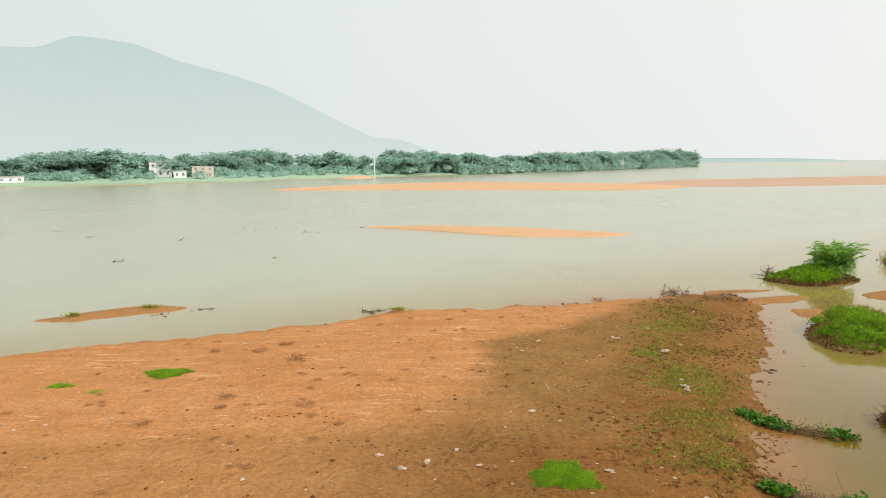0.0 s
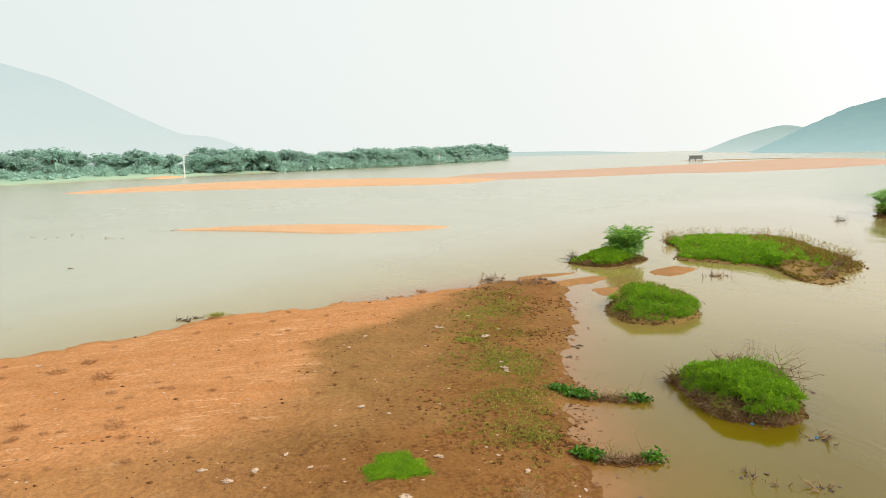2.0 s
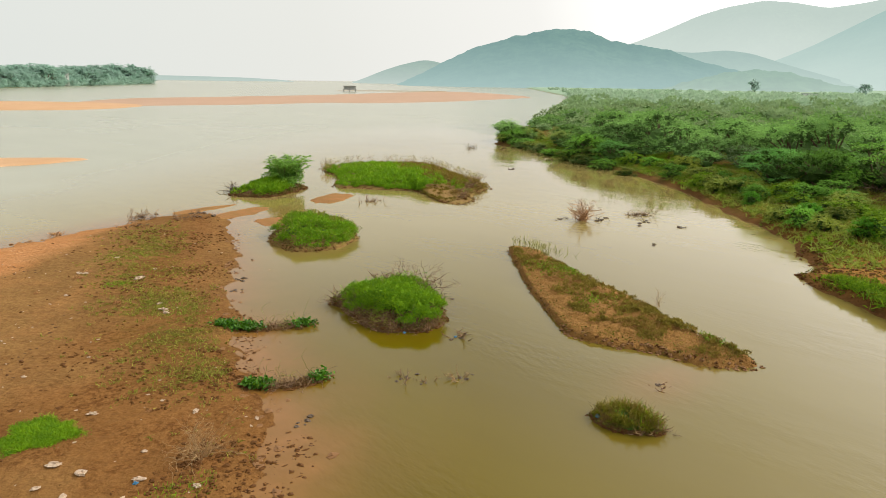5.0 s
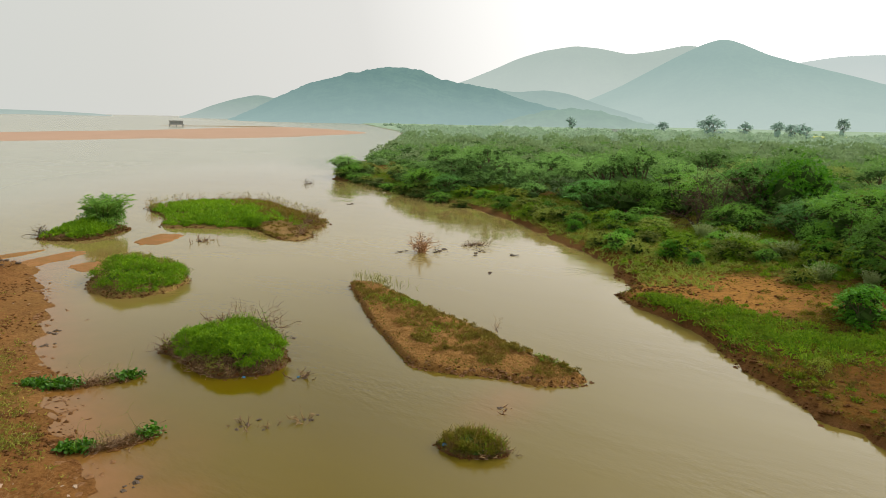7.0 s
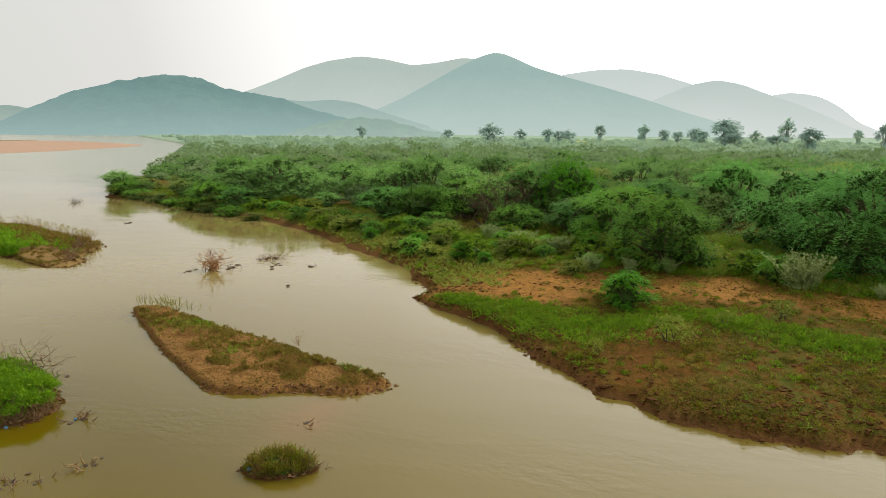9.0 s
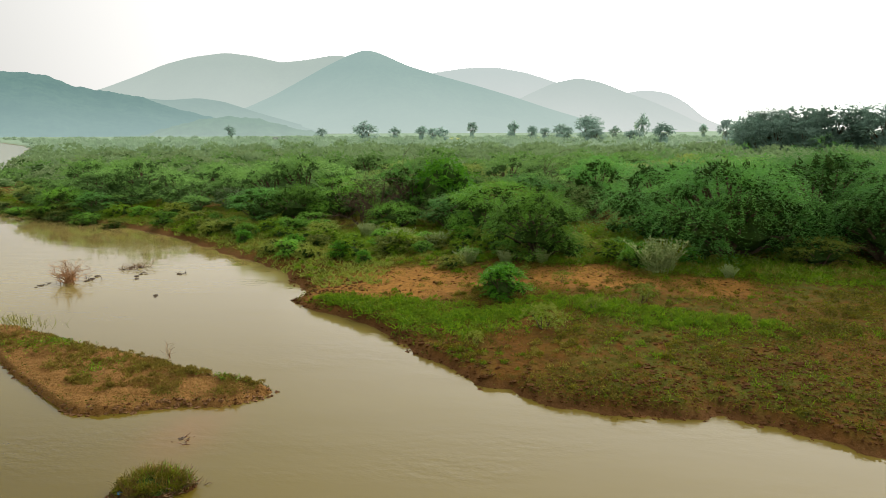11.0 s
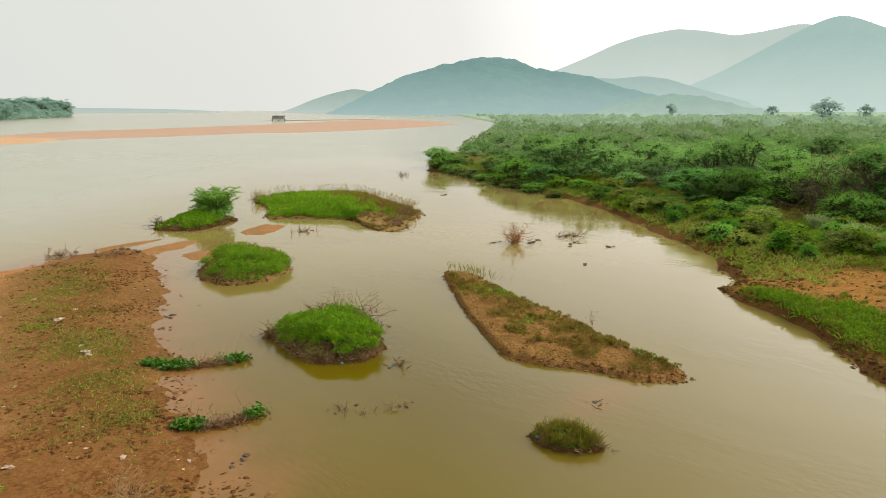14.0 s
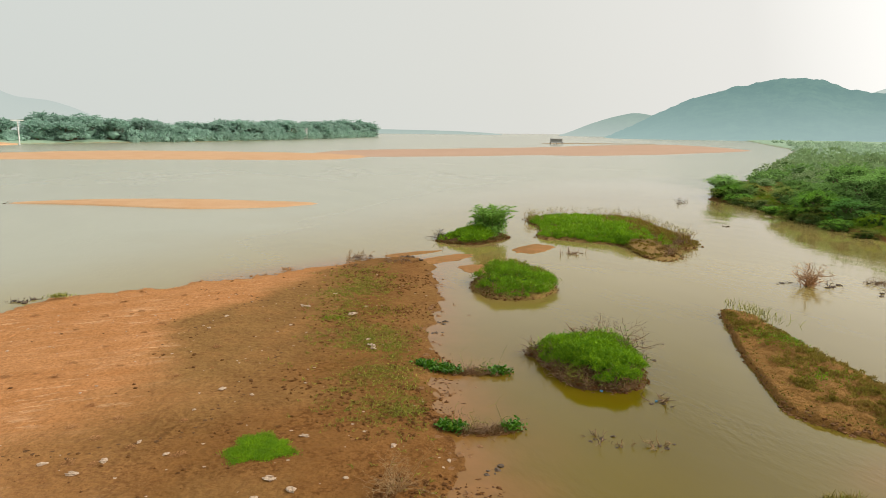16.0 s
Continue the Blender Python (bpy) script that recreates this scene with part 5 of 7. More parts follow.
def leafy(ob, points, size, width, mat, seed, name="herb_growth", label=""):
    rr = np.random.default_rng(seed)
    n = len(points)
    v, f = leaves_of(points, rr.normal(size=(n, 3)) * np.array([1, 1, 0.5]) + np.array([0, 0, 0.35]), size * rr.uniform(0.6, 1.3, n), width, rr, None, mat == WATER_LEAF)
    return tagged(part(name, mesh_of(name, v, f, [mat]), ob, label), kind="stuff")


def tussocks(ob, centres, sizes, mat, seed, leaf=0.10, width=0.045, count=110, name="herb_growth", label="", high=0.85):
    """Leafy tussocks that crowd together on an island."""
    rr = np.random.default_rng(seed)
    n = len(centres) * count
    i = np.repeat(np.arange(len(centres)), count)
    k = np.broadcast_to(sizes, len(centres))[i]
    d = unit(rr.normal(size=(n, 3)) + np.array([0, 0, 0.6]))
    d[:, 2] = np.abs(d[:, 2])
    base = centres[i] + d * (k * rr.uniform(0.5, 1.0, n))[:, None] * np.array([1, 1, high])
    v, f = leaves_of(base, 0.5 * d + 0.55 * rr.normal(size=(n, 3)) + np.array([0, 0, 0.35]), leaf * rr.uniform(0.6, 1.5, n), width * rr.uniform(0.7, 1.3, n), rr)
    return tagged(part(name, mesh_of(name, v, f, [mat]), ob, label), kind="stuff")


def facing(c):
    """From an island's centre: the way along the channel's width and the way across it, seen from the bank."""
    far = unit(np.array([c[0], c[1], 0.0]))
    return np.array([far[1], -far[0], 0.0]), far


def twigs(ob, spots_, count, length, width, mat, seed, name="deadwood", label="", forks=1, up=0.8, lean=0.7):
    rr = np.random.default_rng(seed)
    pieces = []
    for i in range(count):
        p = spots_[rr.integers(len(spots_))]
        pieces += branch_pieces(rr, p - np.array([0, 0, 0.05]), (rr.normal() * lean, rr.normal() * lean, up), length * rr.uniform(0.6, 1.3), width, forks, 0, 3, 0.45)
    v, f, s = gather(pieces)
    return tagged(part(name, mesh_of(name, v, f, [mat]), ob, label), kind="stuff")


r = np.random.default_rng(201)
# the grassy hummock nearest to the middle of the channel
ob, sample, c = island([(17.0, 25.6), (16.5, 23.8), (16.2, 22.4), (16.3, 20.9), (17.3, 19.95), (18.3, 20.0), (19.6, 20.6), (20.4, 21.8), (20.7, 23.4), (20.1, 25.0), (18.8, 26.0)], 0.5, DARK_SOIL, 203,
                       "grassy hummock island with dead branches round its base", scarp=0.3, round_=1.5, rough=0.25, jag=0.12)
across, away = facing(c)
p, k = sample(r, 380, 0, 0.93)
L, D = p @ across, p @ away
keep = (L > -2.0 + 0.25 * r.normal(size=len(p))) & (D + 0.75 * L > -2.0 + 0.25 * r.normal(size=len(p)))
p, k, L, D = p[keep], k[keep], L[keep], D[keep]
size = r.uniform(0.16, 0.42, len(p)) * np.where(k > 0.8, 0.75, 1.0)
p[:, 2] += 0.56 * (1 - k ** 2.0) + 0.38 * fbm(p[:, 0], p[:, 1], 0.9, 205, 3) + 0.12 * np.clip(L, -1, 1) + 0.35 * np.exp(-((L - 0.5) ** 2 + (D - 0.9) ** 2) / 0.5)
tussocks(ob, p, size, GRASS, 204, 0.11, 0.045, 95, "grass", "dome of bright green leafy grass")
grassed(ob, np.repeat(p, 9, 0) + r.normal(size=(9 * len(p), 3)) * np.array([0.18, 0.18, 0.06]), 0.34, 0.022, GRASS, 219, "grass_stalk_growth", "upright grass blades", lean=0.45)
v, f = lump(np.random.default_rng(5), (0, 0, 0), 1.0, 0.42, 0.2, 6, 14)
mid_ = 0.25 * across + 0.15 * away
part("inner_growth", mesh_of("inner_growth", [(q[0] * 1.25 + mid_[0], q[1] * 1.3 + mid_[1], q[2] + 0.4) for q in v], f, [SHADE_INNER]), ob, "dense inner growth coloured dark as shade")
p, k = sample(r, 1500, 0.55, 1.0)
L, D = p @ across, p @ away
bare = p[(L < -0.6) | (D + 0.7 * L < -1.2)]
twigs(ob, bare, 230, 0.55, 0.016, TWIG, 206, "deadwood", "tangle of dry brown branches at the waterline", up=0.5, lean=0.8)
twigs(ob, bare, 90, 0.5, 0.013, STRAW, 220, "pale_deadwood", "bleached twigs at the waterline", up=0.5, lean=0.9)
leafy(ob, bare + np.array([0, 0, 0.06]), 0.17, 0.06, WITHERED, 207, "withered_growth", "withered brown leaves")
p, k = sample(r, 900, 0.6, 0.95)
L = p @ across
leafy(ob, p[(L < -0.2)] + np.array([0, 0, 0.2]), 0.17, 0.05, DULL_GRASS, 222, "dull_growth", "dull green growth on the hummock's flank")
back = np.array([0.9 * across + 1.1 * away, 0.3 * across + 1.3 * away, 1.3 * across + 0.6 * away]) + np.array([0, 0, 0.75])
twigs(ob, back, 18, 1.35, 0.022, TWIG, 208, "arching_growth", "thin arching grey-green twigs", forks=2, up=0.55, lean=0.5)
twigs(ob, np.array([1.6 * across + 0.6 * away + np.array([0, 0, 0.7])]), 9, 1.25, 0.02, TWIG, 211, "side_twig_growth", "thin twigs reaching over the water", forks=2, up=0.45, lean=0.8)
twigs(ob, np.array([-0.45 * across + 1.4 * away + np.array([0, 0, 0.6])]), 8, 1.2, 0.04, TWIG, 209, "stump", "curled brown dead stump", up=1.1, lean=0.35)
pp = back[r.integers(0, 2, 700)] + r.normal(size=(700, 3)) * np.array([0.35, 0.35, 0.25]) + np.array([0, 0, 0.15])
leafy(ob, pp, 0.13, 0.05, GRASS, 210, "sprig_growth", "small green sprigs")
rimmed(ob, sample, 700, 218)

# the second hummock
ob, sample, c = island([(20.7, 38.0), (20.4, 36.4), (20.6, 34.8), (21.7, 34.0), (23.3, 33.9), (25.1, 34.9), (26.1, 36.4), (26.7, 38.8), (26.3, 41), (24.3, 41.6), (22.2, 40.2)], 0.55, SOIL, 213,
                       "rounded grassy islet with a bare earth rim", scarp=0.35, round_=1.5, rough=0.2, jag=0.1)
across, away = facing(c)
p, k = sample(r, 300, 0, 0.95)
L, D = p @ across, p @ away
keep = (fbm(p[:, 0], p[:, 1], 0.9, 212, 3) > -0.32) & (L > -1.9 + 0.4 * r.normal(size=len(p))) & (D + 0.5 * L > -3.0 + 0.4 * r.normal(size=len(p)))
p, k, L, D = p[keep], k[keep], L[keep], D[keep]
p[:, 2] += 0.40 * (1 - k ** 1.8) + 0.45 * fbm(p[:, 0], p[:, 1], 1.2, 216, 3) + 0.45 * np.exp(-((L + 0.6) ** 2 + (D - 1.4) ** 2) / 2.0)
size = r.uniform(0.22, 0.58, len(p)) * np.where(k > 0.8, 0.75, 1.0)
lit = D + 0.8 * r.normal(size=len(p)) < 1.6
tussocks(ob, p[lit], size[lit], GRASS, 214, 0.15, 0.06, 95, "grass", "bright green leafy grass")
tussocks(ob, p[~lit], size[~lit], DULL_GRASS, 215, 0.17, 0.055, 90, "tall_grass", "taller yellowish grass")
grassed(ob, np.repeat(p, 6, 0) + r.normal(size=(6 * len(p), 3)) * np.array([0.25, 0.25, 0.08]), 0.45, 0.03, DULL_GRASS, 219, "grass_stalk_growth", "yellowish grass blades", lean=0.45)
v, f = lump(np.random.default_rng(6), (0, 0, 0), 1.0, 0.45, 0.2, 6, 14)
part("inner_growth", mesh_of("inner_growth", [(q[0] * 1.7 + 0.2, q[1] * 2.2 + 0.1, q[2] + 0.4) for q in v], f, [SHADE_INNER]), ob, "dense inner growth coloured dark as shade")
twigs(ob, np.array([-0.9 * across + 1.8 * away + np.array([0, 0, 0.9]), 0.3 * across + 2.2 * away + np.array([0, 0, 0.8])]), 10, 0.9, 0.014, STRAW, 216, "dry_stalk_growth", "thin dry stalks", up=1.1, lean=0.4)
p, k = sample(r, 1300, 0.6, 1.0)
L, D = p @ across, p @ away
bare = p[(L < -1.3) | (D < -2.4)]
leafy(ob, bare + np.array([0, 0, 0.04]), 0.18, 0.06, WITHERED, 230, "withered_growth", "withered brown leaves")
twigs(ob, bare, 60, 0.45, 0.014, TWIG, 229, "deadwood", "brown twigs on the bare rim", up=0.5, lean=0.8)
rimmed(ob, sample, 700, 217)

# the islet with a feathery bush
ob, sample, c = island([(26.8, 55.6), (27.6, 53.9), (28.9, 52.9), (30.8, 53.4), (32.6, 54.4), (34.2, 55.5), (34.3, 57.2), (32.5, 58.4), (29.5, 58.2), (27.6, 57.2)], 0.7, DARK_SOIL, 223,
                       "small green islet in the river with a bush on it", scarp=0.15, round_=1.4, rough=0.2, jag=0.1)
across, away = facing(c)
p, k = sample(r, 170, 0, 0.9)
L, D = p @ across, p @ away
p[:, 2] += 0.3 * (1 - k ** 2) + 0.12 * np.clip(L, -2, 2)
ok = L < 1.8
tussocks(ob, p[ok], r.uniform(0.2, 0.55, ok.sum()), GRASS, 224, 0.2, 0.085, 80, "grass", "bright green leafy grass")
twigs(ob, np.array([-3.3 * across, -3.0 * across - 0.8 * away, -3.1 * across + 0.8 * away]) + np.array([0, 0, 0.1]), 14, 1.2, 0.04, DARK_DEBRIS, 225, "deadwood", "dark drowned branches", up=0.9)
p, k = sample(r, 700, 0.75, 1.0)
leafy(ob, p + np.array([0, 0, 0.05]), 0.25, 0.09, WITHERED, 221, "withered_growth", "withered brown leaves")


def fan_shrub(seed, count, long, spread, leaf, width, mat):
    """A fountain of arching fronds with narrow leaflets on both sides: foliage and stems."""
    rr = np.random.default_rng(seed)
    leafs, stems_ = [], []
    for _ in range(count):
        a, L = rr.uniform(0, 6.283), long * rr.uniform(0.55, 1.1)
        out_ = np.array([math.cos(a), math.sin(a), 0.0]) * spread * rr.uniform(0.3, 1.0)
        foot = np.array([rr.normal() * 0.3, rr.normal() * 0.3, 0.0])
        t = np.linspace(0, 1, 17)[:, None]
        line = foot + L * (out_ * t ** 1.4 + np.array([0, 0, 1.0]) * (t - 0.42 * t ** 2.2))
        stems_.append((*tube(line[::4], np.linspace(0.03, 0.006, 5), 3), 0))
        way = unit(np.gradient(line, axis=0))
        side = unit(np.cross(way, np.array([0, 0, 1.0])))
        for sign in (-1, 1):
            d = way[3:] * 0.7 + side[3:] * sign * 0.8 + 0.25 * rr.normal(size=(14, 3)) - np.array([0, 0, 0.2])
            leafs.append((*leaves_of(line[3:], d, leaf * rr.uniform(0.7, 1.2, 14), width, rr), 0))
    v, f, _ = gather(leafs)
    crown = mesh_of("crown", v, f, [mat])
    v, f, _ = gather(stems_)
    return crown, mesh_of("stem", v, f, [BARK])


rimmed(ob, sample, 1200, 228, 0.2, 0.1)
crown, stems = feather_crown(227, 1.7, 2.0, 20, 18, 8, 0.34, 0.09, [FROND, SHADE_INNER], low=-0.1, drop=0.9, flat_=0.7, under=0.55)
bush = plant("shrub", crown, stems, Matrix.Translation((32.4, 56.0, 0.35)), "feathery green bush with arching fronds on a river islet", "shrub")
fronds, frond_stems = fan_shrub(226, 90, 4.3, 0.55, 0.55, 0.10, FROND)
part("frond_growth", fronds, bush, "long arching fronds")
part("frond_stem", frond_stems, bush)

# the long grassy island behind
ob, sample, c = island([(42.3, 65.4), (41.6, 62.2), (39.4, 58.2), (36.6, 54.2), (38.2, 52.2), (39.4, 49.9), (40.9, 48.3), (40.9, 46.5), (39.9, 44.0), (39.0, 41.7), (39.7, 40.1), (42.0, 41.4),
                        (44.5, 43.2), (47.4, 44.2), (49.0, 46.6), (50.4, 50.5), (53.0, 56), (54.8, 61), (53.8, 65.4), (50, 68.4), (45.5, 68.2)], 0.7, SOIL, 233,
                       "long low island with green turf and a bare earth beach", scarp=0.06, round_=1.2, rough=0.16, jag=0.05)
p, k = sample(r, 1500, 0, 0.96)
w = p + c
turf = (w[:, 1] > 52.5 - 1.05 * (w[:, 0] - 37) + 0.8 * r.normal(size=len(w)) + 2.0 * fbm(w[:, 0], w[:, 1], 4.0, 231)) & (w[:, 1] > 41.5)
green = w[:, 0] - 0.35 * (w[:, 1] - 55) + 1.6 * r.normal(size=len(w)) + 2.5 * fbm(w[:, 0], w[:, 1], 3.5, 232) < 48.5
p[:, 2] += 0.4 * (1 - k ** 2) * turf
size = r.uniform(0.14, 0.46, len(p))
tussocks(ob, p[turf & green], size[turf & green], GRASS, 234, 0.19, 0.08, 42, "grass", "green turf", 0.7)
tussocks(ob, p[turf & ~green], size[turf & ~green], OLIVE_HERB, 235, 0.2, 0.08, 42, "yellow_grass", "yellowing grass", 0.8)
tussocks(ob, p[~turf][::3], 0.6 * size[~turf][::3], OLIVE_HERB, 236, 0.16, 0.07, 24, "sparse_grass", "sparse dull grass on the bare beach", 0.5)
p, k = sample(r, 900, 0.82, 1.0)
w = p + c
rim = p[((w[:, 0] > 46.5) & (w[:, 1] > 46)) | (w[:, 1] > 63.5)]
twigs(ob, rim, 150, 1.15, 0.024, STRAW, 237, "reed_bed", "pale dry reeds and twigs along the edge", up=0.9, lean=0.5)
leafy(ob, rim[r.integers(0, len(rim), 1500)] + np.array([0, 0, 1.0]) * r.uniform(0.3, 1.1, 1500)[:, None], 0.22, 0.05, GOLD_HERB, 239, "reed_leaf_growth", "pale withered reed leaves")
tip = np.array([[42.6, 42.8, 0.15], [44.5, 44.4, 0.2], [41.8, 42.0, 0.1], [46.0, 45.0, 0.2]]) - c
twigs(ob, tip, 40, 1.0, 0.04, TWIG, 238, "deadwood", "brown dead branches", up=0.5)
leafy(ob, tip[r.integers(0, 4, 500)] + r.normal(size=(500, 3)) * np.array([0.8, 0.8, 0.15]) + np.array([0, 0, 0.25]), 0.22, 0.07, WITHERED, 240, "withered_growth", "withered brown leaves on the deadwood")

rimmed(ob, sample, 1500, 241, 0.22, 0.1)

# the long bare island in the channel
TEAR = [(31.3, 26.9), (30.3, 26.4), (28.1, 23.9), (25.6, 21.0), (23.9, 18.7), (22.4, 16.6), (21.9, 15.5), (22.0, 14.1), (22.5, 12.8), (22.8, 11.7), (23.0, 10.2), (23.8, 9.4), (24.6, 9.2), (25.0, 10.6),
        (25.7, 11.9), (26.1, 13.2), (27.1, 15.1), (28.0, 17.2), (29.2, 20.6), (30.3, 23.0), (31.4, 25.6)]
ob, sample, c = island(TEAR, 0.52, TURF_SOIL, 243, "long narrow island of bare brown earth with patchy grass", scarp=0.45, round_=1.5, rough=0.45, jag=0.05)
p, k = sample(r, 30000, 0, 0.95)
w = p + c
p[:, 2] += 0.02
front = w[:, 0] < np.interp(w[:, 1], [9, 13, 16, 20, 26], [23.6, 23.3, 23.4, 25.6, 29.8]) + 0.4 * fbm(w[:, 0], w[:, 1], 1.2, 246)
bare = front | (np.exp(-(((w[:, 0] - 24.3) / 1.2) ** 2 + ((w[:, 1] - 12.0) / 0.8) ** 2)) > 0.45)
cover = smooth(-0.3, 0.3, fbm(w[:, 0], w[:, 1], 1.6, 247, 4)) * np.where(bare, 0.12, 0.9)
sel = r.random(len(p)) < cover
leafy(ob, p[sel], 0.10, 0.04, OLIVE_HERB, 245, "low_turf", "thin olive and brown turf")
patches = np.exp(-(((w[:, 0] - 28.3) / 1.0) ** 2 + ((w[:, 1] - 21.6) / 1.6) ** 2)) + 1.3 * np.exp(-(((w[:, 0] - 25.3) / 0.6) ** 2 + ((w[:, 1] - 16.6) / 0.8) ** 2)) + 0.5 * np.exp(-(((w[:, 0] - 25.1) / 0.5) ** 2 + ((w[:, 1] - 11.2) / 0.9) ** 2))
sel = r.random(len(p)) < 0.35 * patches * smooth(-0.5, 0.1, fbm(w[:, 0], w[:, 1], 0.8, 250, 3))
leafy(ob, p[sel] + np.array([0, 0, 1.0]) * r.uniform(0, 0.16, sel.sum())[:, None], 0.15, 0.05, HERB, 244, "grass", "patches of green grass")
lumps_ = p[(r.random(len(p)) < 0.012) & ~bare]
tussocks(ob, lumps_, r.uniform(0.06, 0.2, len(lumps_)), OLIVE_HERB, 252, 0.12, 0.045, 40, "tussock_growth", "small dull tussocks", 0.8)
ridge = np.array([[30.9, 24.9, 0.5], [30.2, 23.6, 0.55], [31.2, 25.8, 0.5]]) - c
grassed(ob, ridge[r.integers(0, 3, 190)] + r.normal(size=(190, 3)) * np.array([0.35, 0.8, 0.0]), 0.55, 0.02, DULL_GRASS, 246, "tall_grass", "tall upright grass stems", up=1.2, lean=0.4)
twigs(ob, np.array([[27.0, 14.6, 0.4]]) - c, 7, 0.7, 0.012, STRAW, 248, "dry_stalk_growth", "a few dry stalks", up=1.2, lean=0.4)
p, k = sample(r, 900, 0.93, 1.03)
lumps = []
rr = np.random.default_rng(249)
for q in p[:380]:
    lumps.append((*lump(rr, (q[0], q[1], max(q[2] * 0.7, -0.02)), rr.uniform(0.04, 0.12), 0.7, 0.4, 3, 5), 0))
v, f, s = gather(lumps)
tagged(part("clod_rim", mesh_of("clod_rim", v, f, [WET_MUD]), ob, "dark wet clods along the waterline"), kind="stuff")

rimmed(ob, sample, 800, 251, 0.13, 0.06)

# the tuft in the near channel
ob, sample, c = island([(16.7, 11.05), (16.4, 10.3), (16.6, 9.65), (17.0, 9.1), (17.5, 8.95), (17.7, 9.4), (17.85, 10.2), (17.4, 11.0)], 0.3, DARK_SOIL, 253, "small tussock of dull green grass in the channel", scarp=0.3, jag=0.12)
across, away = facing(c)
p, k = sample(r, 34, 0, 0.9)
p[:, 2] += 0.1 * (1 - k ** 2)
tussocks(ob, p, r.uniform(0.10, 0.24, len(p)), MEADOW, 254, 0.11, 0.04, 60, "dark_grass", "dark shaggy grass")
p, k = sample(r, 800, 0, 0.9)
p[:, 2] += 0.14 * (1 - k ** 2) + 0.14 * fbm(p[:, 0], p[:, 1], 0.5, 259, 2)
p = p[fbm(p[:, 0], p[:, 1], 0.4, 258, 2) > -0.3]
grassed(ob, p, 0.36, 0.018, OLIVE_HERB, 256, "dry_grass", "shaggy straw-coloured grass", lean=0.4, up=1.0)
grassed(ob, p[::5] + 0.15 * across, 0.36, 0.018, HERB, 257, "grass", "shaggy green grass", lean=0.4, up=1.0)
v, f = lump(np.random.default_rng(7), (0, 0, 0.12), 0.55, 0.36, 0.15, 6, 12)
part("inner_growth", mesh_of("inner_growth", v, f, [SHADE_INNER]), ob, "dense inner growth coloured dark as shade")
p, k = sample(r, 200, 0.8, 1.05)
p = p[p @ across > 0.2]
twigs(ob, p, 30, 0.4, 0.02, TWIG, 255, "deadwood", "brown twigs at the waterline", up=0.3)
twigs(ob, p, 16, 0.4, 0.022, STRAW, 260, "pale_deadwood", "bleached twigs at the waterline", up=0.3)
v, f = lump(np.random.default_rng(8), (-0.55, 0.75, 0.15), 0.07, 0.8, 0.4, 4, 7)
part("plastic_scrap", mesh_of("plastic_scrap", v, f, [BLUE_PLASTIC]), ob, "scrap of blue plastic")


rimmed(ob, sample, 500, 258, 0.12, 0.05)


def float_mat(x0, y0, x1, y1, wide, seed, label, share=0.45):
    """A floating mat of broad leaves with dry twigs beside it."""
    rr = np.random.default_rng(seed)
    ob = root("floating_plants", Matrix.Translation((x0, y0, 0)), label, "water plants")
    t = rr.random(2200)
    bend = np.sin(t * math.pi) * -0.35
    dx, dy = x1 - x0, y1 - y0
    pts = np.stack([t * dx - bend * dy * 0.3 + rr.normal(size=2200) * wide * 0.36, t * dy + bend + rr.normal(size=2200) * wide * 0.36, rr.uniform(0.02, 0.22, 2200)], -1)
    green = pts[(t < share) | ((t > 0.84) & (rr.random(2200) < share + 0.2))]
    leafy(ob, green, 0.15, 0.12, WATER_LEAF, seed + 1, "foliage", "broad glossy green leaves")
    brown = pts[(t > share * 0.8) & (t < 0.95)] * np.array([1, 1, 0.5])
    twigs(ob, brown, 110, 0.38, 0.010, TWIG, seed + 2, "brushwood", "dry brown twigs", up=0.6)
    leafy(ob, brown[: int(900 * (1 - share))], 0.13, 0.035, WITHERED, seed + 5, "withered_growth", "withered brown leaves")
    v, f, s = gather([(*lump(rr, (q[0], q[1], 0.0), rr.uniform(0.06, 0.15), 0.25, 0.4, 3, 6), 0) for q in pts[::14]])
    part("root_mat", mesh_of("root_mat", v, f, [CLOD]), ob, "dark sodden roots")
    twigs(ob, brown + np.array([0, 0.2, 0.1]), 10, 0.8, 0.008, YELLOW_SHRUB, seed + 3, "shoot_growth", "thin yellow-green shoots", up=0.6)
    return ob


float_mat(11.6, 25.9, 14.6, 23.6, 0.5, 261, "floating mat of green water plants and dry twigs")
float_mat(9.8, 19.9, 12.1, 18.8, 0.4, 271, "low mat of withered twigs and green leaves", share=0.24)

# sandbars and mud flats
def flat(name, outline, high, mat, seed, label, jag=0.05):
    me, (cx, cy), sample = mound(outline, high, mat, seed, scarp=0.35, round_=1.4, rough=0.05, jag=jag)
    ob = new(name, me)
    ob.matrix_world = Matrix.Translation((cx, cy, 0))
    return tagged(ob, label, "sandbar", kind="structure")


flat("sandbar", [(-12.5, 106), (-6, 102), (0, 97.8), (7, 92.2), (13, 89.6), (20, 89.2), (25.5, 91.2), (24.0, 93.4), (18.5, 97.5), (12, 102), (2, 106), (-6, 107.2)], 0.45, SAND, 301, "narrow bar of orange sand in mid river")
flat("sandbar", [(-64, 256), (-30, 250.5), (23, 239), (50, 231), (64, 230), (80, 240), (92, 262), (70, 300), (5, 335), (-35, 312), (-55, 290)], 0.8, SAND, 302, "broad low bar of orange sand in mid river")
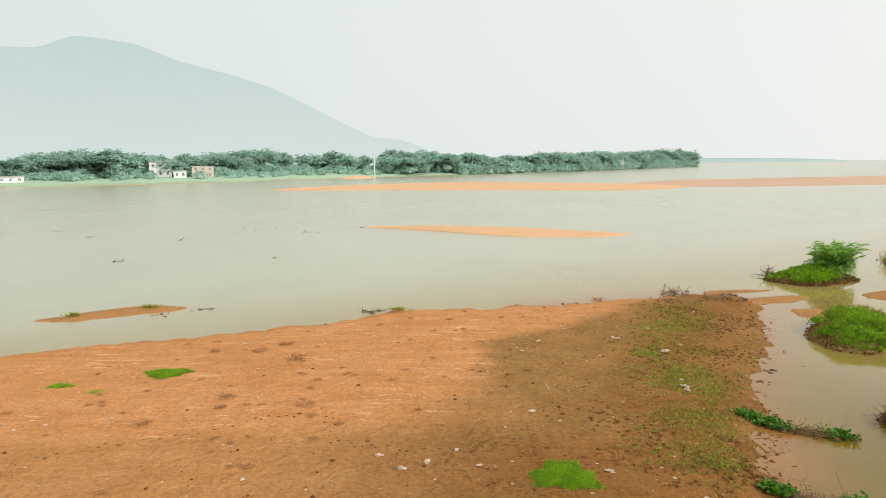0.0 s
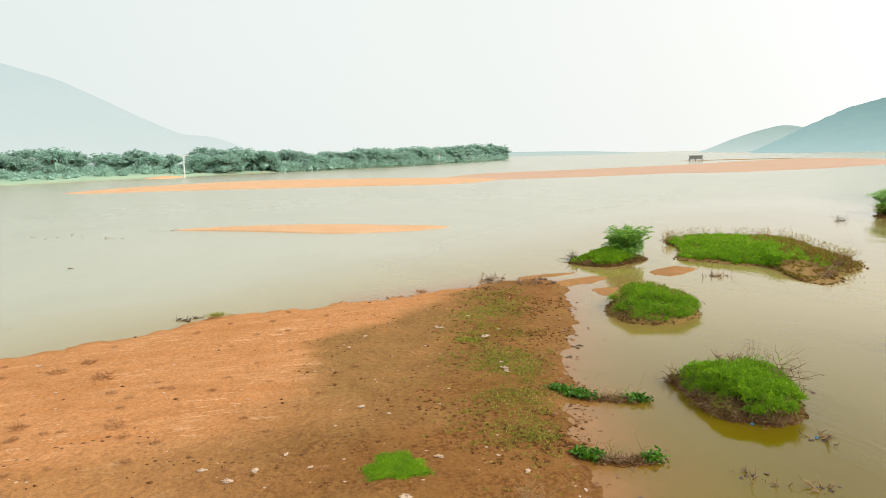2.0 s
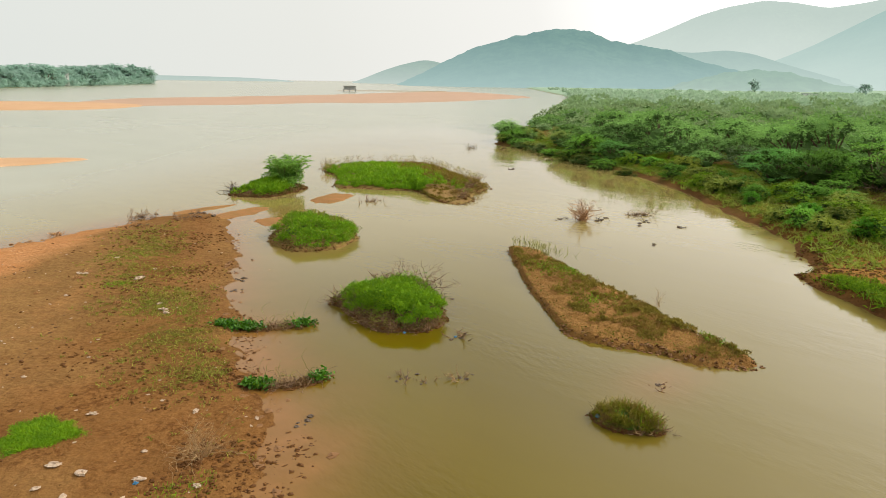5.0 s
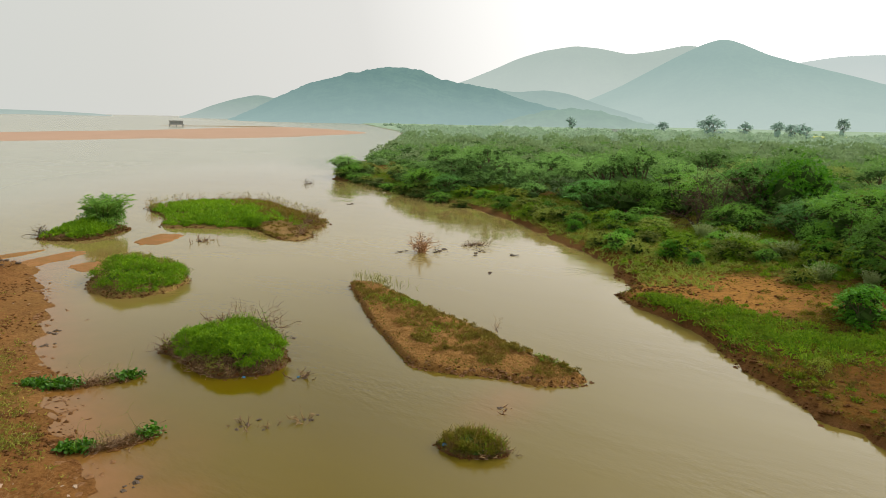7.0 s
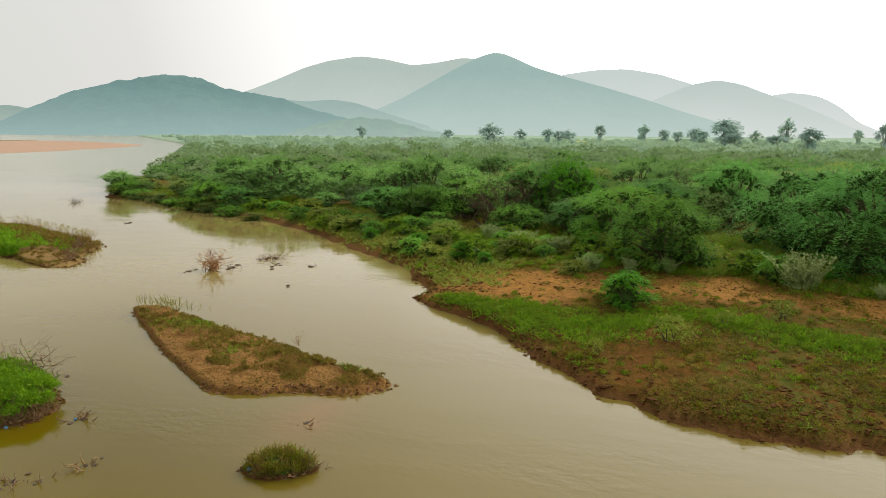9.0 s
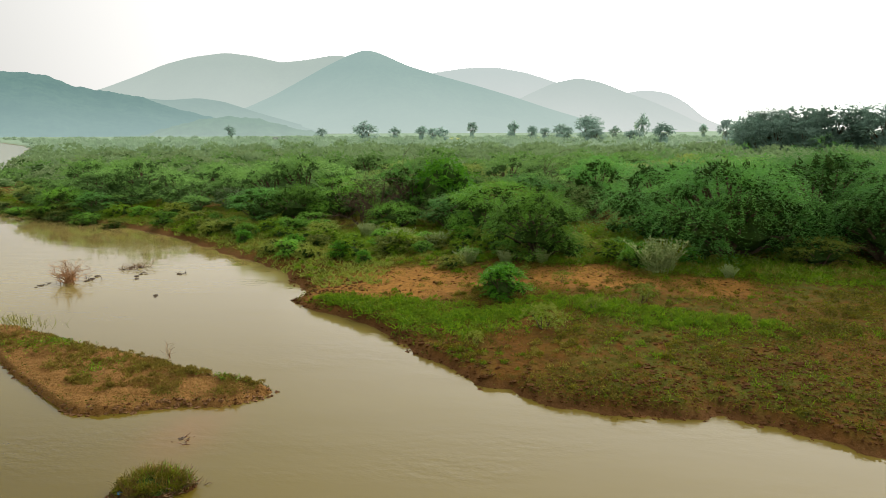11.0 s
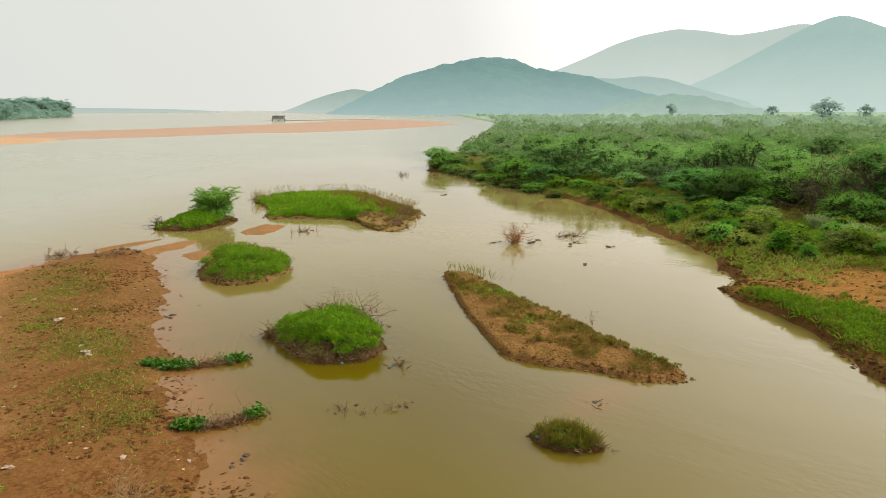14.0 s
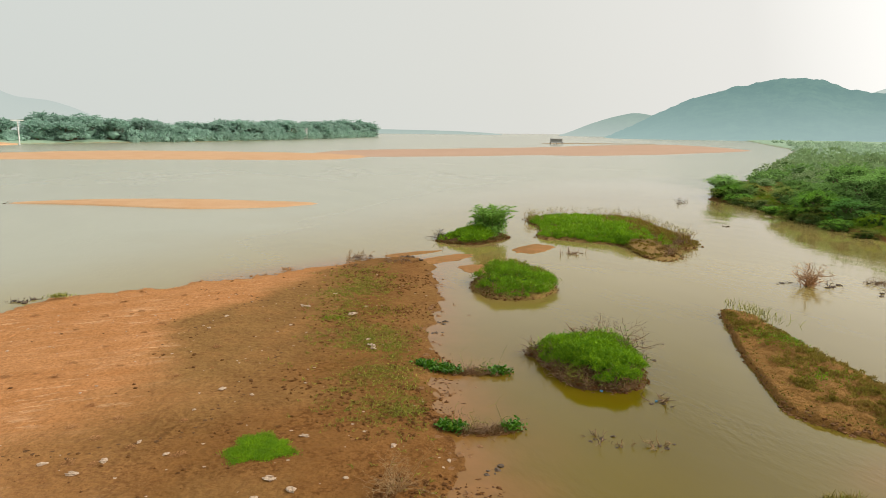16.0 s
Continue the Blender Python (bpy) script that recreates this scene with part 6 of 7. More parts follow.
flat("sandbar", [(70, 262), (120, 248), (168, 256), (192, 245), (250, 256), (320, 284), (372, 312), (430, 392), (470, 480), (400, 470), (258, 388), (160, 352), (100, 330)], 0.7, PINK_SAND, 303, "long bar of pinkish sand reaching down the river")
flat("sandbar", [(-26.6, 43.3), (-24.1, 43.3), (-20.5, 45.0), (-18.0, 46.8), (-20.3, 47.8), (-23.1, 46.9), (-25.2, 45.0)], 0.16, RED_SOIL, 304, "small orange sandbar beside the near bank", 0.25)
flat("mud_flat", [(20, 50.2), (23, 50.6), (25.5, 51.5), (23, 51.9), (20, 51.3)], 0.10, RED_SOIL, 305, "thin strip of wet reddish mud", 0.3)
flat("mud_flat", [(20.5, 46.2), (23, 46.6), (26, 48.2), (25, 49.2), (22.5, 48.6), (20.6, 48)], 0.12, RED_SOIL, 306, "wet reddish mud flat off the bank's tip", 0.35)
flat("mud_flat", [(22.7, 43.4), (24.0, 41.8), (26, 42.6), (26.8, 43.8), (25, 44.9), (23.4, 44.6)], 0.13, RED_SOIL, 307, "bare mud flat beside a grassy islet", 0.3)
flat("mud_flat", [(30.2, 48.0), (32.2, 47.4), (34.8, 48.8), (34.5, 51), (33, 50.8), (31.2, 49.6)], 0.16, RED_SOIL, 308, "small bare mud flat between the islands", 0.35)
flat("mud_flat", [(366, 520), (420, 505), (470, 500), (474, 512), (420, 520), (370, 532)], 0.5, SOIL, 309, "dark mud strip far down the river", 0.1)

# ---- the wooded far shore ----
far_models = [feather_crown(400 + i, R, H, 20, 14, 5, 1.15, 0.8, [FAR_HAZE_LEAF, FAR_HAZE_INNER], low=0.0, drop=0.3, core=0.6, flat_=0.8) for i, (R, H) in enumerate(((6.0, 11), (7.0, 12.0), (5.2, 11.5), (7.5, 10.5)))]
SHORE_LINE = [(-330, 240), (-206, 318), (-157, 343), (-117, 389), (-55, 462), (111, 616), (385, 1040)]


def along_shore(s, back):
    """A place at a share of the way down the far shore, some metres inland."""
    cut = [0.0]
    for (ax, ay), (bx, by) in zip(SHORE_LINE, SHORE_LINE[1:]):
        cut.append(cut[-1] + math.hypot(bx - ax, by - ay))
    d = s * cut[-1]
    i = max(k for k in range(len(cut) - 1) if cut[k] <= d)
    (ax, ay), (bx, by) = SHORE_LINE[i], SHORE_LINE[i + 1]
    t, long = (d - cut[i]) / (cut[i + 1] - cut[i]), cut[i + 1] - cut[i]
    return ax + t * (bx - ax) - back * (by - ay) / long, ay + t * (by - ay) + back * (bx - ax) / long


r = np.random.default_rng(411)
for k in range(210):
    s = k / 210 + r.uniform(-0.002, 0.002)
    s = min(max(s, 0.03), 0.995)
    wooded = s > 0.42
    back = r.uniform(4, 26) if s > 0.5 else r.uniform(8, 60) if s > 0.36 else r.uniform(40, 110)
    x, y = along_shore(s, back)
    crown, stems = far_models[r.integers(4)]
    size_wide = r.uniform(1.0, 1.7)
    wave = 0.5 + 0.5 * math.sin(37 * s) * math.cos(91 * s + 1.0)
    rise = (0.25 + 0.55 * wave if wooded else 0.45 + 0.6 * wave) + r.uniform(-0.12, 0.16)
    size = (EYE + math.hypot(x, y) * math.tan(radians(rise)) - 2.5) / 11.2
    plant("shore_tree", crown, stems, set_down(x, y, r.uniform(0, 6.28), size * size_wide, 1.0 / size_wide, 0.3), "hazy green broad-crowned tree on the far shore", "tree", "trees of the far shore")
spots_ = []
for k in range(700):
    s = min(max(k / 700 + r.uniform(-0.002, 0.002), 0.0), 0.998)
    if s < 0.36 and r.random() < 0.12:
        continue
    x, y = along_shore(s, r.uniform(1.5, 9) if s > 0.42 else r.uniform(14, 70))
    size = r.uniform(2.4, 5.2) * (1 + 1.0 * s) * (1.0 if s > 0.42 else 0.75)
    spots_.append((x, y, ground_at(x, y), size, size * r.uniform(0.7, 1.1)))
clump_field("shore_scrub", "low hazy green scrub along the far shore", spots_, [FAR_HAZE_LEAF, FAR_HAZE_INNER], 412)


def box(x0, y0, z0, x1, y1, z1):
    v = [(x, y, z) for z in (z0, z1) for y in (y0, y1) for x in (x0, x1)]
    return v, [(0, 2, 3, 1), (4, 5, 7, 6), (0, 1, 5, 4), (1, 3, 7, 5), (3, 2, 6, 7), (2, 0, 4, 6)]


def house(az, far, wide, high, deep, paint, label, storeys=1, tower=False, lift=0.0):
    """A small far house that faces the river: walls, roof slab, windows, a door."""
    x, y = far * math.sin(radians(az)), far * math.cos(radians(az))
    ob = root("house", Matrix.Translation((x, y, ground_at(x, y) - 0.3 + lift)) @ Matrix.Rotation(-radians(az), 4, "Z"), label, "house")
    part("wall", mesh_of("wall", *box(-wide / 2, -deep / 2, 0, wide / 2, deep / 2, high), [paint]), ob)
    part("roof", mesh_of("roof", *box(-wide / 2 - 0.4, -deep / 2 - 0.4, high, wide / 2 + 0.4, deep / 2 + 0.4, high + 0.35), [ROOF]), ob)
    step = high / storeys
    n = max(2, int(wide / 3.5))
    for fl in range(storeys):
        for i in range(n):
            cx = -wide / 2 + wide * (i + 0.5) / n
            part("window", mesh_of("window", *box(cx - 0.6, -deep / 2 - 0.06, fl * step + 0.35 * step, cx + 0.6, -deep / 2 + 0.1, fl * step + 0.75 * step), [HAZED_OPENING]), ob, "dark window")
    if tower:
        for sx in (-0.42, 0.0, 0.42):
            part("tower", mesh_of("tower", *box(wide * sx - 1.5, -2, high + 0.35, wide * sx + 1.5, 2, high + (4.5 if sx else 2.4)), [paint]), ob)
    return ob


house(-32.3, 400, 11, 2.8, 8, HAZED_PAINT, "long low white house among the far shore's trees")
house(-29.6, 420, 9, 3.2, 7, HAZED_PAINT, "small white house among the far shore's trees")
house(-27.3, 470, 6, 11.5, 6, HAZED_PAINT, "narrow tall white house above the trees", 3)
house(-22.4, 440, 12, 9.0, 8, HAZED_PAINT, "two-storeyed white house among the far shore's trees", 2)
house(-21.0, 425, 7, 4.0, 6, HAZED_PAINT, "small white house beside the far shore's field")
house(-19.3, 432, 12, 6.5, 8, HAZED_ORANGE_PAINT, "orange-painted house among the far shore's trees", 2)
house(-19.9, 470, 6, 11, 6, HAZED_PAINT, "narrow white house behind an orange one", 3)
house(-15.7, 500, 5, 12, 5, HAZED_PAINT, "white house top showing above the trees", 3)
house(14.3, 776, 15, 9.5, 12, HAZED_PAINT, "white turreted building rising out of the shore wood", 3, True, 0.0)
house(16.2, 905, 7, 15.0, 6, HAZED_PAINT, "small white house in the shore wood", 2)
house(52.1, 1372, 12, 7.0, 8, HAZED_PAINT, "white house at the foot of the hill", 1, False, 20.0)
house(106.2, 330, 22, 3.0, 8, HAZED_PAINT, "long pale shed at the edge of the plain")
house(70.8, 620, 14, 3.4, 7, HAZED_PAINT, "white farm shed far across the plain")

# a lamp mast on the far shore
x, y = 452 * math.sin(radians(-5.65)), 452 * math.cos(radians(-5.65))
mast = root("lamp_mast", set_down(x, y), "tall white lamp mast on the far shore", "lamp mast")
v, f = tube([(0, 0, -0.5), (0, 0, 8), (0, 0, 15)], [0.42, 0.36, 0.3], 8)
part("pole", mesh_of("pole", v, f, [HAZED_PAINT]), mast)
part("lamp_head", mesh_of("lamp_head", *box(-3.2, -0.4, 14.6, 3.2, 0.4, 15.3), [HAZED_PAINT]), mast)
flat("sandbar", [(-46, 458), (-52, 452), (-66, 440), (-60, 436), (-50, 442)], 1.6, SAND, 421, "bare sandy landing place on the far shore")

# a water intake house standing on pillars in the river
hx, hy = 352.0, 496.0
hut = root("pump_house", Matrix.Translation((hx, hy, 0)) @ Matrix.Rotation(-radians(35.3), 4, "Z"), "grey concrete pump house on pillars in the river", "pump house")
part("floor_slab", mesh_of("floor_slab", *box(-6, -4, 1.6, 6, 4, 2.1), [CONCRETE]), hut)
part("wall", mesh_of("wall", *box(-5.2, -3.4, 2.1, 5.2, 3.4, 4.6), [CONCRETE]), hut)
part("roof", mesh_of("roof", *box(-5.8, -3.8, 4.6, 5.8, 3.8, 5.0), [ROOF]), hut)
for px_ in (-5, 0, 5):
    for py_ in (-3, 3):
        part("pillar", mesh_of("pillar", *box(px_ - 0.4, py_ - 0.4, -1.5, px_ + 0.4, py_ + 0.4, 1.6), [CONCRETE]), hut)
for px_ in (-3, 0, 3):
    part("window", mesh_of("window", *box(px_ - 0.7, -3.5, 2.8, px_ + 0.7, -3.35, 4.0), [HAZED_OPENING]), hut, "dark window")

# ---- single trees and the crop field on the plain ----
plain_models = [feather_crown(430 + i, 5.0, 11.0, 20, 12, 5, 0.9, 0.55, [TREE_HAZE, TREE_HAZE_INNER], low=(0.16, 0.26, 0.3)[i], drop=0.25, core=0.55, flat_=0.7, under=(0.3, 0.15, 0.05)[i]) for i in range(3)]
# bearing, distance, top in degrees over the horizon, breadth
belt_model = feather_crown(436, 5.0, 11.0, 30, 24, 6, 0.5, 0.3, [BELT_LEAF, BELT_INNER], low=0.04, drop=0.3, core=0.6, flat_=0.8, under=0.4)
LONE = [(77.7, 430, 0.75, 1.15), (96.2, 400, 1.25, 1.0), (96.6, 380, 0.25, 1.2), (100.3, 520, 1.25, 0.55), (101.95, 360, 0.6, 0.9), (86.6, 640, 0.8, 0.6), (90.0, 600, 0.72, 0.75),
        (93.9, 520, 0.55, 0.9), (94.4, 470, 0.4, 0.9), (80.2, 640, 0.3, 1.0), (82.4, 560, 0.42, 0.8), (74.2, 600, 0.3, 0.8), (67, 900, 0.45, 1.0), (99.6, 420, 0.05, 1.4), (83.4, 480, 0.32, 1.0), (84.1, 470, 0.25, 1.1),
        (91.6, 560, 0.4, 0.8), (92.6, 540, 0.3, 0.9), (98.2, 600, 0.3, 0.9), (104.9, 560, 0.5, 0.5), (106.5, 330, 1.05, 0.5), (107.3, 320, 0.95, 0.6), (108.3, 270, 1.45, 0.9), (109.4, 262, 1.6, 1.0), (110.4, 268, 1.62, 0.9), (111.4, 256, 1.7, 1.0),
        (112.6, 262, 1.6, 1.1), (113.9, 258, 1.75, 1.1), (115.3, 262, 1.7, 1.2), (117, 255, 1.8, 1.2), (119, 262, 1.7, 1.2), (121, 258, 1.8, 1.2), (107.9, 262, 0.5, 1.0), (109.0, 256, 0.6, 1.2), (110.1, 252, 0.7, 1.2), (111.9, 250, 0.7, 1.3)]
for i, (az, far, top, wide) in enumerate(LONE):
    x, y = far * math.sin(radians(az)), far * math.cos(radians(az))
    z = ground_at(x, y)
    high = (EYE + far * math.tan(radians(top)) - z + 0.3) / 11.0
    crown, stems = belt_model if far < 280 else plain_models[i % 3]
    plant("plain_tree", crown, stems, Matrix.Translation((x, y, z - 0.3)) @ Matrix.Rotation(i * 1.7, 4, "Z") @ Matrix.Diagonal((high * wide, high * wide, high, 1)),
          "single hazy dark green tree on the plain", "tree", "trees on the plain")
pts, rr = scattered(441, 13, 380, 900, 50, 125, PLAIN, 4, -0.1)
clump_field("plain_scrub", "scattered hazy bushes far out on the plain", [(p[0], p[1], ground_at(p[0], p[1]) - 0.3, q, q * 0.8) for p, q in zip(pts, rr.uniform(1.5, 4.5, len(pts)))], [PALE_SHRUB, PALE_INNER], 442)
for az0, az1, d0, d1, mat in ((96.8, 100.6, 470, 610, CROP), (84.5, 95.0, 640, 760, CROP), (101.5, 106, 540, 640, CROP)):
    n = 14
    v = [(d * math.sin(radians(a)), d * math.cos(radians(a)), 2.15) for d in (d0, d1) for a in np.linspace(az0, az1, n)]
    v += [(q[0], q[1], 1.0) for q in v]
    f = [(i + 1, i, n + i, n + i + 1) for i in range(n - 1)] + [(i, i + 1, 2 * n + i + 1, 2 * n + i) for i in range(n - 1)]
    tagged(new("crop_field", mesh_of("crop_field", v, f, [mat])), "pale yellow-green crop field on the plain", "field", kind="structure")

# ---- driftwood and drowned bushes in the channel ----
def debris(x, y, wide, high, seed, mat, label, count=14, up=0.45, forks=1, z=0.0):
    rr = np.random.default_rng(seed)
    ob = root("driftwood", Matrix.Translation((x, y, z)), label, "driftwood")
    pieces = []
    for _ in range(count):
        foot = (rr.normal() * wide * 0.35, rr.normal() * wide * 0.22, -0.08)
        pieces += branch_pieces(rr, foot, (rr.normal(), rr.normal() * 0.8, up * rr.uniform(0.5, 1.5)), high * rr.uniform(0.6, 1.4), 0.018 * (1 + high), forks, 0, 4, 0.4)
    v, f, s = gather(pieces)
    tagged(part("brushwood", mesh_of("brushwood", v, f, [mat]), ob), kind="stuff")
    lumps = [(*lump(rr, (rr.normal() * wide * 0.3, rr.normal() * wide * 0.18, 0.0), min(wide, 1.2) * rr.uniform(0.06, 0.16), 0.4, 0.4, 4, 7), 0) for _ in range(5)]
    v, f, s = gather(lumps)
    tagged(part("sodden_clump", mesh_of("sodden_clump", v, f, [DARK_DEBRIS]), ob), kind="stuff")
    return ob


debris(41.9, 29.6, 0.7, 1.15, 501, DRY_SHRUB, "drowned bush with bare upright brown branches", 26, 1.8, 2)
debris(41.2, 30.8, 1.4, 0.4, 502, DARK_DEBRIS, "dark snag beside a drowned bush", 6, 0.2)
debris(43.2, 28.6, 1.3, 0.5, 503, DARK_DEBRIS, "low dark snag in the channel", 7, 0.3)
debris(47.0, 27.9, 1.5, 0.6, 504, TWIG, "heap of brown driftwood in the channel", 44, 0.35)
debris(44.9, 26.0, 2.4, 0.35, 505, DARK_DEBRIS, "long thin drift of dark branches", 9, 0.15)
debris(45.5, 23.4, 0.9, 0.3, 506, DARK_DEBRIS, "small dark snag in the channel", 5, 0.15)
debris(38.9, 21.7, 1.0, 0.25, 507, DARK_DEBRIS, "small dark twig adrift in the channel", 4, 0.1)
debris(75.5, 74.5, 1.6, 0.9, 508, DARK_DEBRIS, "dark stump standing in the open river", 8, 0.7)
debris(60.8, 53.2, 1.6, 0.35, 509, DARK_DEBRIS, "dark branch adrift in the river", 5, 0.1)
debris(14.3, 16.9, 0.9, 0.42, 510, TWIG, "pale twigs half sunk in the channel", 10, 0.5)
debris(14.4, 16.2, 0.4, 0.3, 511, STRAW, "small pale drift of twigs and scum", 8, 0.3)
debris(15.5, 15.6, 0.7, 0.4, 512, STRAW, "small drift of pale twigs in the channel", 12, 0.5)
debris(18.2, 18.4, 0.6, 0.5, 513, TWIG, "few thin twigs standing in the water", 8, 0.6)
debris(9.9, 16.6, 0.7, 0.16, 514, DARK_DEBRIS, "dark sodden branches at the bank's edge", 7, 0.1)
debris(20.3, 10.7, 0.5, 0.28, 515, RUST, "small red-brown branch adrift in the channel", 7, 0.35)
debris(20.9, 22.4, 0.8, 0.4, 516, DARK_DEBRIS, "dark snag beside a grassy hummock", 8, 0.3)
debris(34.6, 45.8, 1.6, 0.6, 517, TWIG, "brown brushwood in the shallows", 20, 0.5)
debris(40.2, 41.0, 1.0, 0.4, 518, STRAW, "pale brushwood at an island's end", 12, 0.4)
debris(15.4, 31.5, 0.9, 0.14, 519, DARK_DEBRIS, "thin dark branch adrift off the bank", 5, 0.1)
debris(14.4, 29.9, 0.7, 0.14, 520, DARK_DEBRIS, "thin dark twig at the waterline", 4, 0.1)
debris(17.3, 50.4, 1.2, 0.7, 521, TWIG, "brown brushwood heap on the bank's tip", 22, 0.6, z=0.15)
debris(19.3, 47.6, 2.2, 0.6, 522, TWIG, "tangle of dry brushwood on the bank's tip", 30, 0.6, z=0.2)
debris(20.8, 49.4, 1.4, 0.4, 523, DARK_DEBRIS, "dark driftwood on wet mud", 14, 0.3, z=0.05)
debris(15.6, 47.0, 1.6, 0.4, 524, DARK_DEBRIS, "dark driftwood along the bank's shore", 10, 0.2, z=0.2)
debris(-4.9, 45.3, 1.2, 0.35, 525, DARK_DEBRIS, "dark clump of weed at the bank's shore", 12, 0.4, z=0.05)
for i, (x, y, w) in enumerate(((-58.7, 103.9, 3), (-49.6, 95.2, 2), (-35.2, 90.5, 4), (-28.4, 103.7, 6), (-20.9, 98.8, 5), (-33.9, 70.7, 1.2), (-14.2, 106, 4), (-16.2, 46.5, 1.2), (-18.1, 72.1, 1), (-18.9, 45.4, 1.5))):
    debris(x, y, w, 0.25 + 0.12 * w, 530 + i, TWIG, "thin brown drift of weed floating on the river", 7, 0.0)

# ---- on the near bank ----
tufts = []
for i in range(4):
    rr = np.random.default_rng(600 + i)
    pieces = []
    for _ in range(9):
        pieces += branch_pieces(rr, (rr.normal() * 0.07, rr.normal() * 0.07, -0.03), (rr.normal() * 0.8, rr.normal() * 0.8, 0.9), 0.26 * rr.uniform(0.6, 1.2), 0.007, 1, 0, 3, 0.4)
    q = unit(rr.normal(size=(130, 3)) + np.array([0, 0, 0.5])) * rr.uniform(0.08, 0.26, (130, 1)) * np.array([1, 1, 0.8])
    q[:, 2] = np.abs(q[:, 2])
    pieces.append((*leaves_of(q, q + 0.1 * rr.normal(size=q.shape), 0.09, 0.03, rr), 0))
    v, f, s = gather(pieces)
    tufts.append(mesh_of("brushwood", v, f, [DRY_SHRUB]))
r = np.random.default_rng(611)
made = 0
while made < 100:
    x, y = r.uniform(-24, 10), r.uniform(19, 46)
    dist = inside_by(np.array([x]), np.array([y]), NEAR_BANK)[0]
    if dist < 1.0 or (x > 2 and r.random() < 0.75) or fbm(np.array([x]), np.array([y]), 6.0, 77)[0] < -0.25:
        continue
    ob = root("dry_shrub", set_down(x, y, r.uniform(0, 6.28), r.uniform(0.3, 0.95), r.uniform(0.5, 0.9)), "small dry brown shrub on the sandy bank", "dry shrub", "dry shrubs of the near bank")
    tagged(part("brushwood", tufts[made % 4], ob), kind="stuff")
    made += 1
for x, y, s in ((-7.3, 33.0, 2.2), (-9.0, 27.4, 1.5), (-5.5, 26.4, 1.5), (-9.6, 34.8, 1.6), (-8.5, 36.2, 1.6), (11.2, 48.6, 2.2), (-11.2, 24.5, 1.5), (-12.0, 35.0, 1.2)):
    ob = root("dry_shrub", set_down(x, y, 5 * x, s, 0.8), "bushy dry brown shrub on the sandy bank", "dry shrub", "dry shrubs of the near bank")
    tagged(part("brushwood", tufts[int(abs(x)) % 4], ob), kind="stuff")
ob = root("dry_bush", set_down(6.6, 16.3), "straw-coloured leafless bush near the water's edge", "dry shrub")
twigs(ob, np.array([[0, 0, 0], [0.15, 0.1, 0], [-0.2, 0.05, 0]]), 26, 1.0, 0.012, STRAW, 621, "brushwood", "", forks=2, up=1.0, lean=0.45)

for x, y, w, d, n, label in ((3.7, 20.2, 0.8, 0.78, 9500, "oval patch of bright green grass on brown mud"), (-12.9, 31.0, 0.85, 0.6, 5200, "patch of bright green grass on orange sand"),
                             (-16.9, 29.2, 0.5, 0.3, 700, "small patch of green grass on sand"), (10.1, 33.7, 0.6, 0.4, 260, "small patch of green grass on mud"),
                             (-14.9, 28.3, 0.35, 0.2, 130, "tiny patch of green grass on sand"), (5.6, 15.3, 0.9, 0.5, 260, "thin patch of green herbs on mud")):
    rr = np.random.default_rng(int(1000 + x * 7))
    a, k = rr.uniform(0, 6.283, n), np.sqrt(rr.random(n)) * (1 + 0.16 * np.abs(rr.normal(size=n)))
    edge = 1 + 0.18 * np.sin(3 * a + x) + 0.12 * np.sin(7 * a)
    xs, ys = x + w * k * edge * np.cos(a), y + d * k * edge * np.sin(a)
    pts = np.stack([xs - x, ys - y, ground_height(xs, ys) - ground_at(x, y)], -1)
    ob = root("grass_patch", Matrix.Translation((x, y, ground_at(x, y))), label, "grass")
    grassed(ob, pts, 0.15, 0.016, GRASS, int(1100 + x * 9), "grass", "", lean=0.5)

r = np.random.default_rng(631)
x, y = r.uniform(5, 18, 20000), r.uniform(14.5, 47, 20000)
line = np.interp(y, [14, 22, 30, 40, 47], [6.5, 9.0, 10.5, 13.5, 17.0])
ok = (inside_by(x, y, NEAR_BANK) > 0.5) & (r.random(20000) < np.exp(-((x - line) / 1.9) ** 2) * np.clip(0.35 + 1.2 * fbm(x, y, 3.0, 637), 0, 1) * np.where(y < 21, 0.15, 1))
herb_field("grass", "sparse olive-green herbs on the brown mud", x[ok], y[ok], DULL_GRASS, 0.15, 7, 632)

n = 26000
x, y = r.uniform(5, 20, n), r.uniform(16, 47, n)
line = np.interp(y, [14, 22, 30, 40, 47], [6.5, 9.2, 11.2, 13.6, 17.0])
ok = (inside_by(x, y, NEAR_BANK) > 0.2) & (r.random(n) < np.exp(-((x - line) / np.interp(y, [20, 30, 44], [1.0, 2.0, 2.6])) ** 2) * smooth(-0.2, 0.35, fbm(x, y, 1.8, 638, 4)) * np.interp(y, [16, 21, 24, 34, 38, 46], [0.1, 0.4, 1, 1, 0.35, 0.2]))
leaf_carpet("herbs", "golden-olive creeping herbs on the brown mud", x[ok], y[ok], 0.13, GOLD_HERB, 633, 0.10)
# flat cakes of wet mud that break off the bank into the shallows
n = 9000
x, y = r.uniform(5, 24, n), r.uniform(13, 50, n)
d = inside_by(x, y, NEAR_BANK) + waver(x, y)
ok = (d > -1.5) & (d < 0.5) & (r.random(n) < 0.8 * np.exp(-np.maximum(-d, 0) / 0.5) * smooth(-0.3, 0.3, fbm(x, y, 1.4, 645, 3)))
clods("mud_cakes", "flat cakes of wet mud along the near waterline", x[ok], y[ok], np.maximum(ground_height(x[ok], y[ok]), -0.01), 0.03 + 0.14 * r.random(ok.sum()) ** 2, WET_MUD, 646, 0.3)

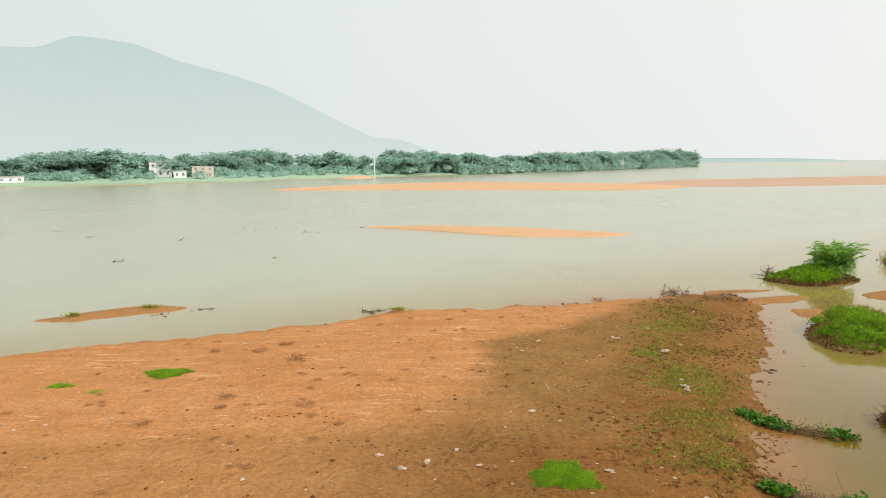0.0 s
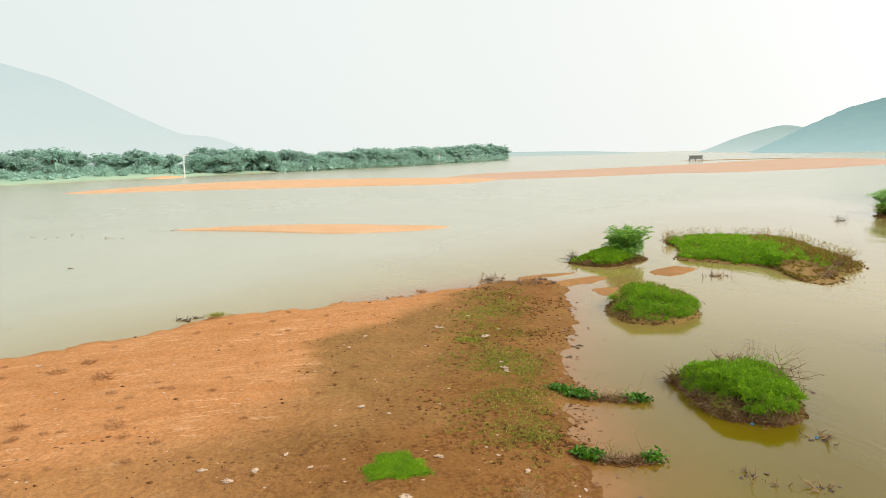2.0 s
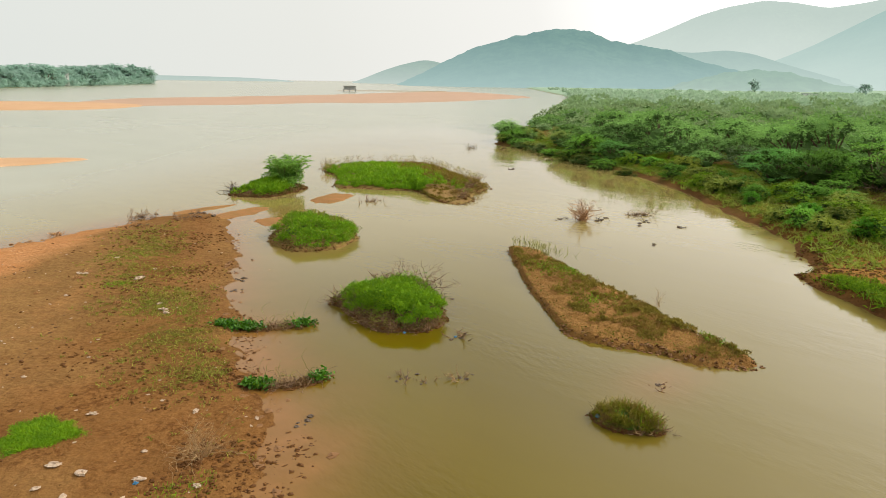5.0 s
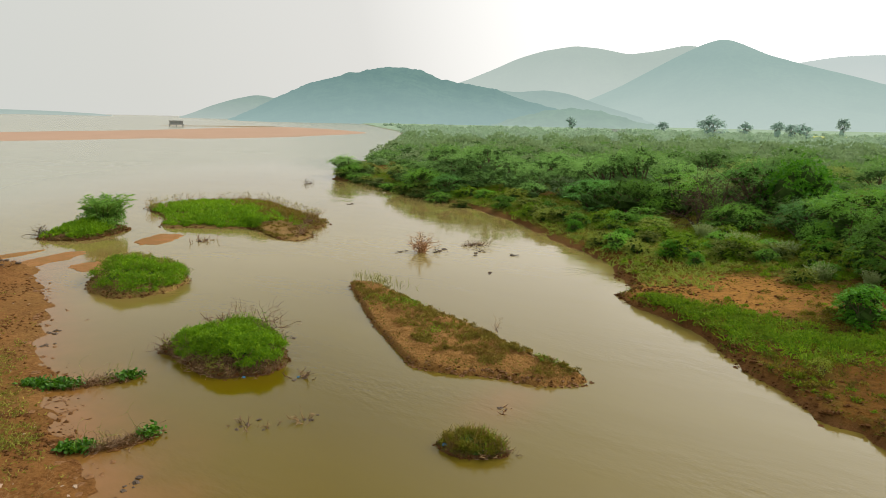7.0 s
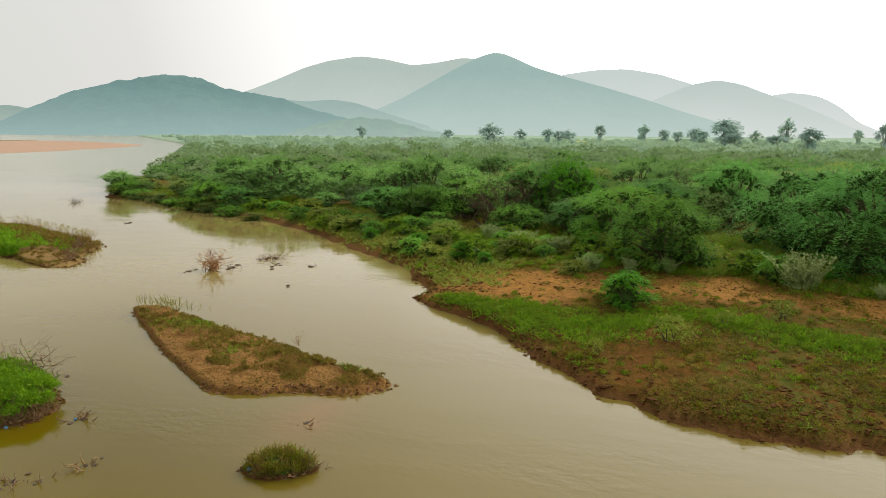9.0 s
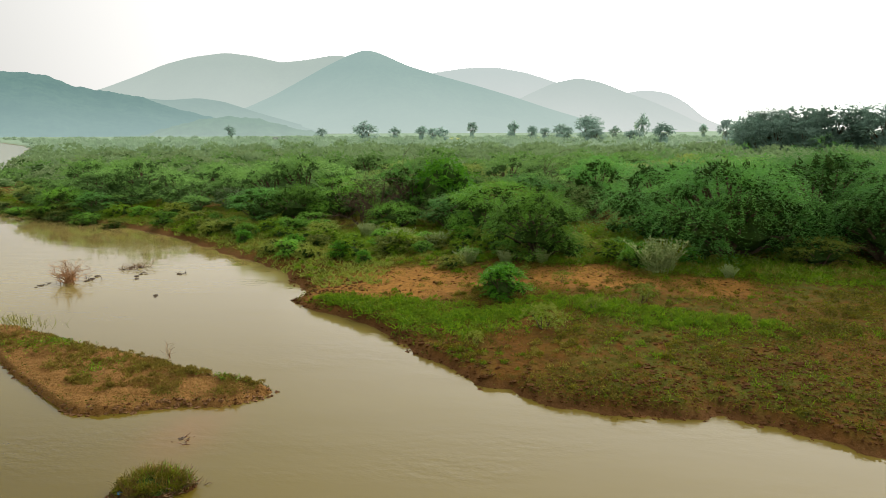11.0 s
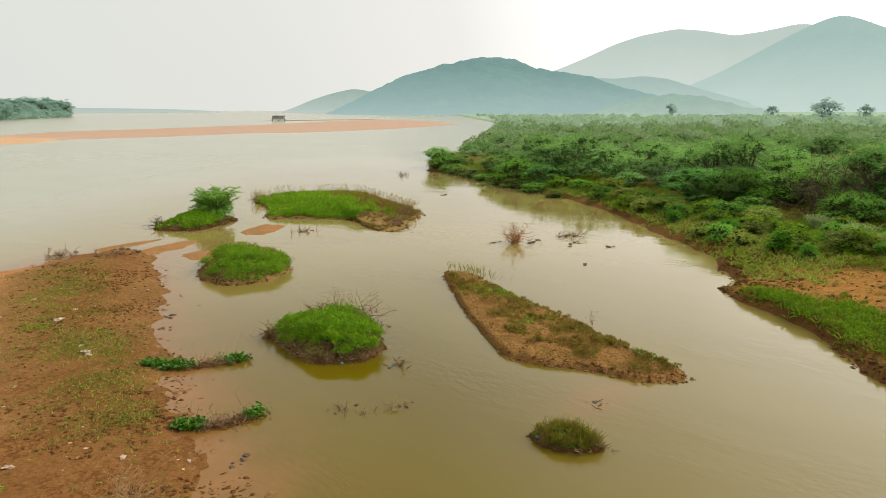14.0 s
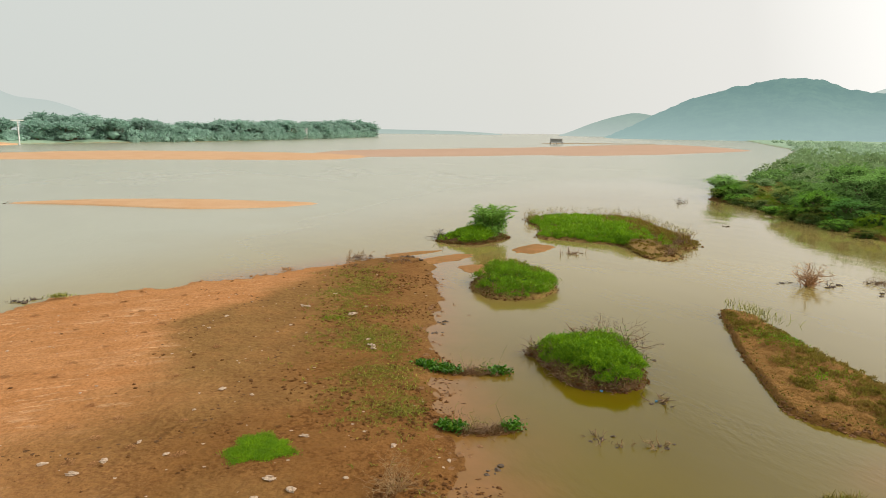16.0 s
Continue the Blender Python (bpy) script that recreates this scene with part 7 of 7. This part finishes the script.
# clods, hoof marks' rims and trampled lumps of mud
x, y = r.uniform(-22, 21, 90000), r.uniform(13.5, 48, 90000)
d = inside_by(x, y, NEAR_BANK)
line = np.interp(y, [14, 20, 26, 34, 47], [6.5, 7.8, 9.6, 13.0, 18.0])
dens = np.where(y < 27, 1.5, 0.8) * np.exp(-((x - line) / 2.3) ** 2) + 0.05 * mud_mark(x, y) ** 2 + 0.003
dens = dens * np.clip(0.4 + 1.8 * fbm(x, y, 2.6, 641), 0, 1.6)
ok = (d > np.where(x > 6, -0.9, 0.3)) & (r.random(90000) < dens)
x, y = x[ok], y[ok]
clods("mud_clods", "dark mud clods scattered over the near bank", x, y, np.maximum(ground_height(x, y), -0.02), 0.018 + 0.08 * r.random(len(x)) ** 2.4, CLOD, 642)
trail = []
for (x0, y0), (x1, y1), bend in (((-14.5, 20.2), (-5.0, 25.2), 0.8), ((-5.2, 26.2), (-1.6, 21.6), -0.5), ((-1.6, 21.6), (4.0, 24.6), -0.7), ((4.0, 24.6), (7.6, 30.5), 0.5), ((1.5, 30.0), (7.8, 39.0), 1.2), ((9.3, 37.6), (5.0, 44.0), 0.6)):
    long = math.hypot(x1 - x0, y1 - y0)
    for i in range(int(long / 0.27)):
        t = (i + 0.5 + r.normal() * 0.25) / int(long / 0.27)
        b = bend * math.sin(math.pi * t) + 0.35 * math.sin(9 * t) + 0.10 * (1 if i % 2 else -1) + r.normal() * 0.07
        trail.append((x0 + t * (x1 - x0) - b * (y1 - y0) / long, y0 + t * (y1 - y0) + b * (x1 - x0) / long))
trail = np.array(trail)
clods("footprints", "trails of dark footprints pressed in the damp mud", trail[:, 0], trail[:, 1], ground_height(trail[:, 0], trail[:, 1]), r.uniform(0.025, 0.085, len(trail)), PRINT, 643, 0.22)

for x, y, w in ((-24.6, 44.4, 0.5), (-20.6, 46.8, 0.6), (-3.0, 44.9, 0.6)):
    rr = np.random.default_rng(int(2000 - 10 * x))
    pts = np.stack([rr.normal(size=150) * w * 0.5, rr.normal(size=150) * w * 0.25, np.full(150, 0.1)], -1)
    ob = root("grass_patch", Matrix.Translation((x, y, max(ground_at(x, y), 0.05))), "dull tuft of grass on a sandy shore", "grass")
    grassed(ob, pts, 0.3, 0.03, DULL_GRASS, int(2100 - 10 * x), "grass", "", lean=0.5)

# litter
bags = []
for i in range(5):
    rr = np.random.default_rng(700 + i)
    v, f = lump(rr, (0, 0, 0.12), 0.3, 0.55, 0.55, 7, 11)
    bags.append(mesh_of("film", [(q[0] * rr.uniform(0.9, 1.1), q[1] * 0.7, max(q[2], -0.02)) for q in v], f, [PLASTIC]))
LITTER = [(-12.7, 25.1, 0.5), (-1.4, 20.7, 0.8), (-0.6, 21.2, 0.7), (0.4, 22.1, 0.5), (3.4, 25.6, 0.75), (5.2, 20.6, 0.75), (4.3, 24.7, 0.45), (5.1, 36.0, 0.7), (11.3, 34.1, 1.2), (9.5, 36.4, 0.8), (10.5, 28.8, 1.1),
          (-6.2, 20.0, 0.45), (1.1, 21.0, 0.5), (-2.2, 21.7, 0.7), (4.0, 34.1, 0.5), (9.3, 36.8, 0.7), (3.4, 16.7, 0.55), (3.0, 17.4, 0.55), (5.0, 16.3, 0.75), (4.0, 17.4, 0.8), (7.6, 18.9, 0.65), (4.4, 15.7, 0.5),
          (3.6, 18.2, 0.9), (10.4, 28.4, 0.8), (9.3, 36.6, 0.7), (11.5, 34.2, 0.9), (11.8, 38.6, 0.6), (7.1, 20.2, 0.35), (8.9, 17.6, 0.5), (2.2, 24.0, 0.35), (-8.8, 31.4, 0.4), (-10.9, 36.6, 0.7), (-4.4, 34.0, 0.4),
          (-14.9, 24.6, 0.4), (-15.8, 24.1, 0.4), (6.4, 25.1, 0.35), (7.8, 33.2, 0.5), (12.6, 35.4, 0.6), (10.7, 29.8, 0.6), (5.6, 17.6, 0.4), (6.0, 15.2, 0.6), (22.9, -3.8, 0.5)]
for i, (x, y, s) in enumerate(LITTER):
    ob = root("litter", set_down(x, y, i * 2.4, 0.62 * s, 0.55), "crumpled pale plastic bag lying on the mud", "litter", "plastic litter")
    part("film", bags[i % 5], ob)
for x, y, s in ((4.9, 16.2, 0.25), (18.15, 18.55, 0.25), (16.9, 20.25, 0.25)):
    v, f = lump(np.random.default_rng(int(x * 10)), (0, 0, 0.1), 0.25, 0.5, 0.5, 5, 8)
    ob = root("plastic_scrap", Matrix.Translation((x, y, max(ground_at(x, y), 0.0))) @ Matrix.Diagonal((s, s, s, 1)), "scrap of blue plastic in the debris", "litter")
    part("film", mesh_of("film", v, f, [BLUE_PLASTIC]), ob)
r = np.random.default_rng(651)
x, y = r.uniform(-22, 18, 420), r.uniform(14.5, 46, 420)
ok = inside_by(x, y, NEAR_BANK) > 0.6
clods("litter_bits", "tiny pale scraps of litter and shells on the bank", x[ok], y[ok], ground_height(x[ok], y[ok]), r.uniform(0.02, 0.06, ok.sum()), PLASTIC, 652, 0.4)
